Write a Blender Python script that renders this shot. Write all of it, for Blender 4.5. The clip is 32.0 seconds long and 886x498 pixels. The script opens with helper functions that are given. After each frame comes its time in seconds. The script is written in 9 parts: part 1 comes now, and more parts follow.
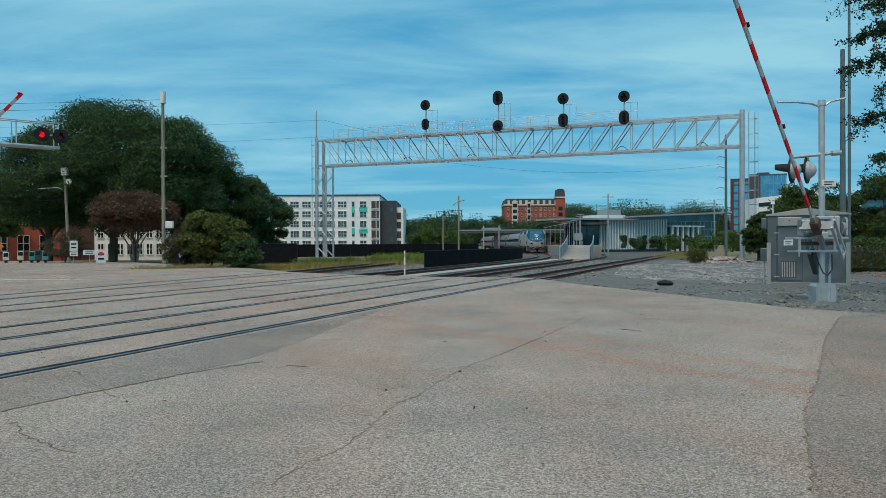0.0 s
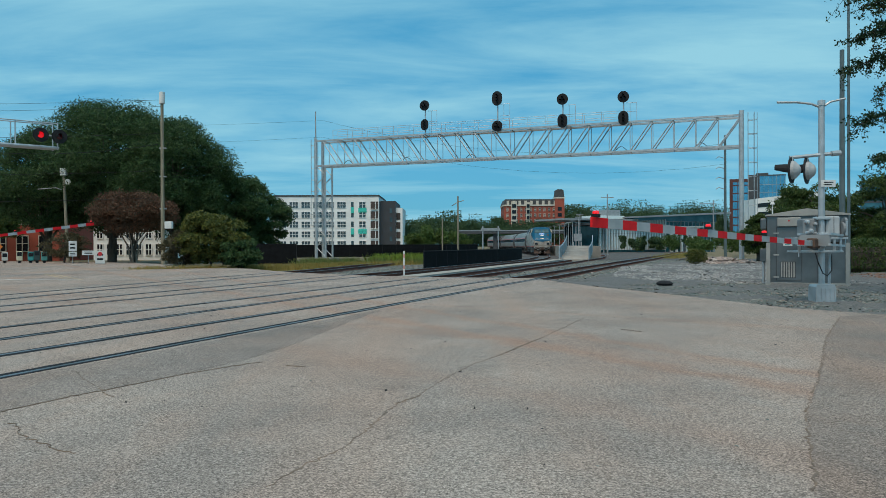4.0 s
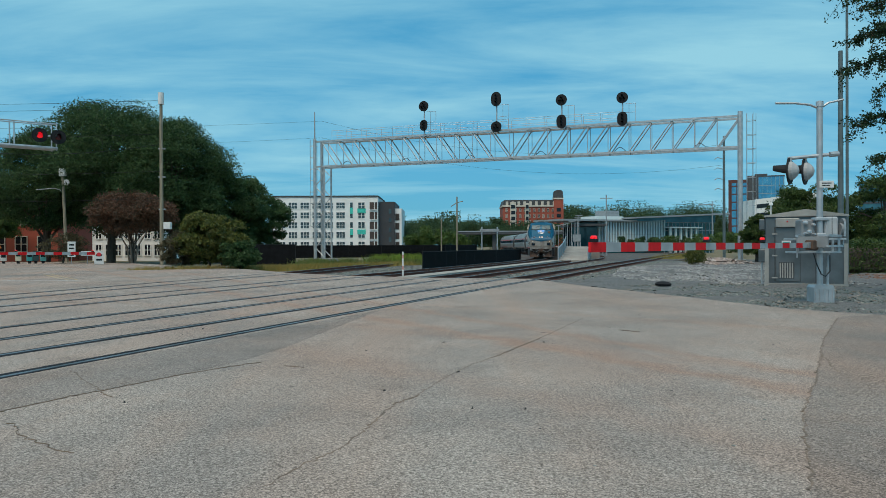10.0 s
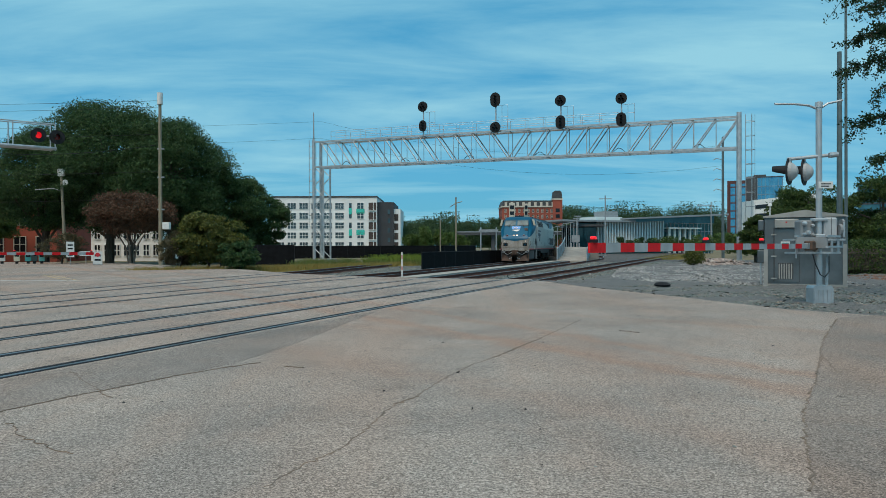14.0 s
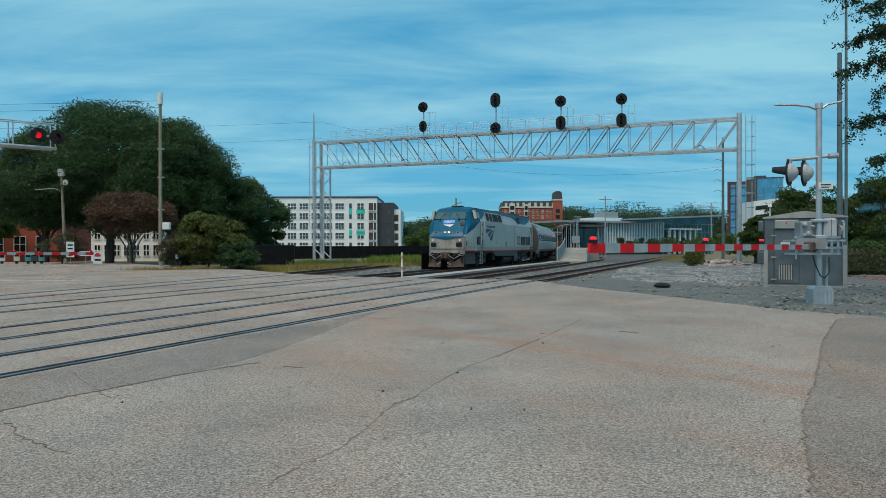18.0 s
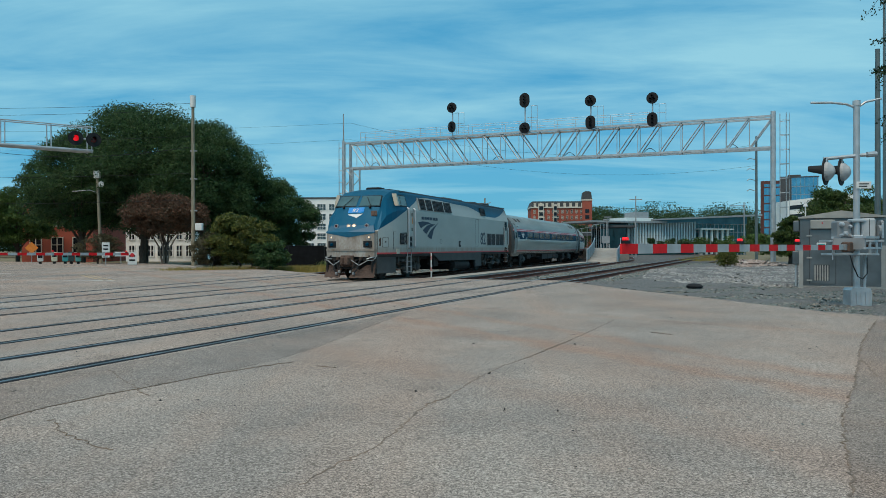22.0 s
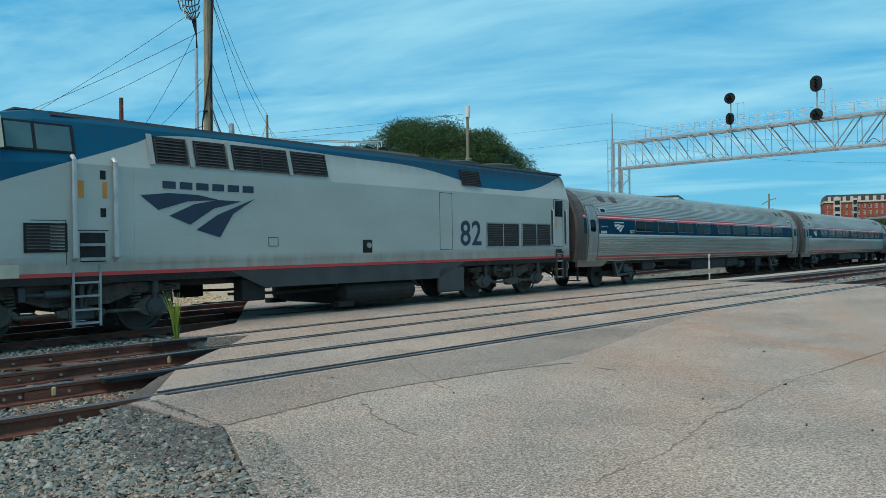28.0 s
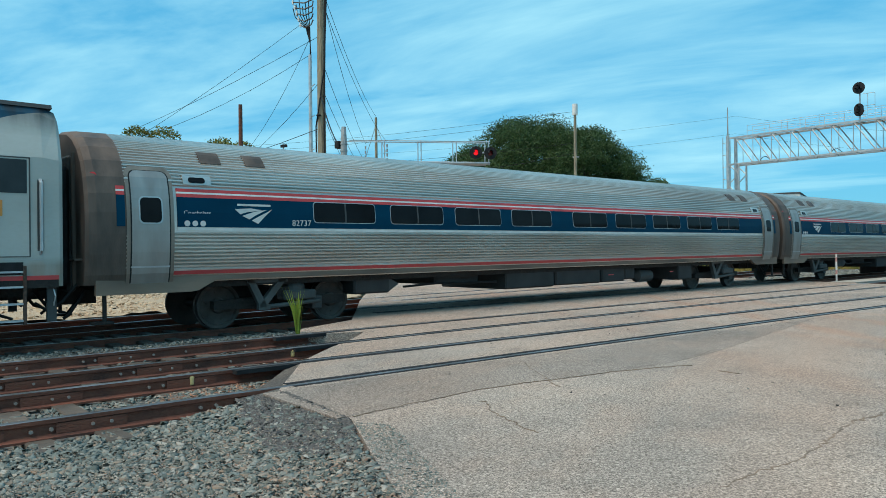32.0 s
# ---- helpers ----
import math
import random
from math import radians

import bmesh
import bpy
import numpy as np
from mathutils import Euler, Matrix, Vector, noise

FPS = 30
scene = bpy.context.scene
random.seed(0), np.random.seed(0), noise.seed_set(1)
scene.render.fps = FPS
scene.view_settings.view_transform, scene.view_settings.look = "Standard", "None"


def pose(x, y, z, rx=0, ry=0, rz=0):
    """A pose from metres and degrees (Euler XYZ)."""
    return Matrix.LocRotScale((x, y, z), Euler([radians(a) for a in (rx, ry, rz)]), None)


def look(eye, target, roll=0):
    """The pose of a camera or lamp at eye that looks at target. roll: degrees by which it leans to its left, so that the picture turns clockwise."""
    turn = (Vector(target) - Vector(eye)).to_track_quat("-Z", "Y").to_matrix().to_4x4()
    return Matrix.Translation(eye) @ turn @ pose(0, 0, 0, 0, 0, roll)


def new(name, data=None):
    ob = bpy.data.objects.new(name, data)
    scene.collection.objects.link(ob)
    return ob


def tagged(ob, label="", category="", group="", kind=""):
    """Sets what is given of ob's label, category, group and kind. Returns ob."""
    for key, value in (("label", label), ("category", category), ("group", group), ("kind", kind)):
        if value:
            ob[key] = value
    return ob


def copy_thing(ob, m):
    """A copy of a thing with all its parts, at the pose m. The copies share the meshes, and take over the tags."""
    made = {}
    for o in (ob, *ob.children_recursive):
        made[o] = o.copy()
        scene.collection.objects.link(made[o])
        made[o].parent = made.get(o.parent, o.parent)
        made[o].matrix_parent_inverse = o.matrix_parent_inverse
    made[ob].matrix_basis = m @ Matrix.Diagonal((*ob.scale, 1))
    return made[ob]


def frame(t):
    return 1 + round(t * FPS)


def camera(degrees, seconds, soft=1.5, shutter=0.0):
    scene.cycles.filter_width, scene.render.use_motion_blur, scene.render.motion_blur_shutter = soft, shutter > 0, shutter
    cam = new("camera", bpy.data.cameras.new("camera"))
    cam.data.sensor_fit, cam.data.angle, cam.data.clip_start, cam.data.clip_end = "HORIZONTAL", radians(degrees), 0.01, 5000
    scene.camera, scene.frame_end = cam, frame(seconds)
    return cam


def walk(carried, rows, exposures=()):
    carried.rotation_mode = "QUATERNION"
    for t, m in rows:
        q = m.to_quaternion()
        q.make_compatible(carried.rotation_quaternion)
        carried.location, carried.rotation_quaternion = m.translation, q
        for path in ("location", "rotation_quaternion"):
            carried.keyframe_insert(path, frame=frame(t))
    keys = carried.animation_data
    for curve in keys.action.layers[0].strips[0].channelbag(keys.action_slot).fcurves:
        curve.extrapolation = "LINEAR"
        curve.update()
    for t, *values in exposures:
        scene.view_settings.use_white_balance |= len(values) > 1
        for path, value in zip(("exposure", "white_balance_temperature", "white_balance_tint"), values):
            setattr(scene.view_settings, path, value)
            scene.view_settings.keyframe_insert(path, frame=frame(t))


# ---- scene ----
from collections import defaultdict

cam = camera(61.43, 32.0, soft=0.8)
# seconds, eye, heading to the left of +y, pitch up, lean to the left
PATH = [
    (0, (0.000, 0.000, 1.430), 0.070, -0.332, -0.255),
    (2, (-0.001, 0.006, 1.427), 0.026, -0.326, -0.260),
    (6, (-0.017, 0.026, 1.423), -0.007, -0.261, -0.227),
    (10, (-0.001, 0.005, 1.422), -0.063, -0.243, -0.221),
    (14, (-0.011, 0.013, 1.420), -0.149, -0.204, -0.179),
    (18, (-0.003, 0.019, 1.417), -0.141, -0.163, -0.102),
    (20, (-0.014, 0.022, 1.417), -0.137, -0.141, -0.076),
    (20.5, (-0.022, 0.022, 1.416), -0.143, -0.138, -0.073),
    (21, (-0.026, 0.014, 1.417), 0.026, -0.145, -0.074),
    (21.5, (-0.034, 0.008, 1.418), 0.855, -0.137, -0.094),
    (22, (-0.042, 0.001, 1.419), 2.051, -0.127, -0.120),
    (22.5, (-0.047, -0.002, 1.421), 3.324, -0.128, -0.165),
    (23, (-0.052, -0.006, 1.422), 4.632, -0.115, -0.230),
    (23.5, (-0.060, -0.010, 1.423), 6.212, -0.087, -0.295),
    (24, (-0.065, -0.019, 1.423), 7.809, -0.070, -0.325),
    (24.5, (-0.069, -0.033, 1.424), 9.385, -0.058, -0.345),
    (25, (-0.075, -0.043, 1.424), 11.532, -0.025, -0.410),
    (25.5, (-0.083, -0.048, 1.424), 14.136, 0.010, -0.480),
    (26, (-0.090, -0.058, 1.424), 16.295, 0.058, -0.550),
    (26.5, (-0.098, -0.076, 1.426), 18.009, 0.105, -0.590),
    (28.5, (-0.159, -0.155, 1.436), 23.643, 0.100, -0.617),
    (29, (-0.176, -0.171, 1.435), 24.744, 0.086, -0.610),
    (29.5, (-0.190, -0.187, 1.434), 25.848, 0.100, -0.610),
    (30, (-0.195, -0.204, 1.437), 26.884, 0.095, -0.580),
    (30.5, (-0.199, -0.217, 1.437), 27.957, 0.115, -0.560),
    (31, (-0.203, -0.235, 1.436), 28.851, 0.130, -0.560),
    (31.5, (-0.208, -0.258, 1.435), 29.697, 0.145, -0.550),
    (32, (-0.217, -0.270, 1.431), 30.462, 0.168, -0.560),
]


def aim(eye, yaw, pitch):
    a, b = radians(yaw), radians(pitch)
    return Vector(eye) + 10 * Vector((-math.sin(a) * math.cos(b), math.cos(a) * math.cos(b), math.sin(b)))


walk(cam, [(t, look(eye, aim(eye, yaw, pitch), lean)) for t, eye, yaw, pitch, lean in PATH], exposures=((0, 0.0, 6500, 9), (20.5, 0.0, 6500, 9), (24, 0.03, 6500, 9), (26.5, 0.14, 6500, 8), (29, 0.34, 6620, 9), (32, 0.46, 6680, 9)))

# ---- sky, sun ----
SUN_EL, SUN_AZ = 60.0, 205.0  # degrees; azimuth clockwise from +y


def make_world():
    w = bpy.data.worlds.new("sky")
    scene.world = w
    w.use_nodes = True
    nt = w.node_tree
    nt.nodes.clear()
    N = nt.nodes.new
    L = nt.links.new
    out, bg = N("ShaderNodeOutputWorld"), N("ShaderNodeBackground")
    sky = N("ShaderNodeTexSky")
    sky.sky_type, sky.sun_disc = "NISHITA", False
    sky.sun_elevation, sky.sun_rotation = radians(SUN_EL), radians(SUN_AZ)
    sky.air_density, sky.dust_density, sky.ozone_density = 1.0, 0.6, 2.5
    tc = N("ShaderNodeTexCoord")
    # clouds lie on a high flat layer: the direction divided by its height
    sep, div, add = N("ShaderNodeSeparateXYZ"), N("ShaderNodeVectorMath"), N("ShaderNodeMath")
    L(tc.outputs["Generated"], sep.inputs[0])
    mx = N("ShaderNodeMath")
    mx.operation, mx.inputs[1].default_value = "MAXIMUM", 0.0
    L(sep.outputs[2], mx.inputs[0])
    add.operation, add.inputs[1].default_value = "ADD", 0.11
    L(mx.outputs[0], add.inputs[0])
    comb = N("ShaderNodeCombineXYZ")
    for i in range(3):
        L(add.outputs[0], comb.inputs[i])
    div.operation = "DIVIDE"
    L(tc.outputs["Generated"], div.inputs[0])
    L(comb.outputs[0], div.inputs[1])
    mp = N("ShaderNodeMapping")
    mp.inputs["Rotation"].default_value = (0, 0, radians(-12))
    mp.inputs["Scale"].default_value = (0.55, 1.25, 0.0)
    L(div.outputs[0], mp.inputs[0])
    n1, n2 = N("ShaderNodeTexNoise"), N("ShaderNodeTexNoise")
    n1.inputs["Scale"].default_value, n1.inputs["Detail"].default_value, n1.inputs["Roughness"].default_value = 1.05, 9, 0.58
    n1.inputs["Distortion"].default_value = 0.5
    n2.inputs["Scale"].default_value, n2.inputs["Detail"].default_value = 0.33, 3
    L(mp.outputs[0], n1.inputs["Vector"])
    L(mp.outputs[0], n2.inputs["Vector"])
    mix = N("ShaderNodeMath")
    mix.operation = "MULTIPLY_ADD"
    mix.inputs[1].default_value = 0.6
    L(n2.outputs[0], mix.inputs[0])
    L(n1.outputs[0], mix.inputs[2])
    n3, puff = N("ShaderNodeTexNoise"), N("ShaderNodeMath")
    n3.inputs["Scale"].default_value, n3.inputs["Detail"].default_value, n3.inputs["Roughness"].default_value = 3.4, 7, 0.6
    n3.inputs["Distortion"].default_value = 0.3
    L(mp.outputs[0], n3.inputs["Vector"])
    puff.operation, puff.inputs[1].default_value = "MULTIPLY_ADD", 0.22
    L(n3.outputs[0], puff.inputs[0])
    lift = N("ShaderNodeMath")
    lift.operation, lift.inputs[1].default_value = "SUBTRACT", 0.11
    L(mix.outputs[0], lift.inputs[0])
    L(lift.outputs[0], puff.inputs[2])
    ramp = N("ShaderNodeValToRGB")
    ramp.color_ramp.elements[0].position, ramp.color_ramp.elements[0].color = 0.66, (0.0, 0.0, 0.0, 1)
    ramp.color_ramp.elements[1].position, ramp.color_ramp.elements[1].color = 1.02, (1, 1, 1, 1)
    mid = ramp.color_ramp.elements.new(0.80)
    mid.color = (0.42, 0.42, 0.42, 1)
    L(puff.outputs[0], ramp.inputs[0])
    # thin haze evens out the clear sky between the clouds
    tint = N("ShaderNodeMix")
    tint.data_type, tint.blend_type = "RGBA", "MULTIPLY"
    tint.inputs[0].default_value = 1.0
    L(sky.outputs[0], tint.inputs[6])
    tint.inputs[7].default_value = SKY_TINT
    haze = N("ShaderNodeMix")
    haze.data_type = "RGBA"
    haze.inputs[0].default_value = 0.72
    L(tint.outputs[2], haze.inputs[6])
    haze.inputs[7].default_value = HAZE
    m = N("ShaderNodeMix")
    m.data_type = "RGBA"
    L(ramp.outputs[0], m.inputs[0])
    L(haze.outputs[2], m.inputs[6])
    m.inputs[7].default_value = CLOUD
    L(m.outputs[2], bg.inputs[0])
    bg.inputs[1].default_value = SKY_STRENGTH
    L(bg.outputs[0], out.inputs[0])


SKY_TINT = (0.55, 1.0, 1.15, 1)
CLOUD = (3.0, 6.2, 7.6, 1)
HAZE = (0.72, 3.85, 6.3, 1)
SKY_STRENGTH = 0.10
make_world()
sun = new("sun", bpy.data.lights.new("sun", "SUN"))
sun.data.energy, sun.data.angle, sun.data.color = 2.75, radians(40), (1.0, 0.84, 0.68)
a, e = radians(SUN_AZ), radians(SUN_EL)
sun.matrix_world = look((0, 0, 60), Vector((0, 0, 60)) - Vector((math.sin(a) * math.cos(e), math.cos(a) * math.cos(e), math.sin(e))))

# ---- materials ----
def mat(name, c1, c2=None, scale=4.0, rough=0.75, metal=0.0, bump=0.0, bscale=None, detail=6, c3=None, fine=0.0, lo=0.35, hi=0.65,
        stretch=(1, 1, 1), rvar=0.12, rand=0.0, emit=None, power=0.0):
    """A surface of two or three blended colours in noise of two sizes, with relief; stretch draws the pattern out."""
    m = bpy.data.materials.new(name)
    m.use_nodes = True
    nt = m.node_tree
    N, L = nt.nodes.new, nt.links.new
    b = nt.nodes["Principled BSDF"]
    b.inputs["Roughness"].default_value, b.inputs["Metallic"].default_value = rough, metal
    c2 = c2 or tuple(v * 0.8 for v in c1)
    tc, mp = N("ShaderNodeTexCoord"), N("ShaderNodeMapping")
    mp.inputs["Scale"].default_value = stretch
    L(tc.outputs["Object"], mp.inputs[0])
    n1 = N("ShaderNodeTexNoise")
    n1.inputs["Scale"].default_value, n1.inputs["Detail"].default_value = scale, detail
    L(mp.outputs[0], n1.inputs["Vector"])
    r = N("ShaderNodeValToRGB")
    r.color_ramp.elements[0].position, r.color_ramp.elements[0].color = lo, (*c2, 1)
    r.color_ramp.elements[1].position, r.color_ramp.elements[1].color = hi, (*c1, 1)
    L(n1.outputs[0], r.inputs[0])
    col = r.outputs[0]
    if c3 or fine:
        n2 = N("ShaderNodeTexNoise")
        n2.inputs["Scale"].default_value, n2.inputs["Detail"].default_value = (bscale or scale * 12), 3
        L(mp.outputs[0], n2.inputs["Vector"])
        r2 = N("ShaderNodeValToRGB")
        r2.color_ramp.elements[0].position, r2.color_ramp.elements[1].position = 0.42, 0.66
        L(n2.outputs[0], r2.inputs[0])
        mx = N("ShaderNodeMix")
        mx.data_type = "RGBA"
        if fine:
            mu = N("ShaderNodeMath")
            mu.operation, mu.inputs[1].default_value = "MULTIPLY", fine
            L(r2.outputs[0], mu.inputs[0])
            L(mu.outputs[0], mx.inputs[0])
        else:
            L(r2.outputs[0], mx.inputs[0])
        L(col, mx.inputs[6])
        mx.inputs[7].default_value = (*(c3 or tuple(min(1, v * 1.5) for v in c1)), 1)
        col = mx.outputs[2]
    if rand:
        oi, hs = N("ShaderNodeObjectInfo"), N("ShaderNodeHueSaturation")
        mr = N("ShaderNodeMapRange")
        mr.inputs[3].default_value, mr.inputs[4].default_value = 1 - rand, 1 + rand
        L(oi.outputs["Random"], mr.inputs[0])
        L(mr.outputs[0], hs.inputs["Value"])
        L(col, hs.inputs["Color"])
        col = hs.outputs[0]
    L(col, b.inputs["Base Color"])
    if rvar:
        mr = N("ShaderNodeMapRange")
        mr.inputs[3].default_value, mr.inputs[4].default_value = max(0.02, rough - rvar), min(1, rough + rvar)
        L(n1.outputs[0], mr.inputs[0])
        L(mr.outputs[0], b.inputs["Roughness"])
    if bump:
        n3, bp = N("ShaderNodeTexNoise"), N("ShaderNodeBump")
        n3.inputs["Scale"].default_value, n3.inputs["Detail"].default_value = (bscale or scale * 12), 5
        L(mp.outputs[0], n3.inputs["Vector"])
        bp.inputs["Strength"].default_value, bp.inputs["Distance"].default_value = bump, 0.02
        L(n3.outputs[0], bp.inputs["Height"])
        L(bp.outputs[0], b.inputs["Normal"])
    if emit:
        b.inputs["Emission Color"].default_value, b.inputs["Emission Strength"].default_value = (*emit, 1), power
    return m


def leafy(name, c1, c2):
    """Leaves: the colour varies from leaf to leaf, and light comes through."""
    m = bpy.data.materials.new(name)
    m.use_nodes = True
    nt = m.node_tree
    N, L = nt.nodes.new, nt.links.new
    b = nt.nodes["Principled BSDF"]
    g, r = N("ShaderNodeNewGeometry"), N("ShaderNodeValToRGB")
    r.color_ramp.elements[0].color, r.color_ramp.elements[1].color = (*c2, 1), (*c1, 1)
    L(g.outputs["Random Per Island"], r.inputs[0])
    L(r.outputs[0], b.inputs["Base Color"])
    b.inputs["Roughness"].default_value = 0.6
    b.inputs["Specular IOR Level"].default_value = 0.3
    t, ad = N("ShaderNodeBsdfTranslucent"), N("ShaderNodeMixShader")
    L(r.outputs[0], t.inputs[0])
    ad.inputs[0].default_value = 0.25
    L(b.outputs[0], ad.inputs[1])
    L(t.outputs[0], ad.inputs[2])
    L(ad.outputs[0], nt.nodes["Material Output"].inputs[0])
    return m


STEEL = mat("galvanised steel", (0.50, 0.53, 0.55), (0.38, 0.41, 0.43), 3, 0.5, 0.55, 0.1, 40)
STEEL_DULL = mat("weathered grey steel", (0.36, 0.38, 0.39), (0.26, 0.28, 0.29), 3, 0.6, 0.4, 0.15, 30)
BLACK = mat("black paint", (0.025, 0.026, 0.028), (0.015, 0.015, 0.016), 5, 0.55)
BLACK.node_tree.nodes["Principled BSDF"].inputs["Specular IOR Level"].default_value = 0.15
RUBBER = mat("black rubber", (0.028, 0.03, 0.033), (0.015, 0.016, 0.018), 3, 0.9, 0, 0.4, 30)
RUBBER.node_tree.nodes["Principled BSDF"].inputs["Specular IOR Level"].default_value = 0.15
WHITE = mat("white paint", (0.75, 0.75, 0.73), (0.62, 0.62, 0.60), 3, 0.5)
RED = mat("red reflective sheet", (0.62, 0.03, 0.035), (0.5, 0.02, 0.025), 6, 0.4)
RED_LIT = mat("lit red lens", (0.8, 0.02, 0.02), None, 6, 0.3, emit=(1.0, 0.008, 0.02), power=0.6)
RED_DARK = mat("unlit red lens", (0.10, 0.012, 0.015), None, 6, 0.2)
RUST = mat("rusty rail web", (0.20, 0.066, 0.042), (0.085, 0.033, 0.025), 2.2, 0.9, 0.1, 0.5, 25, fine=0.25, c3=(0.24, 0.10, 0.06), stretch=(1, 1, 2))
RAIL_TOP = mat("worn rail head", (0.30, 0.29, 0.30), (0.16, 0.13, 0.12), 1.5, 0.35, 0.8, 0.1, 20)
TIE = mat("weathered tie", (0.10, 0.082, 0.068), (0.05, 0.043, 0.037), 3, 0.9, 0, 0.6, 20, rand=0.3)
WOOD_POLE = mat("weathered pole wood", (0.30, 0.265, 0.19), (0.17, 0.145, 0.105), 2.5, 0.9, 0, 0.6, 14, stretch=(6, 6, 0.5))
GLASS = mat("dark window glass", (0.02, 0.025, 0.03), (0.012, 0.014, 0.018), 2, 0.08, 0, rvar=0.04)
GLASS.node_tree.nodes["Principled BSDF"].inputs["Specular IOR Level"].default_value = 0.3


def paving(name, light, dark, warm, grain=112.0, heading=28.0, bands=()):
    """Worn asphalt: patches, long wheel-worn bands, and the aggregate that shows as light and dark grains."""
    m = bpy.data.materials.new(name)
    m.use_nodes = True
    nt = m.node_tree
    N, L = nt.nodes.new, nt.links.new
    b = nt.nodes["Principled BSDF"]
    b.inputs["Roughness"].default_value, b.inputs["Specular IOR Level"].default_value = 0.95, 0.15
    tc = N("ShaderNodeTexCoord")

    def noise_at(scale, detail, stretch=(1, 1, 1), turn=0.0, rough=0.5):
        mp, n = N("ShaderNodeMapping"), N("ShaderNodeTexNoise")
        mp.inputs["Scale"].default_value = stretch
        mp.inputs["Rotation"].default_value = (0, 0, radians(turn))
        n.inputs["Scale"].default_value, n.inputs["Detail"].default_value, n.inputs["Roughness"].default_value = scale, detail, rough
        L(tc.outputs["Object"], mp.inputs[0])
        L(mp.outputs[0], n.inputs["Vector"])
        return n.outputs[0]

    def ramp(sock, lo, hi, a=0.0, z=1.0):
        r = N("ShaderNodeMapRange")
        r.inputs[1].default_value, r.inputs[2].default_value, r.inputs[3].default_value, r.inputs[4].default_value = lo, hi, a, z
        L(sock, r.inputs[0])
        return r.outputs[0]

    def mix(f, a, c, mode="MIX"):
        x = N("ShaderNodeMix")
        x.data_type, x.blend_type = "RGBA", mode
        for sock, v in ((x.inputs[0], f), (x.inputs[6], a), (x.inputs[7], c)):
            if isinstance(v, float):
                sock.default_value = v
            elif isinstance(v, tuple):
                sock.default_value = (*v, 1)
            else:
                L(v, sock)
        return x.outputs[2]

    col = mix(ramp(noise_at(0.35, 9, rough=0.6), 0.38, 0.62), dark, light)
    col = mix(ramp(noise_at(1.3, 6, (1.0, 0.6, 1), 40, 0.65), 0.47, 0.66, 0.0, 0.32), col, warm)
    col = mix(ramp(noise_at(0.5, 5, (1.0, 0.14, 1), heading), 0.46, 0.68, 0.0, 0.7), col, warm)
    col = mix(ramp(noise_at(0.42, 6, (0.2, 1.0, 1), -18), 0.52, 0.70, 0.0, 0.3), col, warm)
    col = mix(ramp(noise_at(1.7, 4, (1.0, 0.3, 1), heading), 0.56, 0.75, 0.0, 0.12), col, tuple(v * 1.25 for v in light))
    wob = noise_at(1.1, 5)
    for x, y, turn, width, amount in bands:  # dust dragged along by wheels
        dp, ad, ab = N("ShaderNodeVectorMath"), N("ShaderNodeMath"), N("ShaderNodeMath")
        nx, ny = -math.sin(radians(turn)), math.cos(radians(turn))
        dp.operation, dp.inputs[1].default_value = "DOT_PRODUCT", (nx, ny, 0)
        L(tc.outputs["Object"], dp.inputs[0])
        ad.operation, ad.inputs[1].default_value = "MULTIPLY_ADD", 0.9
        L(wob, ad.inputs[0])
        sh = N("ShaderNodeMath")
        sh.operation, sh.inputs[1].default_value = "SUBTRACT", nx * x + ny * y + 0.45
        L(dp.outputs["Value"], sh.inputs[0])
        L(sh.outputs[0], ad.inputs[2])
        ab.operation = "ABSOLUTE"
        L(ad.outputs[0], ab.inputs[0])
        col = mix(ramp(ab.outputs[0], 0.0, width, amount, 0.0), col, (0.43, 0.255, 0.18))
    col = mix(ramp(noise_at(5.5, 2), 0.70, 0.74, 0.0, 0.55), col, tuple(v * 0.45 for v in dark))
    col = mix(ramp(noise_at(0.9, 6), 0.60, 0.72, 0.0, 0.35), col, tuple(v * 0.6 for v in dark))
    vo, sc = N("ShaderNodeTexVoronoi"), N("ShaderNodeSeparateColor")
    vo.inputs["Scale"].default_value = grain
    L(tc.outputs["Object"], vo.inputs["Vector"])
    L(vo.outputs["Color"], sc.inputs[0])
    g1 = ramp(sc.outputs[0], 0.0, 1.0, 0.34, 1.20)
    g2 = ramp(noise_at(grain * 0.33, 4, rough=0.75), 0.34, 0.66, 0.55, 1.41)
    mu = N("ShaderNodeMath")
    mu.operation = "MULTIPLY"
    L(g1, mu.inputs[0])
    L(g2, mu.inputs[1])
    cc = N("ShaderNodeCombineColor")
    for k in range(3):
        L(mu.outputs[0], cc.inputs[k])
    col = mix(1.0, col, cc.outputs[0], "MULTIPLY")
    L(col, b.inputs["Base Color"])
    bp = N("ShaderNodeBump")
    bp.inputs["Strength"].default_value, bp.inputs["Distance"].default_value = 0.35, 0.008
    L(g1, bp.inputs["Height"])
    L(bp.outputs[0], b.inputs["Normal"])
    return m


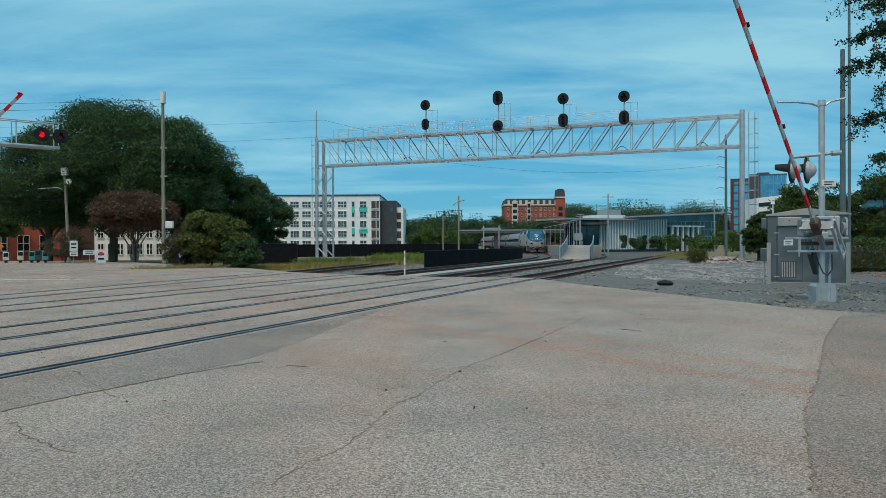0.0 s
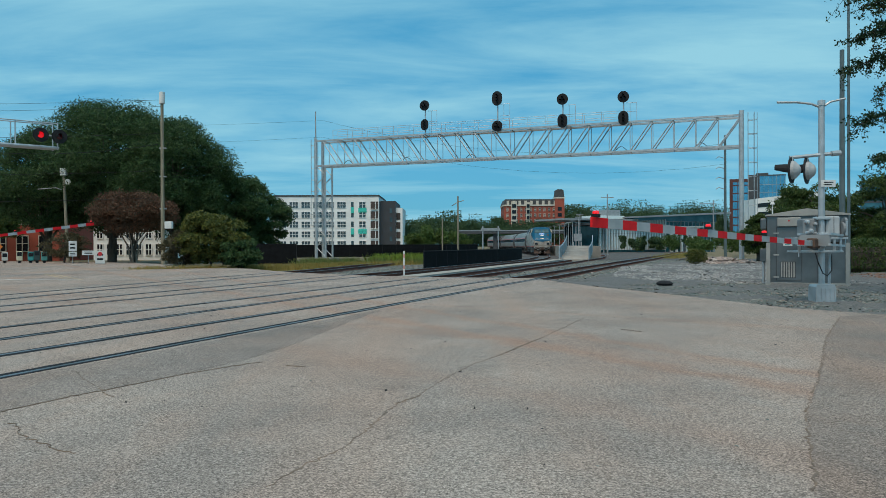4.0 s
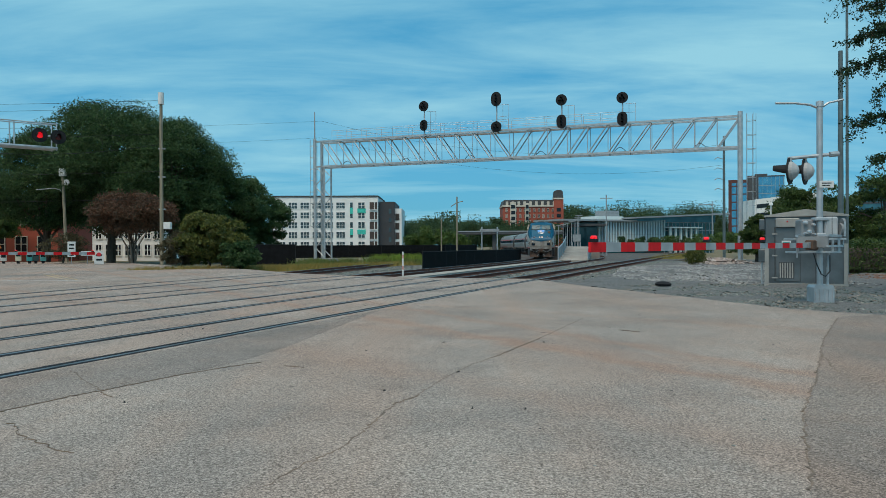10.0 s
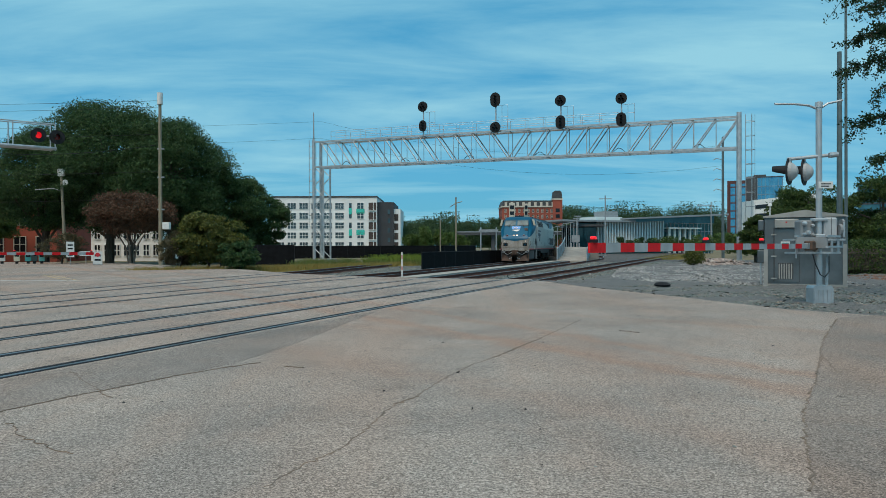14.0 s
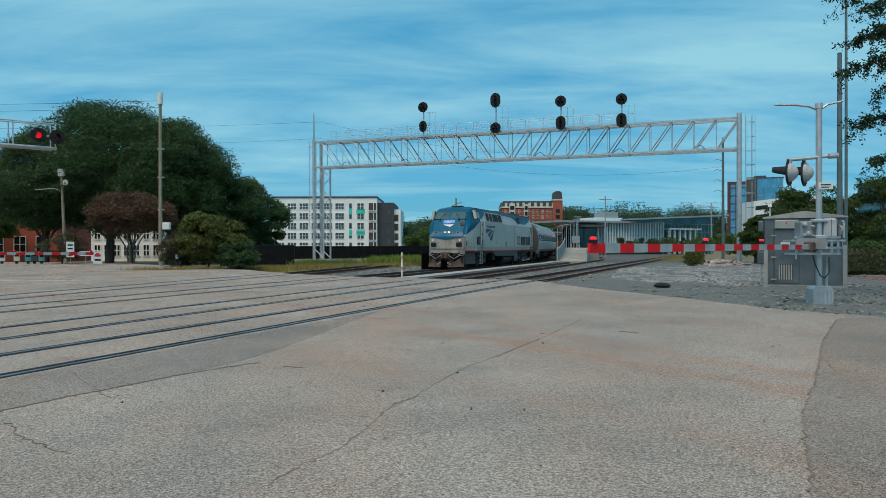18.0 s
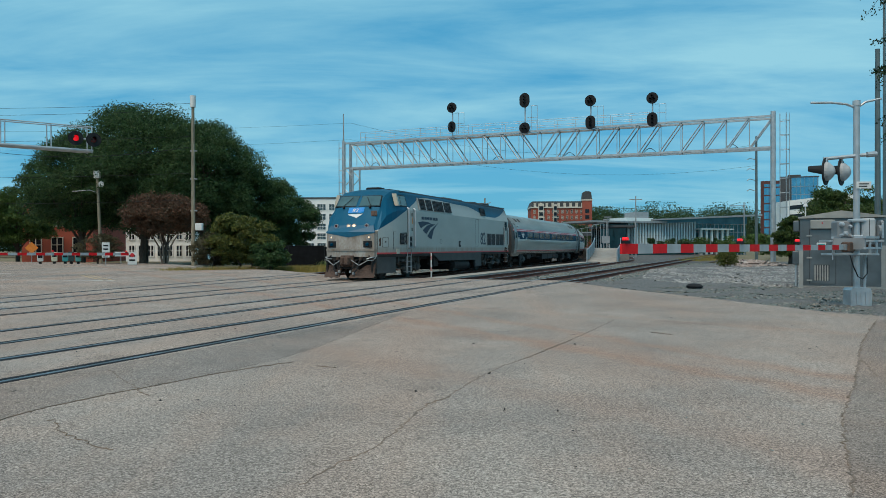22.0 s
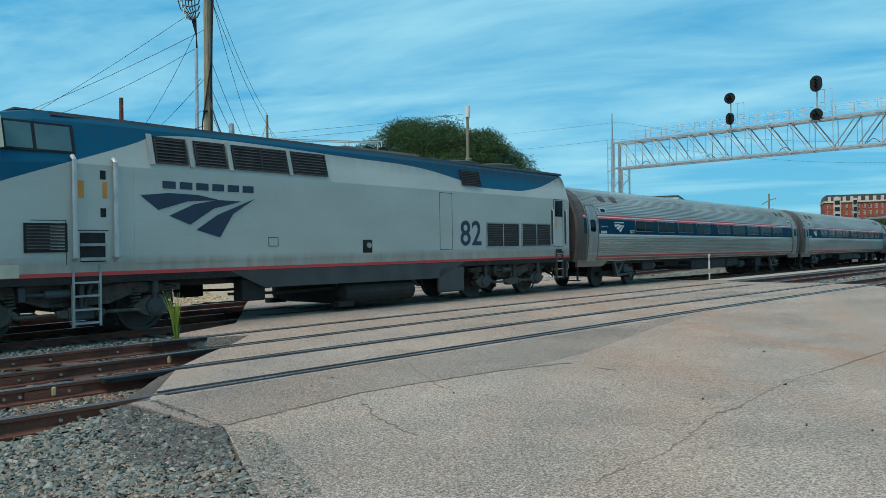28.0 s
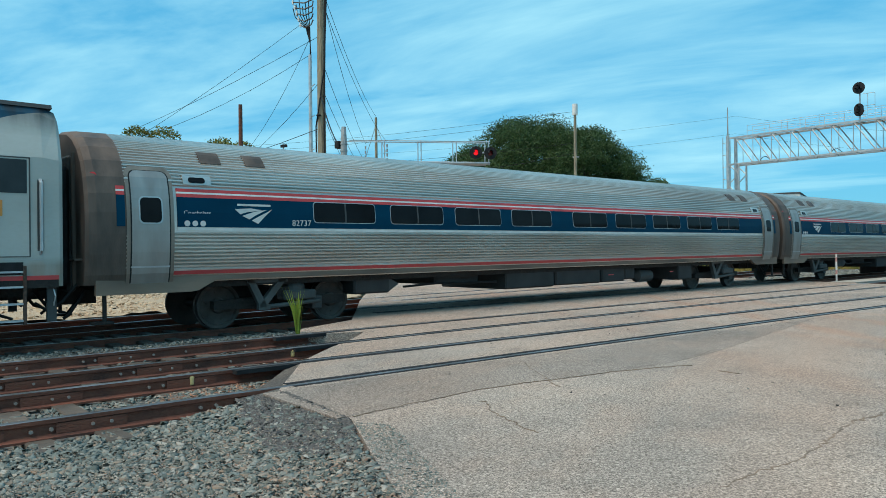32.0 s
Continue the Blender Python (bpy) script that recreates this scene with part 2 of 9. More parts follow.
def stony(name, tones, rough=0.95):
    """Loose stones, each with a tone of its own."""
    m = mat(name, tones[0], tones[1], 20, rough, 0, 0.5, 60)
    nt = m.node_tree
    N, L = nt.nodes.new, nt.links.new
    b = nt.nodes["Principled BSDF"]
    g, r = N("ShaderNodeNewGeometry"), N("ShaderNodeValToRGB")
    r.color_ramp.interpolation = "LINEAR"
    r.color_ramp.elements[0].color, r.color_ramp.elements[1].color = (*tones[0], 1), (*tones[-1], 1)
    for k, t in enumerate(tones[1:-1]):
        r.color_ramp.elements.new((k + 1) / (len(tones) - 1)).color = (*t, 1)
    L(g.outputs["Random Per Island"], r.inputs[0])
    L(r.outputs[0], b.inputs["Base Color"])
    b.inputs["Specular IOR Level"].default_value = 0.2
    return m


ROAD = paving("worn asphalt", (0.435, 0.372, 0.322), (0.30, 0.262, 0.233), (0.46, 0.33, 0.258), bands=((-0.98, 14.1, -57, 0.35, 0.55), (-0.65, 16.6, -61, 0.3, 0.45), (-3.2, 14.8, -42, 0.4, 0.25), (2.5, 15.5, -40, 0.35, 0.25), (1.6, 6.0, -50, 0.5, 0.2)))
ROAD_DARK = paving("dark asphalt patch", (0.34, 0.295, 0.26), (0.235, 0.208, 0.188), (0.355, 0.26, 0.205))
STONES = stony("ballast stones", [(0.075, 0.095, 0.09), (0.14, 0.168, 0.16), (0.215, 0.24, 0.225), (0.115, 0.14, 0.135), (0.17, 0.19, 0.18), (0.25, 0.20, 0.16), (0.10, 0.125, 0.12), (0.33, 0.32, 0.29), (0.14, 0.165, 0.158), (0.08, 0.10, 0.095), (0.20, 0.22, 0.205)])
ASPHALT_CRUMBS = stony("asphalt crumbs", [(0.055, 0.057, 0.06), (0.10, 0.10, 0.10), (0.14, 0.135, 0.13), (0.075, 0.075, 0.077)])
RUBBLE = stony("pinkish rubble", [(0.34, 0.27, 0.24), (0.24, 0.20, 0.185), (0.44, 0.38, 0.34), (0.28, 0.21, 0.18)])
CRACK = mat("crack filled with dirt", (0.22, 0.155, 0.11), (0.125, 0.095, 0.075), 4, 0.95, 0, 0.5, 30)
BALLAST = mat("crushed stone bed", (0.135, 0.132, 0.125), (0.05, 0.052, 0.054), 14, 0.95, 0, 1.0, 30, fine=0.5, c3=(0.25, 0.24, 0.22), detail=8)
FAR_BED = mat("oily crushed stone bed", (0.095, 0.085, 0.078), (0.04, 0.035, 0.032), 9, 0.95, 0, 1.0, 22, fine=0.4, c3=(0.20, 0.19, 0.175), detail=8)
TAN_GRAVEL = mat("tan gravel", (0.36, 0.27, 0.175), (0.22, 0.165, 0.105), 5, 0.95, 0, 0.9, 25, fine=0.5, c3=(0.55, 0.48, 0.38))
DIRT = mat("dry verge", (0.20, 0.15, 0.085), (0.10, 0.095, 0.045), 0.6, 1.0, 0, 0.6, 12, fine=0.4, c3=(0.26, 0.2, 0.11))
GRASS_M = leafy("grass blades", (0.12, 0.19, 0.04), (0.20, 0.20, 0.07))
CONCRETE = mat("concrete", (0.37, 0.335, 0.29), (0.27, 0.245, 0.215), 1.2, 0.9, 0, 0.3, 30)
PALE_BARK = mat("pale smooth bark", (0.26, 0.20, 0.155), (0.17, 0.13, 0.10), 4, 0.85, 0, 0.4, 12, stretch=(3, 3, 0.6))
BARK = mat("bark", (0.11, 0.085, 0.065), (0.055, 0.045, 0.036), 4, 0.95, 0, 0.8, 12, stretch=(3, 3, 0.6))
LEAF_OAK = leafy("dark oak leaves", (0.075, 0.135, 0.043), (0.018, 0.046, 0.018))
LEAF_MID = leafy("green leaves", (0.105, 0.17, 0.04), (0.045, 0.08, 0.02))
LEAF_DARK = leafy("full green leaves", (0.085, 0.13, 0.03), (0.022, 0.045, 0.013))
LEAF_RED = leafy("reddish leaves", (0.17, 0.082, 0.05), (0.055, 0.045, 0.028))
LEAF_OLIVE = leafy("olive leaves", (0.16, 0.165, 0.035), (0.035, 0.055, 0.015))
LEAF_HEDGE = leafy("hedge leaves", (0.10, 0.24, 0.035), (0.018, 0.062, 0.012))
LEAF_FAR = leafy("far woodland leaves", (0.075, 0.13, 0.05), (0.028, 0.055, 0.027))
# darker copy of the oak leaves: the near boughs' shade is in the colour
LEAF_NEAR = leafy("oak leaves darkened for shade", (0.034, 0.07, 0.024), (0.012, 0.03, 0.012))
LEAF_DULL = leafy("dull brown-green leaves", (0.12, 0.10, 0.05), (0.045, 0.045, 0.025))
TINTED = mat("tinted coach glass", (0.012, 0.014, 0.016), (0.007, 0.008, 0.009), 1.2, 0.12, 0, rvar=0.04)
TINTED.node_tree.nodes["Principled BSDF"].inputs["Specular IOR Level"].default_value = 0.08
LEAF_AUTUMN = leafy("turning leaves", (0.25, 0.21, 0.05), (0.075, 0.11, 0.025))


# ---- mesh tools ----
def part(name, bm, material, parent=None, label="", smooth=False):
    """Links a bmesh as one object under a thing."""
    me = bpy.data.meshes.new(name)
    bm.to_mesh(me)
    bm.free()
    return part_mesh(name, me, material, parent, label, smooth)


def part_mesh(name, me, material, parent=None, label="", smooth=False):
    for m in material if isinstance(material, (list, tuple)) else [material]:
        me.materials.append(m)
    if smooth:
        me.polygons.foreach_set("use_smooth", [True] * len(me.polygons))
    ob = new(name, me)
    if parent:
        ob.parent = parent
    if label:
        tagged(ob, label)
    return ob


def thing(name, m, label, category, group="", kind=""):
    ob = new(name)
    ob.matrix_basis = m
    ob.empty_display_size = 0.2
    return tagged(ob, label, category, group, kind)


def box(bm, x0, y0, z0, x1, y1, z1, bev=0.0, mi=0):
    v = [bm.verts.new((x, y, z)) for z in (z0, z1) for x, y in ((x0, y0), (x1, y0), (x1, y1), (x0, y1))]
    fs = [bm.faces.new([v[i] for i in q]) for q in ((3, 2, 1, 0), (4, 5, 6, 7), (0, 1, 5, 4), (1, 2, 6, 5), (2, 3, 7, 6), (3, 0, 4, 7))]
    for q in fs:
        q.material_index = mi
    if bev:
        bmesh.ops.bevel(bm, geom=list({e for q in fs for e in q.edges}), offset=bev, segments=1, affect="EDGES")
    return bm


def boxed(*a, bev=0.0):
    return box(bmesh.new(), *a, bev=bev)


def basis(d):
    d = Vector(d).normalized()
    a = Vector((0, 0, 1)) if abs(d.z) < 0.9 else Vector((1, 0, 0))
    u = d.cross(a).normalized()
    return d, u, u.cross(d)


def rod(bm, p, q, r0, r1=None, n=8, caps=True):
    p, q = Vector(p), Vector(q)
    r1 = r0 if r1 is None else r1
    if (q - p).length < 1e-6:
        return bm
    _, u, w = basis(q - p)
    rings = []
    for c, r in ((p, r0), (q, r1)):
        rings.append([bm.verts.new(c + r * (math.cos(2 * math.pi * i / n) * u + math.sin(2 * math.pi * i / n) * w)) for i in range(n)])
    for i in range(n):
        bm.faces.new((rings[0][i], rings[0][(i + 1) % n], rings[1][(i + 1) % n], rings[1][i]))
    if caps:
        bm.faces.new(rings[0][::-1])
        bm.faces.new(rings[1])
    return bm


def tube(bm, pts, r, n=6):
    """A bent pipe: one skin through all the points."""
    pts = [Vector(p) for p in pts]
    rings = []
    for i, p in enumerate(pts):
        d = (pts[min(i + 1, len(pts) - 1)] - pts[max(i - 1, 0)]).normalized()
        if i == 0:
            _, u, _ = basis(d)
        u = (u - d * u.dot(d)).normalized()
        w = d.cross(u)
        rings.append([bm.verts.new(p + r * (math.cos(2 * math.pi * k / n) * u + math.sin(2 * math.pi * k / n) * w)) for k in range(n)])
    for a, b in zip(rings, rings[1:]):
        for k in range(n):
            bm.faces.new((a[k], a[(k + 1) % n], b[(k + 1) % n], b[k]))
    bm.faces.new(rings[0][::-1])
    bm.faces.new(rings[-1])
    return bm


def lathe(bm, prof, n=16, c=(0, 0, 0), axis="z"):
    """A turned body: prof is (radius, height) from end to end."""
    rings = []
    for r, h in prof:
        ring = []
        for i in range(n):
            a = 2 * math.pi * i / n
            x, y = r * math.cos(a), r * math.sin(a)
            v = {"z": (x, y, h), "y": (x, h, -y), "x": (h, x, y)}[axis]
            ring.append(bm.verts.new(Vector(c) + Vector(v)))
        rings.append(ring)
    for a, b in zip(rings, rings[1:]):
        for i in range(n):
            bm.faces.new((a[i], a[(i + 1) % n], b[(i + 1) % n], b[i]))
    if prof[0][0] > 1e-4:
        bm.faces.new(rings[0][::-1])
    if prof[-1][0] > 1e-4:
        bm.faces.new(rings[-1])
    bmesh.ops.recalc_face_normals(bm, faces=bm.faces[:])
    return bm


def prism(bm, pts, axis, a, b, mi=0):
    """A flat outline of 2D points drawn out along an axis from a to b."""
    def at(u, v, w):
        return {"x": (w, u, v), "y": (u, w, v), "z": (u, v, w)}[axis]
    lo, hi = [bm.verts.new(at(u, v, a)) for u, v in pts], [bm.verts.new(at(u, v, b)) for u, v in pts]
    n = len(pts)
    fs = [bm.faces.new(lo[::-1]), bm.faces.new(hi)]
    fs += [bm.faces.new((lo[i], lo[(i + 1) % n], hi[(i + 1) % n], hi[i])) for i in range(n)]
    for q in fs:
        q.material_index = mi
    bmesh.ops.recalc_face_normals(bm, faces=fs)
    return bm


def mesh_from(verts, faces):
    me = bpy.data.meshes.new("mesh")
    me.from_pydata(verts, [], faces)
    me.update()
    return me


def scatter_quads(centres, sizes, rng, flat=0.0, aspect=1.6, k=4):
    """Many small leaves of k corners, each with its own turn."""
    n = len(centres)
    d = rng.normal(size=(n, 3))
    d[:, 2] *= 1 - flat
    d /= np.linalg.norm(d, axis=1)[:, None] + 1e-9
    e = np.cross(d, rng.normal(size=(n, 3)))
    e /= np.linalg.norm(e, axis=1)[:, None] + 1e-9
    a, b = d * sizes[:, None] * aspect / 2, e * sizes[:, None] / 2
    v = np.stack([centres - a, centres + b * 0.9, centres + a, centres - b * 0.9] if k == 4 else [centres - a, centres + b, centres + a - b * 0.5], 1).reshape(-1, 3)
    me = bpy.data.meshes.new("leaves")
    me.vertices.add(k * n)
    me.vertices.foreach_set("co", v.astype(np.float32).ravel())
    me.loops.add(k * n)
    me.loops.foreach_set("vertex_index", np.arange(k * n, dtype=np.int32))
    me.polygons.add(n)
    me.polygons.foreach_set("loop_start", np.arange(0, k * n, k, dtype=np.int32))
    me.update(calc_edges=True)
    return me


# ---- the railway's own directions: s along the line, p to its left ----
D0, N0 = Vector((math.sin(radians(20)), math.cos(radians(20)), 0)), Vector((-math.cos(radians(20)), math.sin(radians(20)), 0))


def W(s, p, z=0.0):
    return D0 * s + N0 * p + Vector((0, 0, z))


def line(ctrl, step=0.5):
    """A smooth line through (s, p) points, as dense world points."""
    c = np.array(ctrl, float)
    s = np.arange(c[0, 0], c[-1, 0] + step, step)
    p = np.interp(s, c[:, 0], c[:, 1])
    k = int(9 / step)
    w = np.hanning(2 * k + 1)
    w /= w.sum()
    ext = np.r_[p[0] - (p[1] - p[0]) * np.arange(k, 0, -1), p, p[-1] + (p[-1] - p[-2]) * np.arange(1, k + 1)]
    p = np.convolve(ext, w, "valid")
    xy = s[:, None] * np.array(D0)[:2] + p[:, None] * np.array(N0)[:2]
    return xy


LINE_C = line([(-70, 12.2), (-40, 13.3), (-10, 14.7), (3, 15.05), (6, 15.15), (10.7, 15.4), (15, 15.5), (20, 15.65), (28.6, 15.9), (40, 16.05), (52, 16.3), (64, 16.45), (73.6, 17.0), (87.5, 19.1), (101, 22.0), (114, 25.4), (126, 28.9), (150, 37), (180, 49), (240, 76)])
LINE_A = line([(-60, 6.9), (-10, 7.9), (3, 8.15), (15, 8.05), (24, 7.85), (31, 7.7), (60, 7.0), (100, 6.0), (160, 5.0), (230, 6.0)])
LINE_B = line([(-60, 8.6), (-10, 10.2), (3, 10.85), (10, 11.2), (20, 11.3), (28, 11.4), (60, 11.7), (85, 12.4), (100, 14.2), (120, 18.6), (150, 28.5), (200, 48)])
LINE_D = line([(-60, 12.0), (-10, 15.2), (3, 16.7), (8, 18.0), (15, 18.9), (20, 19.7), (27, 20.5), (35, 21.4), (58, 25.5), (100, 35), (160, 52)])


def along(xy):
    d = np.hypot(*np.diff(xy, axis=0).T)
    return np.r_[0, np.cumsum(d)]

# ---- ground, road, tracks ----
def sheet(name, outline, z0, z1, material, label, cat):
    bm = prism(bmesh.new(), [(v[0], v[1]) for v in outline], "z", z0, z1)
    return tagged(part(name, bm, material), label, cat, kind="structure")


EDGE = np.array([(-1.55, -3.0), (-1.55, 0.4), (-2.5, 3.2), (-3.37, 4.05), (-4.15, 4.84), (-5.0, 5.25), (-5.5, 5.48)])


def bank(x, y):
    """How much the loose stones rise towards the road's edge."""
    best = np.full(np.shape(x), 9.0)
    for a, b in zip(EDGE, EDGE[1:]):
        d = b - a
        t = np.clip(((x - a[0]) * d[0] + (y - a[1]) * d[1]) / (d @ d), 0, 1)
        best = np.minimum(best, np.hypot(x - a[0] - t * d[0], y - a[1] - t * d[1]))
    return 0.165 * np.clip(1 - best / 1.3, 0, 1) ** 1.1


def rough_field(name, outline, z, amp, step, material, label, cat, seed=1):
    """A loose surface: a fine net inside an outline, with uneven height."""
    o = np.array([(v[0], v[1]) for v in outline])
    lo, hi = o.min(0), o.max(0)
    xs, ys = np.arange(lo[0], hi[0] + step, step), np.arange(lo[1], hi[1] + step, step)
    X, Y = np.meshgrid(xs, ys, indexing="ij")
    inside = np.zeros(X.shape, bool)
    j = len(o) - 1
    for i in range(len(o)):
        c = ((o[i, 1] > Y) != (o[j, 1] > Y)) & (X < (o[j, 0] - o[i, 0]) * (Y - o[i, 1]) / (o[j, 1] - o[i, 1] + 1e-9) + o[i, 0])
        inside ^= c
        j = i
    rng = np.random.default_rng(seed)
    Z = z + amp * rng.normal(size=X.shape)
    k = rng.normal(size=(X.shape[0] // 6 + 3, X.shape[1] // 6 + 3))
    Z += 1.5 * amp * k[(np.arange(X.shape[0]) // 6)[:, None], (np.arange(X.shape[1]) // 6)[None, :]]
    Z += bank(X, Y)
    ids = np.arange(X.size).reshape(X.shape)
    keep = inside[:-1, :-1] & inside[1:, 1:]
    f = np.stack([ids[:-1, :-1], ids[1:, :-1], ids[1:, 1:], ids[:-1, 1:]], -1)[keep]
    used, inv = np.unique(f, return_inverse=True)
    v = np.stack([X.ravel(), Y.ravel(), Z.ravel()], -1)[used]
    me = mesh_from(v.tolist(), inv.reshape(-1, 4).tolist())
    return tagged(part_mesh(name, me, material, smooth=True), label, cat, kind="structure")


R_EDGE = [(-3.9, 35.6), (-0.4, 33.3), (3.83, 31.8), (5.0, 25.9), (6.54, 20.85), (7.68, 16.5), (8.78, 15.0), (14, 12.6), (45, 4)]
L_EDGE = [(-1.55, -25), (-1.55, 0.4), (-2.5, 3.2), (-3.37, 4.05), (-4.15, 4.84)] + [tuple(W(s, p)[:2]) for s, p in ((3.3, 7.22), (4.5, 8.9), (5.45, 9.8), (6.4, 10.62), (7.1, 11.35), (6.05, 11.8), (6.5, 12.6), (8.2, 13.5), (9.6, 15.5), (11.6, 18.4), (13.2, 20.6))] + [(-17.2, 23.2), (-20.3, 28.0), (-23.3, 32.2), (-27, 36.5)]
road = sheet("road", L_EDGE + [(-80, 62), (-95, 100), (-50, 78), (-28, 66.5), (-21, 58), (-20.6, 54.8), (-12.3, 47), (-8, 39.7)] + R_EDGE + [(45, -25)], -0.3, 0.0, ROAD, "worn sun-bleached asphalt road over the level crossing", "road")
ground = sheet("ground", [(-1500, -900), (1500, -900), (1500, 2500), (-1500, 2500)], -0.6, -0.32, DIRT, "dry grassy ground reaching the horizon", "ground")
# crushed stone under the tracks, both sides of the crossing
rough_field("ballast", [(-3.2, -1.0), (-1.5, 0.2), (-2.4, 3.2), (-3.3, 4.1), (-4.05, 5.0)] + [tuple(W(s, p)[:2]) for s, p in ((3.25, 7.2), (4.5, 8.9), (5.7, 10.2), (7.1, 11.3), (8.7, 13.4), (9.9, 15.5), (11.7, 18.4), (13.3, 20.7), (4, 21.5), (-34, 20.5), (-34, 2.0))], -0.215, 0.005, 0.16, BALLAST, "grey crushed stone bed under the rails", "ballast", 3)
rough_field("ballast", [tuple(W(s, p)[:2]) for s, p in ((30.5, 5.0), (30.6, 14.0), (33, 15.5), (35.5, 24), (60, 28.5), (100, 40), (100, 30), (100, 2.5), (60, 4.0))], -0.19, 0.012, 0.4, FAR_BED, "dark oily stone bed under the rails", "ballast", 4)
rough_field("ballast", [tuple(W(s, p)[:2]) for s, p in ((100, 2.5), (100, 40), (190, 62), (240, 95), (240, 2))], -0.21, 0.012, 1.5, FAR_BED, "dark oily stone bed of the far tracks", "ballast", 5)
rough_field("gravel", [(4.0, 32.2), (5.1, 26.0), (6.6, 20.9), (7.75, 16.55), (8.85, 15.05), (14, 12.7), (46, 4.0), (46, 30), (32, 75), (27, 75)] + [tuple(W(s, p)[:2]) for s, p in ((60, 4.2), (31, 5.2))], -0.05, 0.014, 0.22, BALLAST, "loose grey gravel lot beside the crossing", "gravel", 6)
rough_field("gravel", [tuple(W(s, p)[:2]) for s, p in ((13.0, 20.4), (4, 18.9), (-10, 17.4), (-40, 15.2), (-50, 40))] + [(-46, 36), (-29, 33.8), (-23.4, 32.2), (-20.4, 28.0), (-17.3, 23.2)], -0.03, 0.012, 0.25, TAN_GRAVEL, "tan pea gravel beside the tracks", "gravel", 7)

RAIL_P = [(-0.07, -0.175), (0.07, -0.175), (0.07, -0.155), (0.012, -0.13), (0.012, -0.045), (0.037, -0.035), (0.037, 0.0), (0.028, 0.007), (-0.028, 0.007), (-0.037, 0.0), (-0.037, -0.035), (-0.012, -0.045), (-0.012, -0.13), (-0.07, -0.155)]


def offset(xy, d):
    t = np.gradient(xy, axis=0)
    t /= np.hypot(*t.T)[:, None]
    return xy + d * np.stack([-t[:, 1], t[:, 0]], -1)


def dip(xy):
    """The main track lies a little lower past the road's edge."""
    s = np.asarray(xy) @ np.array(D0)[:2]
    u = np.clip((13.0 - s) / 11.0, 0, 1)
    return -0.10 * u * u * (3 - 2 * u)


def swept(xy, prof, mats=None, up=None):
    """Draws an outline of (across, up) along a line."""
    t = np.gradient(xy, axis=0)
    t /= np.hypot(*t.T)[:, None]
    nx = np.stack([-t[:, 1], t[:, 0]], -1)
    P = np.array(prof)
    k, n = len(P), len(xy)
    v = np.concatenate([xy[:, None, :] + nx[:, None, :] * P[None, :, :1], P[None, :, 1:] + (np.zeros(n) if up is None else up)[:, None, None]], -1).reshape(-1, 3)
    f = []
    for i in range(n - 1):
        for j in range(k):
            a, b = i * k + j, i * k + (j + 1) % k
            f.append((b, a, a + k, b + k))
    f += [tuple(range(k)), tuple(range((n - 1) * k, n * k))[::-1]]
    me = mesh_from(v.tolist(), f)
    if mats:
        me.polygons.foreach_set("material_index", [mats[j] for _ in range(n - 1) for j in range(k)] + [0, 0])
    return me


def cut(xy, s0, s1):
    s = xy @ np.array(D0)[:2]
    return xy[(s >= s0) & (s <= s1)]


def make_track(xy, label, c0, c1, wide, low=False):
    tr = thing("railway_track", Matrix(), label, "railway track", "tracks over the crossing", "structure")
    for side in (0.7535, -0.7535):
        c = offset(xy, side)
        part_mesh("rail", swept(c[::2], RAIL_P, [0, 0, 0, 0, 0, 0, 1, 1, 1, 0, 0, 0, 0, 0], dip(c[::2]) if low else None), [RUST, RAIL_TOP], tr)
        g = -math.copysign(1, side)
        # the gap for the wheel flange and the rubber beside the head
        for lo, hi in ((0.040, 0.040 + wide), (-0.040 - wide * 0.55, -0.040)):
            q = cut(c, c0, c1)
            a0, a1 = sorted((g * lo, g * hi))
            part_mesh("flangeway", swept(q, [(a0, -0.05), (a1, -0.05), (a1, 0.004), (a0, 0.004)]), RUBBER, tr)
    return tr


TRACKS = [
    make_track(LINE_A, "rusty rails set in the crossing beside the road shoulder", 3.2, 31.0, 0.12),
    make_track(LINE_B, "rusty rails of the second track through the crossing", 5.0, 29.5, 0.11),
    make_track(LINE_C, "main track with worn rails on which the train runs", 9.2, 32.5, 0.11, True),
    make_track(LINE_D, "far track curving away behind the black fence", 12.4, 34.0, 0.11),
]


def make_ties():
    me = bpy.data.meshes.new("tie")
    bm = boxed(-1.28, -0.11, -0.33, 1.28, 0.11, -0.165, bev=0.012)
    bm.to_mesh(me)
    bm.free()
    me.materials.append(TIE)
    rng = np.random.default_rng(5)
    for tr, xy, spans in zip(TRACKS, (LINE_A, LINE_B, LINE_C, LINE_D), (((-9, 2.9), (31.4, 62)), ((-9, 4.7), (30.2, 56)), ((-7, 9.0), (33.5, 50)), ((-6, 12), (35, 52)))):
        s = xy @ np.array(D0)[:2]
        for s0, s1 in spans:
            for q in np.arange(s0, s1, 0.53):
                i = int(np.searchsorted(s, q))
                d = xy[min(i + 1, len(xy) - 1)] - xy[i - 1]
                ob = new("tie", me)
                ob.matrix_basis = pose(*xy[i - 1] + (q - s[i - 1]) * d / np.hypot(*d), rng.normal() * 0.008, 0, 0, math.degrees(math.atan2(d[1], d[0])) - 90 + rng.normal() * 1.0)
                ob.parent = tr


make_ties()


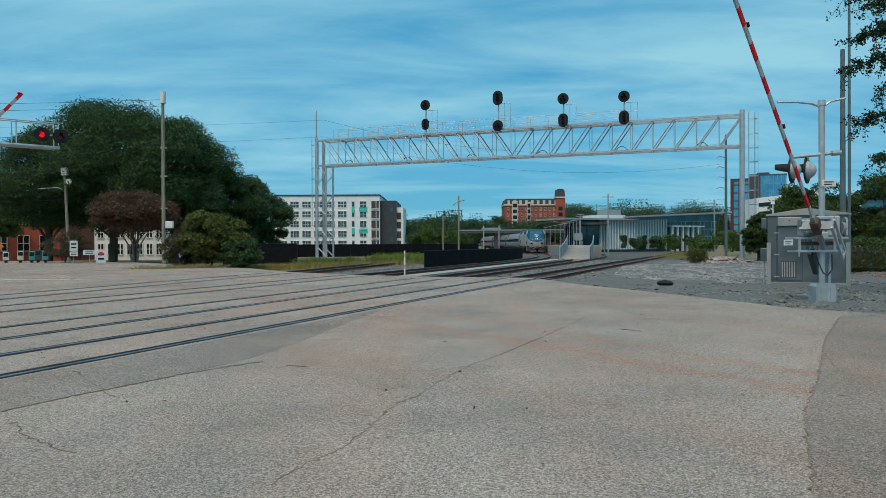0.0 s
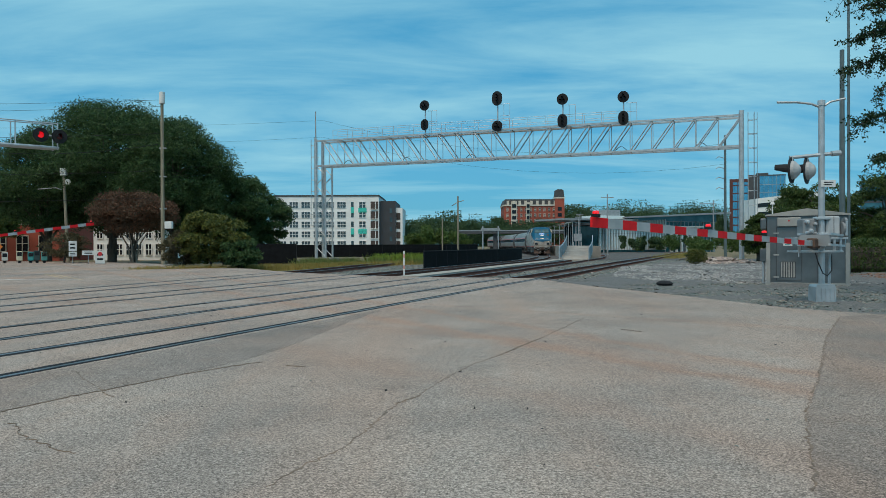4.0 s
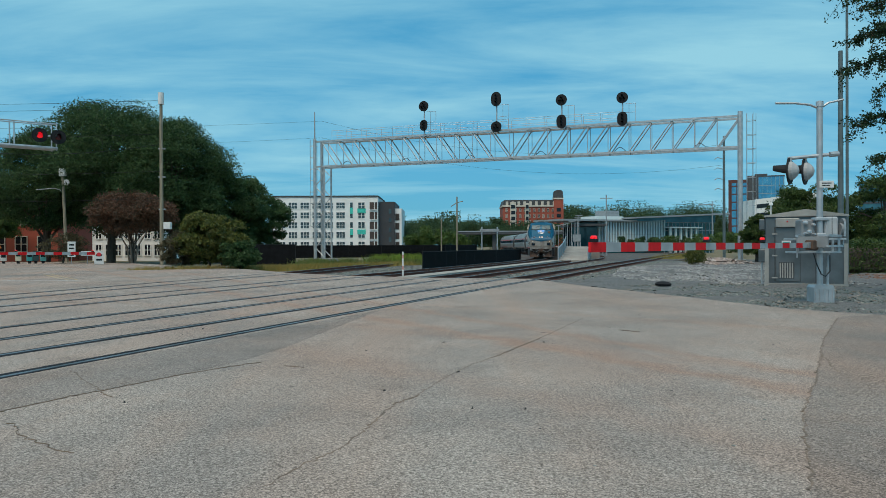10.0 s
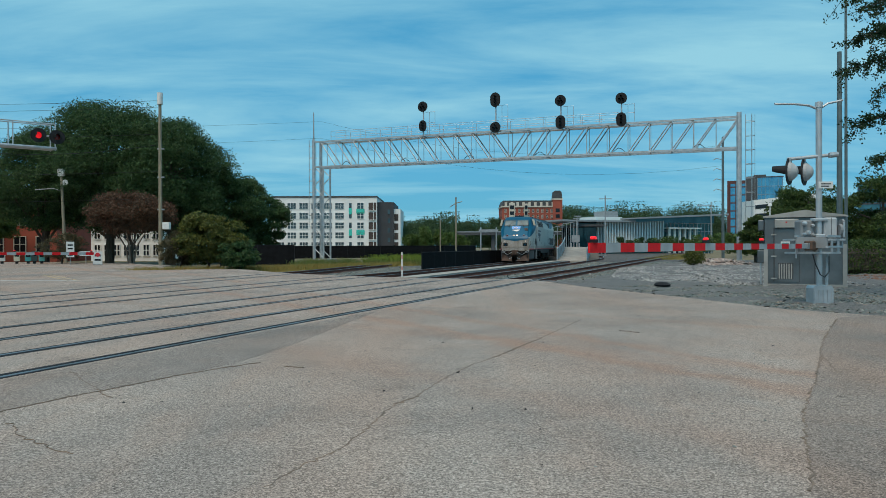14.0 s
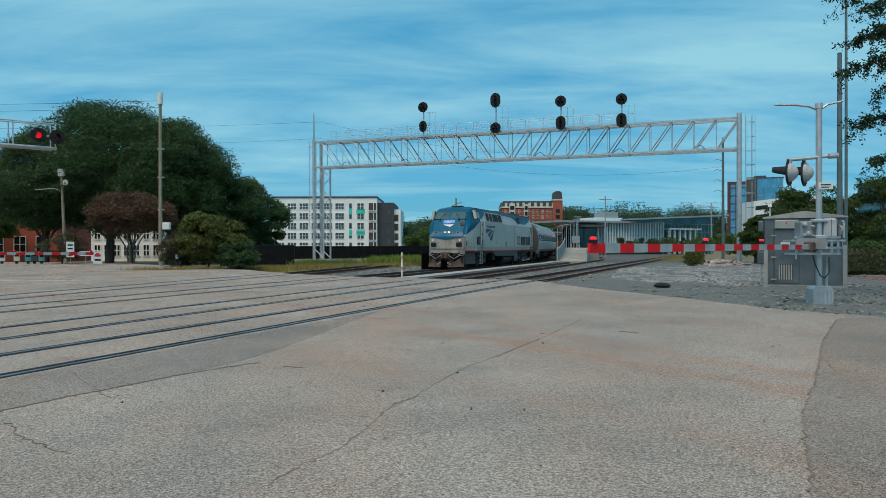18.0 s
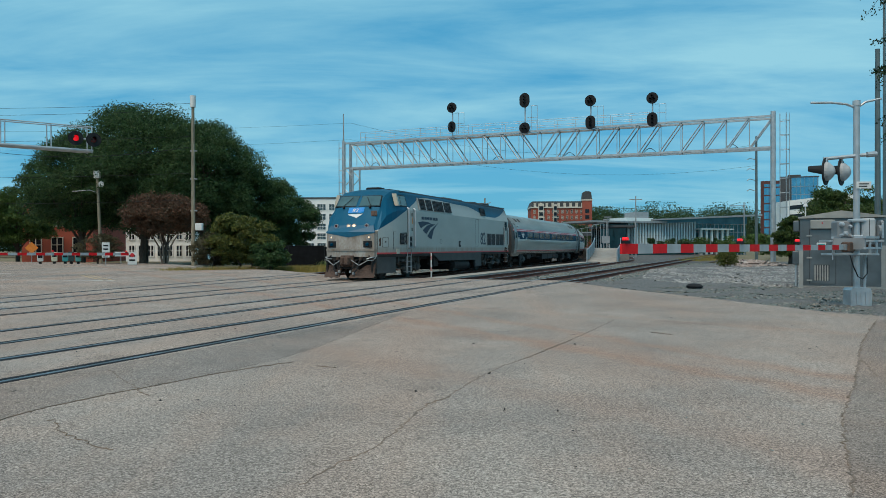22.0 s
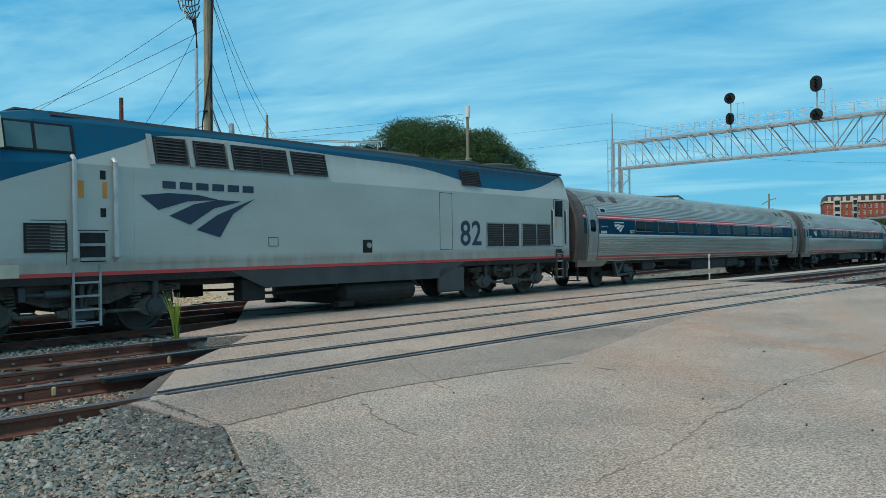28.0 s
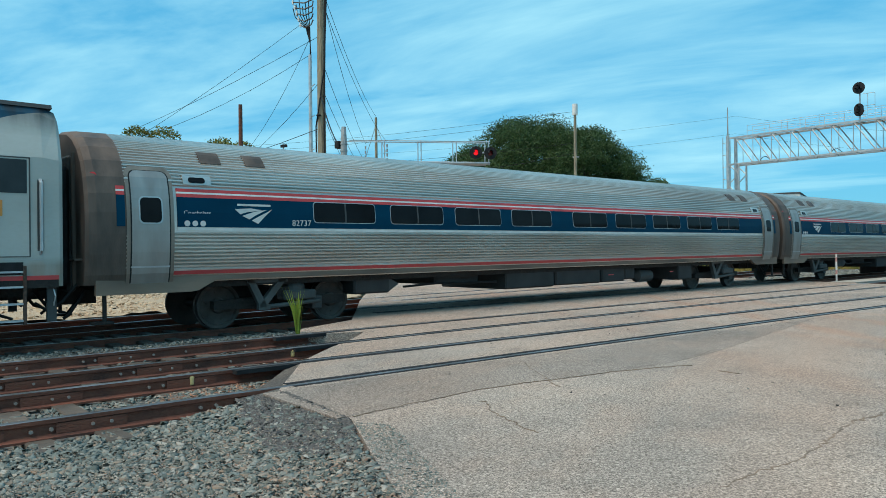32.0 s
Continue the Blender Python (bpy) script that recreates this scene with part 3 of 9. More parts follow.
# ---- road details ----
def ribbon(name, pts, w, z, material, label, cat, jit=0.02, seed=1, parent=None, per=0.12):
    """A thin ragged strip on the road along a line."""
    rng = np.random.default_rng(seed)
    P = np.array(pts, float)
    d = along(P)
    t = np.arange(0, d[-1], per)
    c = np.stack([np.interp(t, d, P[:, 0]), np.interp(t, d, P[:, 1])], -1) + rng.normal(size=(len(t), 2)) * jit
    n = np.gradient(c, axis=0)
    n /= np.hypot(*n.T)[:, None] + 1e-9
    n = np.stack([-n[:, 1], n[:, 0]], -1)
    ww = w * (0.15 + 1.3 * rng.random(len(t)) ** 1.5)
    v, f = [], []
    for k in range(len(t)):
        for s, zz in ((-1, z - 0.02), (-1, z), (1, z), (1, z - 0.02)):
            v.append((*(c[k] + s * n[k] * ww[k] / 2), zz))
        if k:
            a, b = 4 * k - 4, 4 * k
            f += [(a + i, a + (i + 1) % 4, b + (i + 1) % 4, b + i) for i in range(4)]
    ob = part_mesh(name, mesh_from(v, f), material, parent)
    return ob


MAIN_CRACK = [(-1.06, 4.41), (-0.9, 4.88), (-0.71, 5.29), (-0.59, 5.87), (-0.44, 6.7), (-0.25, 7.07), (-0.1, 7.64), (0.12, 8.31), (0.4, 9.03), (0.68, 9.57), (1.01, 10.35), (1.51, 11.47), (2.1, 12.95), (2.74, 14.54)]
for k, (pts, w) in enumerate((
        (MAIN_CRACK, 0.014), (MAIN_CRACK[4:6], 0.02), (MAIN_CRACK[9:12], 0.035),
        ([(7.72, 14.54), (5.76, 11.25), (4.91, 9.69), (4.67, 9.0), (4.36, 8.21)], 0.016),
        ([(4.8, 9.45), (3.85, 7.71), (2.94, 6.09), (2.56, 5.24), (2.12, 4.29)], 0.016),
        ([(-4.25, 8.55), (-3.75, 7.85), (-3.4, 7.4), (-3.1, 7.0)], 0.01),
        ([(-3.5, 6.05), (-3.2, 5.65), (-2.8, 5.3), (-2.5, 5.1)], 0.005),
        ([(-4.2, 4.9), (-3.84, 6.42), (-3.57, 7.05), (-3.36, 7.42), (-2.9, 8.3), (-2.55, 8.8), (-2.21, 9.18)], 0.016),
        ([(-1.86, 8.87), (-1.6, 8.74)], 0.03), ([(2.97, 12.49), (3.26, 12.15)], 0.04))):
    ribbon("crack", pts, w, 0.0025 + 0.0006 * k, CRACK, "", "", 0.012, 20 + k, road, 0.05)
# darker asphalt beside the nearest rail, 4 mm proud
bm = prism(bmesh.new(), [(-4.27, 4.79), (-4.02, 5.5), (-3.86, 6.42), (-3.60, 7.05), (-3.39, 7.42), (-2.93, 8.3), (-2.5, 9.3), (-2.2, 10.6)] + [tuple(W(s, p)[:2]) for s, p in ((15, 6.95), (9, 7.1), (6, 7.2), (3.08, 7.14))], "z", -0.02, 0.0028)
tagged(part("asphalt_patch", bm, ROAD_DARK, road), "dark newer asphalt along the nearest rail")
ROAD_WORN = paving("older darker asphalt", (0.337, 0.287, 0.248), (0.237, 0.205, 0.182), (0.373, 0.26, 0.20))
bm = prism(bmesh.new(), [(8.75, 14.95), (7.72, 14.54), (5.76, 11.25), (4.91, 9.69), (3.85, 7.71), (2.94, 6.09), (2.56, 5.24), (2.12, 4.29), (1.2, 2.0), (0.8, -3.0), (40, -3.0), (40, 5.2), (14, 12.55)], "z", -0.02, 0.0022)
tagged(part("asphalt_patch", bm, ROAD_WORN, road), "older darker asphalt beyond the long crack")
APRON = paving("crumbling asphalt edge", (0.13, 0.124, 0.118), (0.07, 0.067, 0.066), (0.15, 0.125, 0.105))
# the road's edge slopes down to the stone bed
_o = np.array([(-3.95, 4.64)] + L_EDGE[4:9])
_t = np.gradient(_o, axis=0)
_t /= np.hypot(*_t.T)[:, None]
_n = np.stack([-_t[:, 1], _t[:, 0]], -1)
_rng = np.random.default_rng(9)
_v, _f = [], []
for k in range(len(_o)):
    wd = (0.10, 0.42, 0.75, 0.35, 0.2, 0.15)[min(k, 5)]
    for d, z in ((-0.03, -0.004), (0.02, -0.006), (wd * (0.3 + 0.15 * _rng.random()), -0.05), (wd * (0.75 + 0.3 * _rng.random()), -0.21), (0.0, -0.3)):
        _v.append((*(_o[k] + _n[k] * d), z))
    if k:
        a, b = 5 * k - 5, 5 * k
        _f += [(a + i, b + i, b + i + 1, a + i + 1) for i in range(4)]
part_mesh("road_apron", mesh_from(_v, _f), APRON, road, "crumbling asphalt edge sloping to the stones")




def stones(label, outline, n, r0, r1, z, seed, material, flat=0.6, fine=True):
    """Loose angular stones scattered inside an outline, as one heap."""
    rng = np.random.default_rng(seed)
    bv = np.array([(-1, -1, -0.7), (1, -1, -0.7), (1, 1, -0.7), (-1, 1, -0.7), (-0.7, -0.8, 0.8), (0.8, -0.7, 0.8), (0.7, 0.8, 0.8), (-0.8, 0.7, 0.8)]) * 0.8
    bf = np.array([(0, 1, 5), (0, 5, 4), (1, 2, 6), (1, 6, 5), (2, 3, 7), (2, 7, 6), (3, 0, 4), (3, 4, 7), (4, 5, 6), (4, 6, 7)])
    if fine:  # small or far: four facets to a lopsided peak
        bv = np.array([(-1, -1, -0.6), (1, -1, -0.6), (1, 1, -0.6), (-1, 1, -0.6), (0.1, 0.0, 1.1)]) * 0.85
        bf = np.array([(0, 1, 4), (1, 2, 4), (2, 3, 4), (3, 0, 4)])
    o = np.array([(v[0], v[1]) for v in outline])
    lo, hi = o.min(0), o.max(0)
    P = []
    while sum(map(len, P)) < n:
        q = lo + (hi - lo) * rng.random((n, 2))
        ins = np.zeros(n, bool)
        j = len(o) - 1
        for i in range(len(o)):
            ins ^= ((o[i, 1] > q[:, 1]) != (o[j, 1] > q[:, 1])) & (q[:, 0] < (o[j, 0] - o[i, 0]) * (q[:, 1] - o[i, 1]) / (o[j, 1] - o[i, 1] + 1e-9) + o[i, 0])
            j = i
        P.append(q[ins])
    q = np.concatenate(P)[:n]
    r = r0 + (r1 - r0) * rng.random(n) ** 2
    a = rng.random(n) * 2 * math.pi
    sc = r[:, None] * (0.55 + 0.75 * rng.random((n, 3))) * np.array([1.3, 0.9, flat])
    v = (bv[None] + 0.40 * rng.normal(size=(n, len(bv), 3))) * sc[:, None, :]
    tl = rng.normal(size=n) * 0.45
    y, zz = v[..., 1] * np.cos(tl)[:, None] - v[..., 2] * np.sin(tl)[:, None], v[..., 1] * np.sin(tl)[:, None] + v[..., 2] * np.cos(tl)[:, None]
    x = v[..., 0]
    X, Y = x * np.cos(a)[:, None] - y * np.sin(a)[:, None], x * np.sin(a)[:, None] + y * np.cos(a)[:, None]
    v = np.stack([X + q[:, :1], Y + q[:, 1:], zz + (z + bank(q[:, 0], q[:, 1]) * (z < -0.1))[:, None] + r[:, None] * 0.35], -1).reshape(-1, 3)
    f = (bf[None] + (np.arange(n) * len(bv))[:, None, None]).reshape(-1, 3)
    me = bpy.data.meshes.new("stones")
    me.vertices.add(len(v))
    me.vertices.foreach_set("co", v.astype(np.float32).ravel())
    me.loops.add(f.size)
    me.loops.foreach_set("vertex_index", f.astype(np.int32).ravel())
    me.polygons.add(len(f))
    me.polygons.foreach_set("loop_start", np.arange(0, f.size, 3, dtype=np.int32))
    me.update(calc_edges=True)
    return tagged(part_mesh("loose_stones", me, material), label, "stones", kind="stuff")


sp = lambda *q: [tuple(W(s, p)[:2]) for s, p in q]  # noqa: E731
stones("grey angular ballast stones beside the nearest rail", [(-3.4, -0.6), (-1.55, 0.5), (-2.5, 3.2), (-3.4, 4.05), (-4.05, 4.68), (-4.5, 4.98)] + sp((2.95, 7.2), (-5, 7.0), (-5, 2.2)), 54000, 0.009, 0.031, -0.178, 1, STONES, 0.5, False)
stones("fine grit between the larger stones", [(-3.4, -0.6), (-1.5, 0.5), (-2.4, 3.1), (-3.3, 3.95), (-4.0, 4.62)] + sp((2.2, 6.6), (-2, 5.2), (-5, 2.2)), 26000, 0.004, 0.011, -0.165, 11, stony("grit", [(0.16, 0.165, 0.16), (0.26, 0.23, 0.19), (0.36, 0.33, 0.29), (0.20, 0.19, 0.175), (0.30, 0.18, 0.13)]))
stones("crumbled black asphalt heaped at the road corner", [(-3.45, 4.0), (-3.95, 4.62), (-4.2, 4.86), (-5.6, 5.58), (-5.95, 5.25), (-5.4, 4.75), (-4.3, 4.0)], 15000, 0.004, 0.015, -0.165, 17, ASPHALT_CRUMBS)
stones("russet and pale chips beside the road edge", [(-3.4, -0.6), (-1.55, 0.4), (-2.5, 3.2), (-3.3, 4.0), (-3.9, 3.6), (-3.3, 2.4), (-2.9, 0.6)], 1500, 0.005, 0.014, -0.15, 18, stony("russet chips", [(0.26, 0.16, 0.12), (0.40, 0.36, 0.30), (0.18, 0.11, 0.085), (0.32, 0.26, 0.21)]))
stones("grey stones between the rails", sp((3.0, 8.95), (4.9, 10.1), (-6, 9.4), (-6, 8.7)), 5200, 0.012, 0.034, -0.185, 2, STONES, 0.6, False)
stones("grey stones between the rails", sp((6.4, 11.65), (8.6, 13.9), (-6, 13.4), (-6, 11.2)), 8000, 0.012, 0.036, -0.185, 3, STONES, 0.6, False)
stones("stones inside the nearest track", sp((3.0, 7.5), (4.2, 8.75), (-6, 8.5), (-6, 7.2)), 5000, 0.010, 0.03, -0.185, 4, STONES, 0.6, False)
stones("loose gravel around the gate mast", [(5.2, 26.0), (6.7, 21.0), (7.9, 16.7), (9.0, 15.3), (14, 13.0), (17, 14), (16, 25), (9, 29)], 26000, 0.012, 0.04, -0.06, 5, STONES)
stones("grey stones beside the far rails", sp((31, 4.4), (31, 6.6), (52, 6.0), (75, 5.2), (75, 2.6), (52, 3.2)), 15000, 0.022, 0.055, -0.15, 6, STONES)
stones("grey stones between the far tracks", sp((31.5, 8.9), (31.5, 10.4), (52, 10.6), (75, 11.0), (75, 7.8), (52, 8.3)), 9000, 0.022, 0.05, -0.17, 19, STONES)
stones("grey stones before the black fence", sp((34, 17.2), (35, 20.0), (56, 23.6), (56, 17.8)), 7000, 0.022, 0.05, -0.17, 20, STONES)
stones("fine stones spilt over the road edge", [(-2.3, 3.0), (-3.3, 4.0), (-4.05, 4.75), (-3.75, 4.85), (-3.0, 4.15), (-2.0, 3.2)], 2600, 0.003, 0.011, 0.0, 7, STONES)
stones("dark pebbles lying loose on the road", [(-4, 4.5), (8, 5), (8, 14), (-2, 18), (-9, 16)], 110, 0.006, 0.02, 0.0, 15, RUBBER)
stones("pale chips lying loose on the road", [(-4, 4.0), (7, 4.2), (8, 14), (-2, 18), (-9, 16)], 160, 0.004, 0.012, 0.0, 16, STONES)
stones("pale pebbles spread on the tan gravel", sp((12.5, 20.6), (4, 19.2), (-8, 18.0), (-10, 27), (5, 31), (17, 32)), 15000, 0.02, 0.05, -0.03, 8, stony("tan pebbles", [(0.42, 0.32, 0.21), (0.28, 0.2, 0.13), (0.52, 0.43, 0.32), (0.36, 0.26, 0.165)]))

stones("pale grey gravel spread over the lot", [(9.0, 30.0), (7.6, 34), (12, 50), (20, 60), (24, 55), (17, 34), (16, 27), (11.5, 27)], 16000, 0.02, 0.055, -0.06, 9, stony("pale gravel", [(0.30, 0.30, 0.29), (0.20, 0.205, 0.21), (0.42, 0.41, 0.39), (0.26, 0.25, 0.24)]))
stones("reddish mulch along the hedge", [(17.5, 31), (19, 36), (34, 36), (34, 30)], 5000, 0.03, 0.07, -0.06, 10, stony("red-brown mulch", [(0.22, 0.12, 0.085), (0.14, 0.08, 0.06), (0.30, 0.18, 0.13)]))

# joint bars, bolts and paint marks on the rails beside the road
YELLOW_MARK = mat("yellow paint mark", (0.62, 0.47, 0.22), (0.5, 0.36, 0.15), 8, 0.8)
BOLT = mat("worn bolt head", (0.42, 0.36, 0.33), (0.30, 0.22, 0.19), 8, 0.7, 0.2)
_me_bolt = None
for ln, s_hi in ((LINE_A, 2.4), (LINE_B, 4.6)):
    for o in (-0.7535, 0.7535):
        xy = offset(ln, o)
        ss = xy @ np.array(D0)[:2]
        tr_ = np.gradient(xy, axis=0)
        for q in np.arange(-4.5, s_hi + (0.8 if o > 0 else 0), 0.62):
            i = int(np.argmin(np.abs(ss - q)))
            d = tr_[i] / np.hypot(*tr_[i])
            hd = math.degrees(math.atan2(d[1], d[0]))
            k = int(round(q * 10))
            for dx in ((0.0, 0.16) if k % 3 else (0.0,)):
                if _me_bolt is None:
                    ob = part("rail_bolt", rod(bmesh.new(), (0, -0.045, -0.09), (0, -0.010, -0.09), 0.017, n=7), BOLT, road)
                    _me_bolt = ob.data
                else:
                    ob = new("rail_bolt", _me_bolt)
                    ob.parent = road
                ob.matrix_basis = pose(xy[i][0] + d[0] * dx, xy[i][1] + d[1] * dx, 0, 0, 0, hd)
            if k % 4 == 1:
                ob = part("joint_bar", boxed(-0.3, -0.034, -0.135, 0.3, -0.013, -0.045), RUST, road)
                ob.matrix_basis = pose(xy[i][0], xy[i][1], 0, 0, 0, hd)
for x, y, hd in ((-8.26, 9.34, 70), (-7.29, 7.87, 70), (-6.81, 5.56, 70)):
    ln = min((offset(l, o) for l in (LINE_A, LINE_B, LINE_C) for o in (-0.7535, 0.7535)), key=lambda q: np.min(np.hypot(*(q - np.array((x, y))).T)))
    i = int(np.argmin(np.hypot(*(ln - np.array((x, y))).T)))
    d = np.gradient(ln, axis=0)[i]
    ob = part("paint_mark", boxed(-0.035, -0.046, -0.135, 0.03, -0.008, -0.012, bev=0.02), YELLOW_MARK, road)
    ob.matrix_basis = pose(ln[i][0], ln[i][1], 0, 0, 0, math.degrees(math.atan2(d[1], d[0])))
stones("rust-red grit at the ends of the rails", sp((3.2, 8.0), (4.4, 8.9), (5.6, 10.2), (6.9, 11.2), (5.4, 11.4), (3.6, 9.8), (2.2, 8.2)), 2600, 0.006, 0.02, -0.175, 12, stony("rusty grit", [(0.26, 0.12, 0.075), (0.16, 0.085, 0.06), (0.34, 0.20, 0.13), (0.30, 0.27, 0.24)]))

stones("reddish pine straw below the hedge", [(-46, 31.8), (-30.2, 35.2), (-29.6, 37.2), (-31, 37.4), (-46, 33.8)], 9000, 0.015, 0.04, -0.02, 13, stony("pine straw", [(0.24, 0.12, 0.075), (0.15, 0.085, 0.06), (0.32, 0.19, 0.12)]))
# faded road paint beyond the tracks
FADED_W = mat("faded white road paint", (0.52, 0.51, 0.49), (0.36, 0.35, 0.33), 2.5, 0.9, 0, 0.4, 30)
FADED_Y = mat("faded yellow road paint", (0.52, 0.36, 0.15), (0.33, 0.28, 0.2), 2.5, 0.9, 0, 0.4, 30)
for a, b, w, m_ in (((-22.5, 32.9), (-15.2, 32.0), 0.35, FADED_W), ((-20.8, 38.9), (-15.9, 31.9), 0.12, FADED_Y), ((-20.5, 39.1), (-15.6, 32.1), 0.12, FADED_Y), ((-34, 47), (-25, 40.0), 0.14, FADED_W)):
    ribbon("road_marking", [a, b], w, 0.003, m_, "", "", 0.0, 3, road, 0.5)

# ---- signal bridge ----
def make_gantry():
    gl, gr = Vector((-12.7, 81.0, 0)), Vector((26.4, 66.0, 0))
    d = gr - gl
    L = d.length
    g = thing("signal_bridge", pose(gl.x, gl.y, 0.0, 0, 0, math.degrees(math.atan2(d.y, d.x))), "galvanised steel truss signal bridge spanning the tracks", "signal bridge")
    # local x runs along the bridge, y away from the camera
    zt, zb, hw = 12.7, 10.0, 0.75
    for z in (zt, zb):
        for y in (-hw, hw):
            part("chord", boxed(-0.8, y - 0.08, z - 0.09, L, y + 0.08, z + 0.09), STEEL, g)
    n = 22
    for i in range(n + 1):
        x = L * i / n
        for y in (-hw, hw):
            part("truss_post", rod(bmesh.new(), (x, y, zb), (x, y, zt), 0.035, n=5), STEEL, g)
            if i < n:
                x2 = L * (i + 1) / n
                up = i < n / 2
                part("diagonal", rod(bmesh.new(), (x, y, zt if up else zb), (x2, y, zb if up else zt), 0.06, n=5), STEEL, g)
        for z in (zt, zb):
            part("cross_bar", rod(bmesh.new(), (x, -hw, z), (x, hw, z), 0.04, n=5), STEEL, g)
    # legs
    for x in (0.0,):
        for dx, y in ((-0.8, -hw), (0.35, -hw), (-0.8, hw), (0.35, hw)):
            part("leg", rod(bmesh.new(), (x + dx, y, -0.3), (x + dx, y, zt + 0.3 if dx < 0 else zb), 0.17 if dx < 0 else 0.10, n=10), STEEL, g)
        for k in range(9):
            z0, z1 = k * 1.1 + 0.2, k * 1.1 + 1.3
            for y in (-hw, hw):
                part("leg_brace", rod(bmesh.new(), (x - 0.8, y, z0 if k % 2 else z1), (x + 0.35, y, z1 if k % 2 else z0), 0.05, n=5), STEEL, g)
    for y in (-hw, hw):
        part("leg", rod(bmesh.new(), (L, y, -0.3), (L, y, zt + 0.4), 0.21, n=12), STEEL, g)
        part("footing", boxed(L - 0.45, y - 0.45, -0.4, L + 0.45, y + 0.45, 0.12, bev=0.03), CONCRETE, g)
    part("footing", boxed(-0.7, -1.2, -0.4, 0.9, 1.2, 0.1, bev=0.03), CONCRETE, g)
    # caged ladders
    for x, s in ((L + 0.55, 1), (-1.1, -1)):
        for y in (-0.2, 0.2):
            part("ladder_rail", rod(bmesh.new(), (x, y, 2.6), (x, y, zt + 0.3), 0.03, n=5), STEEL, g)
        bm = bmesh.new()
        for k in range(30):
            rod(bm, (x, -0.2, 2.8 + 0.33 * k), (x, 0.2, 2.8 + 0.33 * k), 0.015, n=4)
        part("rungs", bm, STEEL, g)
        bm = bmesh.new()
        for k in range(8):
            z = 3.6 + k * 1.25
            pts = [(x + s * 0.75 * math.sin(a), 0.4 * math.cos(a), z) for a in np.linspace(0, math.pi, 7)]
            tube(bm, pts, 0.022, 4)
        for a in (0.7, 1.57, 2.4):
            rod(bm, (x + s * 0.75 * math.sin(a), 0.4 * math.cos(a), 3.6), (x + s * 0.75 * math.sin(a), 0.4 * math.cos(a), zt + 0.3), 0.018, n=4)
        part("ladder_cage", bm, STEEL, g)
    part("mast_pole", rod(bmesh.new(), (-0.8, -hw, zt), (-0.8, -hw, 15.9), 0.08, 0.05), STEEL_DULL, g)
    # walkway and rail on top
    part("walkway", boxed(1.2, -0.5, zt + 0.10, 31.5, 0.5, zt + 0.15), STEEL_DULL, g)
    for y in (-0.55, 0.55):
        for h in (0.55, 1.1):
            part("guard_rail", rod(bmesh.new(), (1.2, y, zt + h), (31.5, y, zt + h), 0.02, n=5), STEEL, g)
        for k in range(18):
            x = 1.2 + 30.3 * k / 17
            part("rail_post", rod(bmesh.new(), (x, y, zt), (x, y, zt + 1.12), 0.025, n=5), STEEL, g)
    # cables sagging inside the truss
    for x in (2.5, 9.3, 16.3, 23.5, 31.0, 38.0):
        pts = [(x + u, -0.5, zb + 0.15 + 0.35 * math.sin(3.1 * u)) for u in np.linspace(0, 1.1, 6)]
        part("cable_loop", tube(bmesh.new(), pts, 0.03), BLACK, g)
    R = g.matrix_basis.inverted()
    for k, (x, y, heads) in enumerate(((-1.9, 78.1, ((15.6, 0.47, 0), (13.65, 0.40, 1))), (5.4, 74.1, ((15.75, 0.50, 1), (13.05, 0.48, 0))), (11.4, 71.1, ((15.2, 0.48, 0), (13.15, 0.46, 1))), (16.6, 68.6, ((15.0, 0.47, 0), (13.05, 0.46, 1))))):
        o, w = R @ Vector((0, 0, 0)), R @ Vector((x, y, 0))
        lx = o.x + (w.x - o.x) * (-1.05 - o.y) / (w.y - o.y)
        sg = thing("railway_signal", g.matrix_basis @ pose(lx, -1.05, 0), "black railway signal with round and oval backboards on a grey mast", "railway signal", "signals on the bridge")
        part("mast", rod(bmesh.new(), (0, 0.25, 12.6), (0, 0.25, heads[0][0] + 0.1), 0.07), STEEL, sg)
        part("bracket", boxed(-0.06, 0.2, 12.55, 0.06, 1.05, 12.65), STEEL, sg)
        for z, r, oval in heads:
            r *= 1.12
            bm = bmesh.new()
            pts = [(r * (0.92 if oval else 1) * math.cos(a), z + r * (1.0 if not oval else 1.0) * math.sin(a) + (0.28 * r * (1 if math.sin(a) > 0 else -1) if oval else 0)) for a in np.linspace(0, 2 * math.pi, 25)[:-1]]
            prism(bm, pts, "y", 0.0, 0.04)
            hd = part("backboard", bm, BLACK, sg)
            for dx, dz in (((0, 0.3), (0, 0), (0, -0.3)) if oval else ((0.0, 0.17), (-0.16, -0.1), (0.16, -0.1))):
                bm = bmesh.new()
                for i in range(7):
                    a0, a1 = math.pi * (i / 7) - 0.2, math.pi * ((i + 1) / 7) - 0.2
                    q = [(0.10 * math.cos(t), z + dz + 0.10 * math.sin(t)) for t in (a0, a1)]
                    vs = [bm.verts.new((dx + q[0][0], yy, q[0][1])) for yy in (0, -0.3)] + [bm.verts.new((dx + q[1][0], yy, q[1][1])) for yy in (-0.3, 0)]
                    bm.faces.new(vs)
                bmesh.ops.remove_doubles(bm, verts=bm.verts[:], dist=0.0005)
                bmesh.ops.solidify(bm, geom=bm.faces[:], thickness=0.008)
                part("hood", bm, BLACK, hd)
                part("lens", lathe(bmesh.new(), [(0.001, -0.03), (0.07, -0.015), (0.08, 0.0)], 12, (dx, -0.01, z + dz), "y"), GLASS, hd)
            part("housing", boxed(-0.16, 0.04, z - 0.3, 0.16, 0.24, z + 0.3, bev=0.03), BLACK, sg)
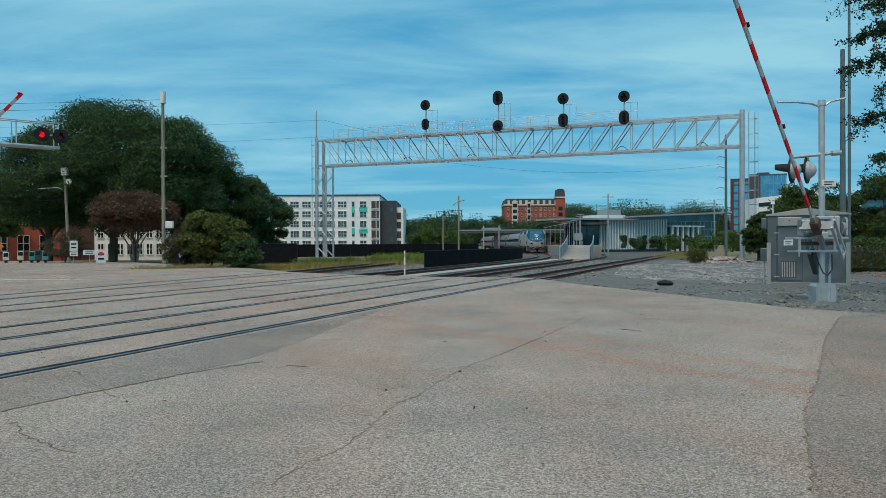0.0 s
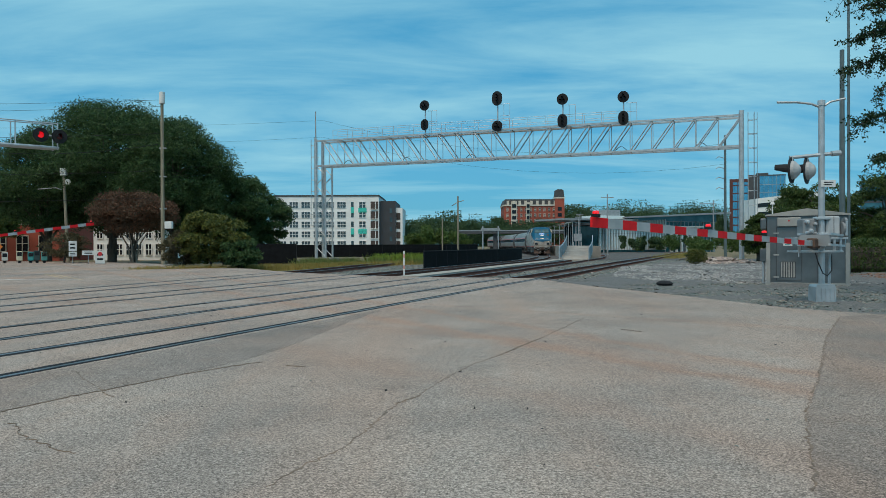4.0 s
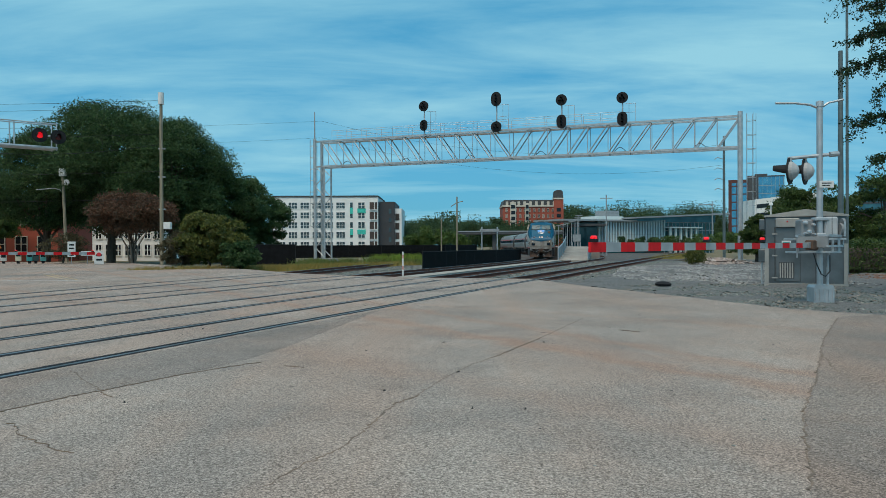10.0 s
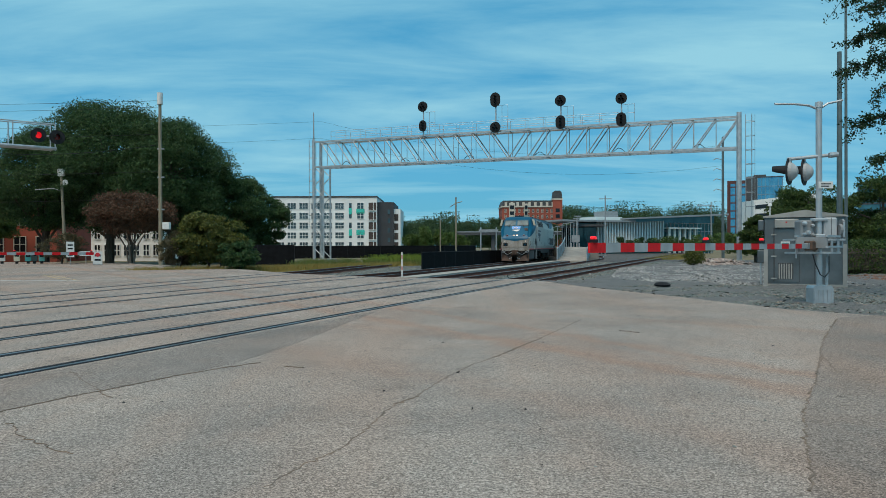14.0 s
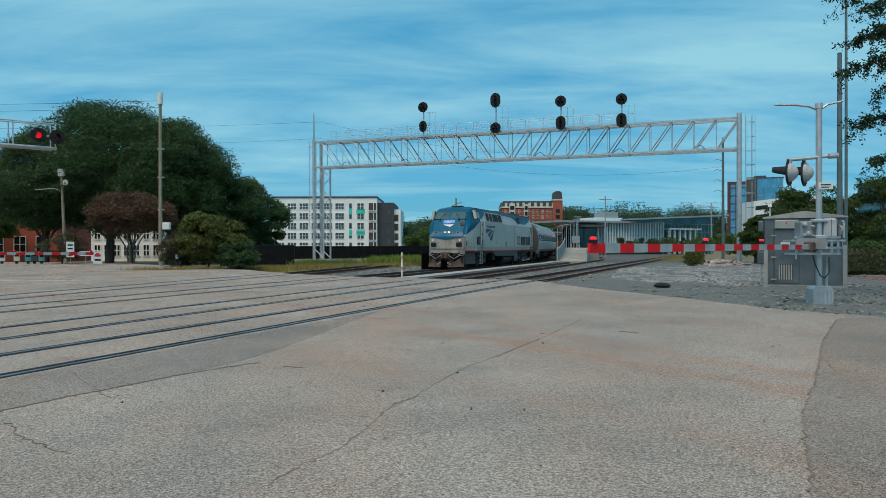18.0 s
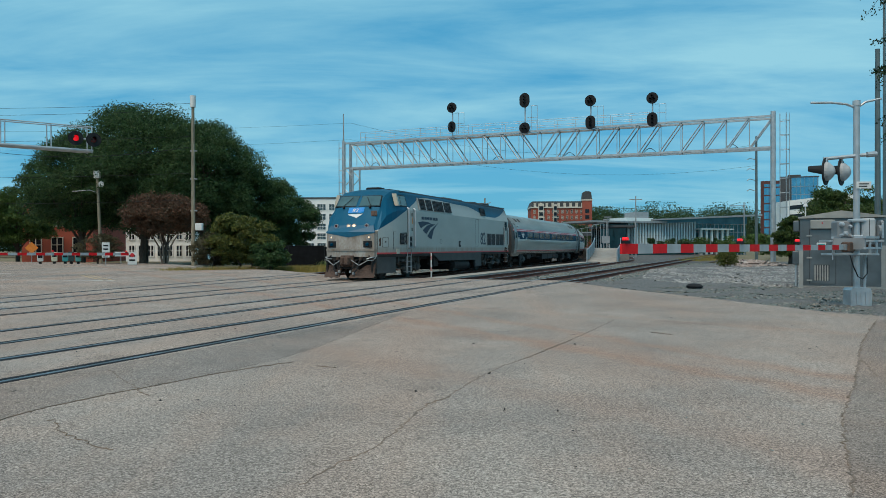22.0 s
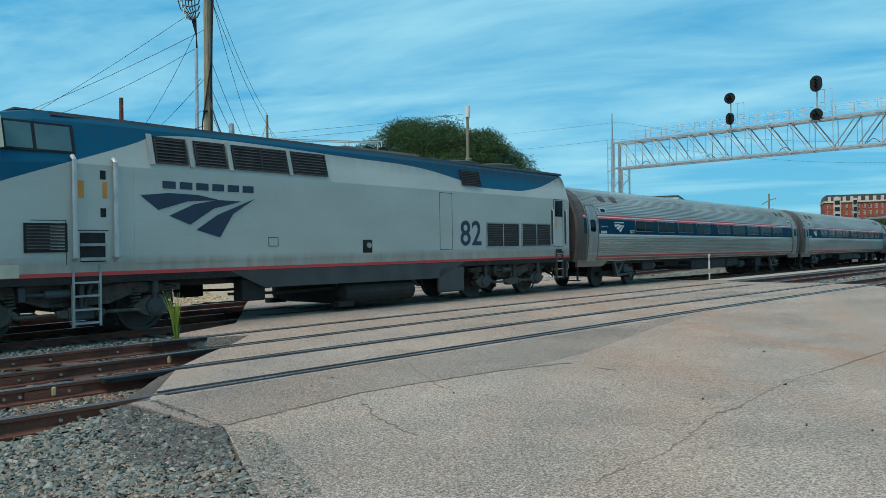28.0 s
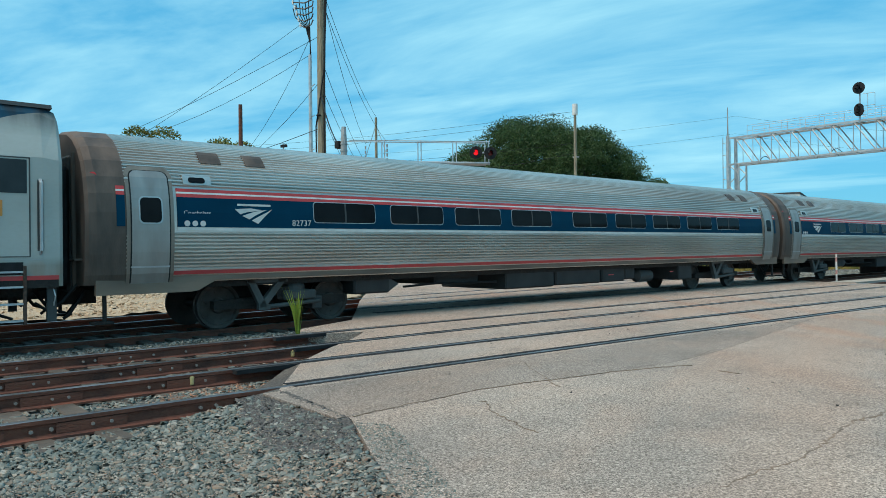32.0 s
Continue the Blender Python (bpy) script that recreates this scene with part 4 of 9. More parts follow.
        # side platform rail
        bm = bmesh.new()
        top = heads[0][0] - 0.5
        for a, b in (((0.55, 0.1), (0.55, 2.0)), ((1.15, 0.1), (1.15, 2.0)), ((0.15, 2.0), (1.15, 2.0)), ((0.15, 1.1), (1.15, 1.1))):
            rod(bm, (a[0], 0.5, 12.7 + a[1] * (top - 12.7) / 2), (b[0], 0.5, 12.7 + b[1] * (top - 12.7) / 2), 0.022, n=5)
        part("guard", bm, STEEL, sg)
    return g


make_gantry()

# ---- level crossing gear ----
SHELL = mat("aluminium hut panel", (0.20, 0.21, 0.212), (0.135, 0.14, 0.14), 1.5, 0.42, 0.8, 0.08, 20)
GREY_BOX = mat("grey gate machine", (0.28, 0.29, 0.295), (0.20, 0.21, 0.215), 2, 0.6, 0.2, 0.15, 20)
SKIRT_GREY = mat("dark grey iron", (0.10, 0.105, 0.11), (0.06, 0.062, 0.066), 2, 0.7, 0.2, 0.2, 20)
RUSTY = mat("rusty joint", (0.13, 0.075, 0.05), (0.07, 0.045, 0.035), 6, 0.85, 0.1, 0.4, 30)
SIGN_W = mat("white sign", (0.7, 0.7, 0.68), (0.6, 0.6, 0.58), 4, 0.5)


LAMP_SHELL = mat("pale grey lamp shell", (0.42, 0.44, 0.45), (0.32, 0.34, 0.35), 3, 0.6)
ARM_RED = mat("bright red reflective sheet", (0.72, 0.018, 0.022), (0.60, 0.015, 0.02), 6, 0.7)
ARM_RED.node_tree.nodes["Principled BSDF"].inputs["Specular IOR Level"].default_value = 0.15
# white sheet with its shaded look put into a grey base
ARM_WHITE = mat("white arm sheet greyed for shade", (0.40, 0.42, 0.43), (0.30, 0.315, 0.32), 3, 0.55)


def arm_mesh_parts(arm, length, stripe=0.46, h0=0.11, h1=0.155):
    """Alternating sheets of a gate arm along +x, with lamps on top and a counterweight behind."""
    n = int(length / stripe)
    for k in range(n):
        x0, x1 = 0.9 + (length - 0.9) * k / n, 0.9 + (length - 0.9) * (k + 1) / n
        h = h0 + (h1 - h0) * k / n
        part("stripe", boxed(x0, -0.02, -h / 2, x1, 0.02, h / 2), ARM_RED if (n - 1 - k) % 2 == 0 else ARM_WHITE, arm)
    for x in (length - 0.12, length * 0.62, length * 0.36):
        l = part("arm_lamp", boxed(x - 0.05, -0.05, h1 / 2, x + 0.05, 0.05, h1 / 2 + 0.05), BLACK, arm)
        part("lens", rod(rod(bmesh.new(), (x, -0.04, 0.145), (x, 0.04, 0.145), 0.032, n=12), (x, 0, 0.1), (x, 0, 0.14), 0.03), RED_LIT, l)
    bm = bmesh.new()
    box(bm, -0.15, -0.05, -0.07, 1.0, 0.05, 0.07, bev=0.01)
    part("arm_root", bm, GREY_BOX, arm)
    for y in (-0.36, 0.36):
        for z in (-0.02, 0.24):
            part("cradle_bar", boxed(-0.55, y - 0.03, z - 0.025, 0.62, y + 0.03, z + 0.025), STEEL, arm)
        part("cradle_post", boxed(-0.55, y - 0.03, -0.02, -0.49, y + 0.03, 0.24), STEEL, arm)
        if y < 0:
            part("counterweight", prism(bmesh.new(), [(-0.35, -0.08), (-1.0, -0.15), (-1.1, -0.02), (-1.0, 0.18), (-0.35, 0.16)], "y", y - 0.06, y + 0.06), SKIRT_GREY, arm, "dark steel counterweight plate")
    part("cradle_plate", boxed(0.55, -0.36, -0.05, 0.60, 0.36, 0.22), GREY_BOX, arm)
    part("arm_joint", boxed(0.42, -0.10, -0.11, 0.86, 0.10, 0.13, bev=0.03), RUSTY, arm, "rusty breakaway joint")


def flasher(parent, m, lit, back=True, r=0.30):
    """A crossing lamp: a black disc with a hood and a red lens, seen from -y."""
    bm = lathe(bmesh.new(), [(r, 0.0), (r, -0.03), (0.16, -0.03), (0.15, -0.012)], 24, (0, 0, 0), "y")
    d = part("lamp_disc", bm, BLACK, parent)
    d.matrix_basis = m
    bm = bmesh.new()
    n = 12
    for k in range(n):
        a0, a1 = math.pi * (-0.15 + 1.3 * k / n), math.pi * (-0.15 + 1.3 * (k + 1) / n)
        v = [bm.verts.new((q * math.cos(a), y, q * math.sin(a) + 0.165 - q)) for a, y, q in ((a0, -0.02, 0.165), (a1, -0.02, 0.165), (a1, -0.40, 0.10), (a0, -0.40, 0.10))]
        bm.faces.new(v)
    bmesh.ops.remove_doubles(bm, verts=bm.verts[:], dist=0.0005)
    bmesh.ops.solidify(bm, geom=bm.faces[:], thickness=0.006)
    part("hood", bm, BLACK, d)
    part("lens", lathe(bmesh.new(), [(0.001, -0.07), (0.09, -0.06), (0.15, -0.03)], 20, (0, 0, 0), "y"), RED_LIT if lit else RED_DARK, d)
    part("lamp_back", lathe(bmesh.new(), [(0.24, 0.0), (0.22, 0.07), (0.12, 0.17), (0.05, 0.20), (0.001, 0.20)], 20, (0, 0, 0), "y"), LAMP_SHELL, d)
    return d


def near_gate():
    g = thing("crossing_gate", pose(9.55, 18.85, 0), "galvanised crossing gate mast with a red and white striped arm", "crossing gate", "crossing gates")
    part("mast", rod(bmesh.new(), (0, 0, 0.3), (0, 0, 5.0), 0.075, n=16), STEEL, g)
    bm = bmesh.new()
    prism(bm, [(-0.24, -0.06), (0.26, -0.06), (0.26, 0.34), (0.22, 0.40), (-0.20, 0.40), (-0.24, 0.34)], "y", -0.2, 0.2)
    for k in range(5):
        box(bm, -0.22 + 0.108 * k, -0.225, 0.02, -0.195 + 0.108 * k, -0.2, 0.3)
    part("base_casting", bm, STEEL, g)
    # gate machine on two shelves, with its gear
    part("gate_machine", boxed(-0.44, 0.02, 1.60, -0.09, 0.42, 2.06, bev=0.04), GREY_BOX, g)
    mc = part("machine_cover", boxed(0.10, -0.08, 1.60, 0.44, 0.38, 2.12, bev=0.04), LAMP_SHELL, g, "pale grey machine cover")
    part("cover_seam", boxed(0.26, -0.086, 1.62, 0.275, -0.078, 2.10), SKIRT_GREY, mc)
    for x, z, r in ((-0.37, 1.97, 0.055), (-0.28, 1.74, 0.06), (-0.17, 1.92, 0.04), (-0.37, 1.70, 0.04), (-0.16, 1.68, 0.035)):
        part("bolt_plate", lathe(bmesh.new(), [(0.001, -0.10), (r * 0.5, -0.10), (r, -0.05), (r, 0.03)], 12, (x, 0, z), "y"), STEEL, g)
    for x, z, r in ((0.50, 1.80, 0.16), (0.57, 1.98, 0.10), (0.57, 1.68, 0.09)):
        part("gear_disc", lathe(bmesh.new(), [(0.001, x - 0.03), (r, x - 0.03), (r, x + 0.03), (0.001, x + 0.03)], 14, (0, -0.02, z), "x"), GREY_BOX, g)
    part("lever", boxed(0.54, -0.12, 1.62, 0.60, -0.06, 2.0, bev=0.01), STEEL, g)
    part("clamp", boxed(-0.18, -0.12, 2.02, 0.18, 0.12, 2.10, bev=0.02), STEEL, g)
    part("clamp", boxed(-0.12, -0.11, 1.50, 0.12, 0.11, 1.70, bev=0.02), STEEL, g)
    part("machine_shelf", boxed(-0.72, -0.14, 1.53, 0.60, 0.45, 1.58, bev=0.006), STEEL, g)
    part("machine_shelf", boxed(-0.67, -0.14, 1.20, 0.48, 0.45, 1.25, bev=0.006), STEEL, g)
    for x in (-0.62, 0.26, 0.42):
        part("shelf_post", boxed(x - 0.03, -0.13, 1.25, x + 0.03, -0.09, 1.53), STEEL, g)
    part("machine_shaft", rod(bmesh.new(), (-0.60, -0.02, 1.42), (0.46, -0.02, 1.42), 0.05, n=10), RUSTY, g)
    part("conduit", tube(bmesh.new(), [(0.26, 0.1, 1.2), (0.26, 0.1, 0.9), (0.24, 0.1, 0.4)], 0.035), STEEL, g)
    part("wire", tube(bmesh.new(), [(-0.22, -0.12, 1.2), (-0.19, -0.2, 0.95), (-0.08, -0.22, 0.68), (0.03, -0.22, 0.62), (0.15, -0.2, 0.75), (0.19, -0.12, 1.15)], 0.014), BLACK, g)
    # lamp arms on top
    part("lamp_arm", tube(bmesh.new(), [(0, 0, 4.85), (-0.25, 0.0, 4.95), (-0.62, 0.0, 4.99), (-1.12, 0.0, 4.99)], 0.03), STEEL, g)
    part("lamp_arm", tube(bmesh.new(), [(0, 0, 4.85), (0.22, 0.0, 5.0), (0.60, 0.0, 5.08)], 0.03), STEEL, g)
    part("mast_cap", lathe(bmesh.new(), [(0.09, 4.9), (0.09, 5.03), (0.001, 5.06)], 14), STEEL, g)
    # flashing lamps, seen from behind and from the side
    part("cross_arm", rod(bmesh.new(), (-0.78, 0.05, 3.60), (0.36, -0.05, 3.70), 0.045, n=10), STEEL, g)
    part("arm_end", rod(bmesh.new(), (0.2, -0.1, 3.68), (0.42, -0.1, 3.7), 0.07, n=10), STEEL, g)
    for x, y in ((-0.74, 0.0), (-0.30, 0.12)):
        flasher(g, pose(x, y, 3.28, 0, 0, -128), False, None, 0.34)
        part("lamp_hanger", rod(bmesh.new(), (x, y, 3.5), (x, y, 3.63), 0.03), STEEL, g)
    pl = part("plate", boxed(-0.06, -0.11, 2.85, 0.30, -0.085, 3.02), SIGN_W, g, "small white instruction plate")
    for k in range(2):
        part("text_bar", boxed(0.0, -0.115, 2.95 - 0.06 * k, 0.24 - 0.04 * k, -0.11, 2.975 - 0.06 * k), BLACK, pl)
    arm = part("gate_arm", bmesh.new(), RED, g, "red and white striped gate arm")
    arm_mesh_parts(arm, 10.5)
    return g, arm


def equipment_hut():
    h = thing("equipment_hut", pose(11.75, 27.1, 0, 0, 0, -25), "grey aluminium signal equipment hut with a louvred door", "equipment hut")
    B = 2.62
    part("body", boxed(0, 0, 0.0, B, 2.4, 2.42, bev=0.02), SHELL, h)
    part("roof", prism(bmesh.new(), [(-0.05, 2.42), (B + 0.05, 2.42), (B + 0.05, 2.47), (B / 2, 2.68), (-0.05, 2.47)], "y", -0.08, 2.46), ALU_PALE, h, "pale shallow gable roof")
    part("skid", boxed(-0.05, -0.03, -0.12, B + 0.05, 2.4, 0.03), ALU_PALE, h)
    d = part("door", boxed(0.33, -0.035, 0.10, 1.13, 0.0, 2.02, bev=0.008), SHELL, h, "grey hut door with louvres")
    part("door_edge", boxed(0.30, -0.045, 0.10, 0.33, 0.0, 2.05), SKIRT_GREY, d)
    part("door_edge", boxed(1.13, -0.02, 0.10, 1.15, 0.0, 2.05), SKIRT_GREY, d)
    part("louvre_recess", boxed(0.45, -0.038, 0.20, 0.95, -0.034, 0.78), SKIRT_GREY, d)
    for k in range(6):
        part("slat", boxed(0.47 + 0.08 * k, -0.055, 0.22, 0.51 + 0.08 * k, -0.037, 0.76), ALU_PALE, d)
    for z in (0.2, 1.0, 1.78):
        part("hinge", boxed(0.22, -0.06, z, 0.40, -0.03, z + 0.05), ALU_PALE, d)
    part("handle", boxed(1.02, -0.075, 0.95, 1.06, -0.03, 1.12), STEEL, d)
    n = part("notice", boxed(0.54, -0.042, 1.35, 0.84, -0.035, 1.56), SIGN_W, d)
    part("text_bar", boxed(0.58, -0.046, 1.46, 0.80, -0.042, 1.51), TEAL_SIGN, n)
    part("text_bar", boxed(0.60, -0.046, 1.39, 0.76, -0.042, 1.42), TEAL_SIGN, n)
    vh = part("vent_hood", boxed(0.34, -0.13, 2.04, 1.12, -0.02, 2.36, bev=0.02), ALU_PALE, h)
    part("emblem", boxed(0.70, -0.137, 2.22, 0.75, -0.13, 2.27), RED, vh)
    part("corner_post", boxed(-0.02, -0.04, 0.03, 0.11, 0.06, 1.45), ALU_PALE, h)
    part("corner_post", boxed(B - 0.10, -0.04, 0.03, B + 0.03, 0.06, 1.45), ALU_PALE, h)
    part("wall_seam", boxed(1.62, -0.012, 0.05, 1.65, 0.0, 2.4), SKIRT_GREY, h)
    part("side_cabinet", boxed(-0.22, 0.1, 1.95, 0.0, 0.6, 2.35, bev=0.03), SHELL, h)
    part("meter_box", boxed(-0.24, 0.0, 0.78, -0.0, 0.4, 1.25, bev=0.02), SHELL, h)
    for y in (0.1, 0.3):
        part("conduit", rod(bmesh.new(), (-0.12, y, 0), (-0.12, y, 0.78), 0.04), STEEL, h)
    part("vent_pipe", rod(rod(bmesh.new(), (0.18, 0.3, 2.4), (0.18, 0.3, 2.86), 0.022), (0.18, 0.3, 2.86), (0.18, 0.3, 2.97), 0.08, 0.05), SIGN_W, h)


ALU_PALE = mat("pale aluminium trim", (0.42, 0.40, 0.365), (0.33, 0.315, 0.29), 2, 0.5, 0.35, 0.05, 20)
TEAL_SIGN = mat("green lettering", (0.05, 0.3, 0.3), None, 4, 0.5)


def far_gate():
    g = thing("crossing_gate", pose(-25.2, 31.75, 0), "tall galvanised mast with cantilever signals and a striped gate arm", "crossing gate", "crossing gates")
    part("footing", boxed(-0.9, -0.6, -0.3, 0.9, 0.6, 0.10, bev=0.03), CONCRETE, g)
    part("lower_mast", prism(bmesh.new(), [(0.29 * math.cos(a), 0.29 * math.sin(a)) for a in np.linspace(0, 2 * math.pi, 9)[:-1]], "z", 0.1, 2.75), STEEL, g)
    part("mast", rod(bmesh.new(), (0, 0, 2.7), (0, 0, 7.6), 0.22, 0.17, 12), STEEL_DULL, g)
    for k in range(13):
        part("band", lathe(bmesh.new(), [(0.15, 0), (0.25 - 0.004 * k, 0.0), (0.25 - 0.004 * k, 0.06), (0.15, 0.06)], 12, (0, 0, 2.8 + 0.37 * k)), STEEL_DULL, g)
    part("mast_cap", rod(bmesh.new(), (0, 0, 7.6), (0, 0, 8.2), 0.16, 0.12), STEEL_DULL, g)
    part("side_box", boxed(-0.5, -0.2, 7.05, -0.2, 0.2, 7.45, bev=0.03), BLACK, g)
    part("post_plinth", boxed(-0.45, -0.45, 0.05, 0.45, 0.45, 0.35, bev=0.04), STEEL, g)
    # cantilever over the road
    u = Vector((math.cos(radians(50.5)), math.sin(radians(50.5)), 0))
    v = Vector((-u.y, u.x, 0))
    for s in (-0.28, 0.28):
        part("beam", rod(bmesh.new(), u * 0.2 + v * s + Vector((0, 0, 6.30)), u * 8.45 + v * s + Vector((0, 0, 6.46)), 0.075, n=8), STEEL, g)
        part("hand_rail", rod(bmesh.new(), u * 0.2 + v * s + Vector((0, 0, 7.45)), u * 8.4 + v * s + Vector((0, 0, 7.70)), 0.03, n=6), STEEL, g)
        for d in (2.2, 4.3, 6.4, 8.4):
            part("rail_post", rod(bmesh.new(), u * d + v * s + Vector((0, 0, 6.35)), u * d + v * s + Vector((0, 0, 7.52 + 0.02 * d)), 0.03, n=6), STEEL, g)
    part("walk_grating", prism(bmesh.new(), [tuple((u * d + v * s)[:2]) for d, s in ((0.3, -0.25), (8.45, -0.25), (8.45, 0.25), (0.3, 0.25))], "z", 6.40, 6.44), STEEL_DULL, g)
    part("lamp_bar", rod(bmesh.new(), u * 7.3 - v * 0.45 + Vector((0, 0, 7.02)), u * 8.5 - v * 0.45 + Vector((0, 0, 7.04)), 0.04), STEEL, g)
    for k, d in enumerate((7.45, 8.35)):
        flasher(g, Matrix.Translation(u * d - v * 0.62 + Vector((0, 0, 7.0))) @ Matrix.Rotation(radians(34), 4, "Z"), k == 0, r=0.36)
    # flashing pair, crossbuck and bell on the mast
    part("cross_arm", rod(bmesh.new(), (-0.9, -0.2, 3.02), (0.9, 0.1, 3.02), 0.05), STEEL, g)
    for k, x in enumerate((-0.72, 0.72)):
        flasher(g, pose(x, -0.42 + 0.12 * k, 3.02, 0, 0, 30), k == 0, r=0.33)
    flasher(g, pose(-0.75, 0.2, 4.05, 0, 0, 150), False, r=0.33)
    for a in (45, -45):
        m = Matrix.Translation((0.45, 0.25, 4.3)) @ Matrix.Rotation(radians(38), 4, "Z") @ Matrix.Rotation(radians(a), 4, "Y")
        ob = part("crossbuck_blade", boxed(-0.65, -0.02, -0.115, 0.65, 0.02, 0.115), SIGN_W, g, "back of a white crossbuck")
        ob.matrix_basis = m
    part("track_plate", boxed(0.3, 0.3, 3.55, 0.85, 0.34, 3.78), SIGN_W, g)
    part("gate_machine", boxed(0.35, -0.2, 0.85, 0.95, 0.35, 1.55, bev=0.05), GREY_BOX, g)
    pl = part("counter_plate", boxed(-1.95, -0.03, 1.25, -0.40, 0.03, 1.75), STEEL_DULL, g)
    pl.rotation_euler = (0, radians(-6), radians(12))
    for k in range(4):
        part("bolt_slot", boxed(-0.95 + 0.12 * k, -0.036, 1.55 + 0.02 * (k % 2), -0.92 + 0.12 * k, -0.03, 1.68), BLACK, pl)
    part("rest_bar", tube(bmesh.new(), [(0.9, 0, 1.3), (1.3, 0.3, 0.7), (0.9, 0.4, 0.25), (0.4, 0.2, 0.5)], 0.015), BLACK, g)
    arm = part("gate_arm", bmesh.new(), RED, g, "red and white striped gate arm")
    arm_mesh_parts(arm, 10.2)
    return g, arm


gate_a, arm_a = near_gate()
gate_b, arm_b = far_gate()
equipment_hut()
# seconds and the arm's angle above level
SWING_A = [(0, 43.0), (0.5, 35.5), (1, 28.6), (1.5, 22.4), (2, 17.0), (2.5, 12.0), (3, 7.6), (3.5, 4.2), (4.3, 1.1), (5.2, -0.05), (32, -0.05)]
SWING_B = [(0, 50.0), (0.5, 43.5), (1, 37.4), (1.5, 31.5), (2, 26.0), (2.5, 21.0), (3, 16.5), (3.5, 12.3), (4.5, 4.5), (5.3, 0.2), (5.6, -0.5), (32, -0.5)]


def swing(angles, pivot, heading):
    return [(t, Matrix.Translation(pivot) @ Matrix.Rotation(radians(heading), 4, "Z") @ Matrix.Rotation(radians(-a), 4, "Y")) for t, a in angles]


# ---- poles and wires ----
def wood_pole(x, y, h, r, label, z0=-0.2, material=None, name="utility_pole"):
    t = thing(name, pose(x, y, z0), label, "utility pole")
    part("shaft", rod(bmesh.new(), (0, 0, 0), (0, 0, h), r, r * 0.7, 10), material or WOOD_POLE, t)
    return t


def wire(name, a, b, sag, r=0.012, label="thin overhead wire between poles"):
    a, b = Vector(a), Vector(b)
    n = 10
    pts = [a.lerp(b, k / n) - Vector((0, 0, sag * 4 * (k / n) * (1 - k / n))) for k in range(n + 1)]
    return tagged(part(name, tube(bmesh.new(), pts, r, 4), BLACK), label, "overhead wire", "overhead wires")


def poles():
    p = wood_pole(-21.8, 58, 13.0, 0.16, "wooden utility pole topped by a white antenna drum")
    part("antenna_drum", rod(bmesh.new(), (0, 0, 12.7), (0, 0, 13.6), 0.22, n=14), SIGN_W, p)
    part("meter_box", boxed(0.2, -0.2, 3.0, 0.75, 0.2, 3.55, bev=0.03), SIGN_W, p)
    for z in (4.5, 7.0, 9.2):
        part("bracket", boxed(-0.2, -0.08, z, 0.3, 0.08, z + 0.1), STEEL_DULL, p)
    p = wood_pole(-35.2, 70, 8.4, 0.17, "weathered pole with a street lamp and camera box")
    p.rotation_euler = (0, radians(-2.5), 0)
    part("street_lamp_arm", tube(bmesh.new(), [(0, 0, 6.9), (-0.8, 0, 7.2), (-2.5, 0, 7.15)], 0.04), STEEL_DULL, p)
    part("camera_box", boxed(-0.28, -0.2, 8.3, 0.28, 0.2, 9.0, bev=0.04), SIGN_W, p)
    part("dish", lathe(bmesh.new(), [(0.001, 0.1), (0.2, 0.06), (0.28, -0.05)], 14, (0.35, 0, 7.7), "y"), SIGN_W, p)
    p = wood_pole(-31.4, 37.4, 19.0, 0.33, "thick wooden utility pole with bundled cables")
    part("riser_cable", tube(bmesh.new(), [(0.3, -0.12, 1.0), (0.33, -0.12, 11), (0.45, -0.15, 16), (0.5, -0.15, 19)], 0.06), BLACK, p)
    part("riser_cable", tube(bmesh.new(), [(-0.26, -0.2, 0.5), (-0.3, -0.2, 9.8), (0.0, -0.35, 10.6), (0.42, -0.2, 13.5), (0.6, -0.1, 19.0)], 0.045), BLACK, p)
    part("coil", lathe(bmesh.new(), [(0.14, 0), (0.17, 0.05), (0.14, 0.1)], 12, (0.05, -0.35, 10.4)), BLACK, p)
    part("guy_guard", rod(bmesh.new(), (-1.1, 0.3, 4.6), (0.2, -0.1, 0.2), 0.04), STEEL, p)
    part("meter", boxed(-0.1, -0.42, 2.2, 0.2, -0.25, 2.6), STEEL_DULL, p)
    p = wood_pole(-35.9, 41.6, 16.0, 0.17, "slim pale metal pole carrying cable brackets", material=STEEL, name="metal_pole")
    for k in range(6):  # riser cables that fan out to their brackets
        x1, z1 = -1.5 + 0.30 * k, 19.6 + 0.25 * (k % 3)
        part("riser_cable", tube(bmesh.new(), [(0.05 - 0.03 * k, 0.1, 15.4), (-0.05, 0.1, 16.8), (-0.35 + 0.07 * k, 0, 18.0), (x1 * 0.85, -0.1, 18.9), (x1, -0.1, z1)], 0.035, 5), BLACK, p)
    for k in range(5):
        z = 18.0 + 0.45 * k
        part("cable_bracket", tube(bmesh.new(), [(-0.75 - 0.18 * k, -0.15, z + 0.25), (-0.35, -0.15, z), (0.25 + 0.05 * k, -0.15, z + 0.12), (0.45, -0.15, z + 0.45)], 0.05, 6), SKIRT_GREY, p)
        part("insulator", rod(bmesh.new(), (-0.75 - 0.18 * k, -0.15, z + 0.1), (-0.75 - 0.18 * k, -0.15, z + 0.45), 0.07, n=8), SIGN_W, p)
    for z in (9.0, 11.4, 13.6):
        part("standoff", rod(bmesh.new(), (0, 0, z), (0.9, -0.6, z + 0.05), 0.03), STEEL, p)
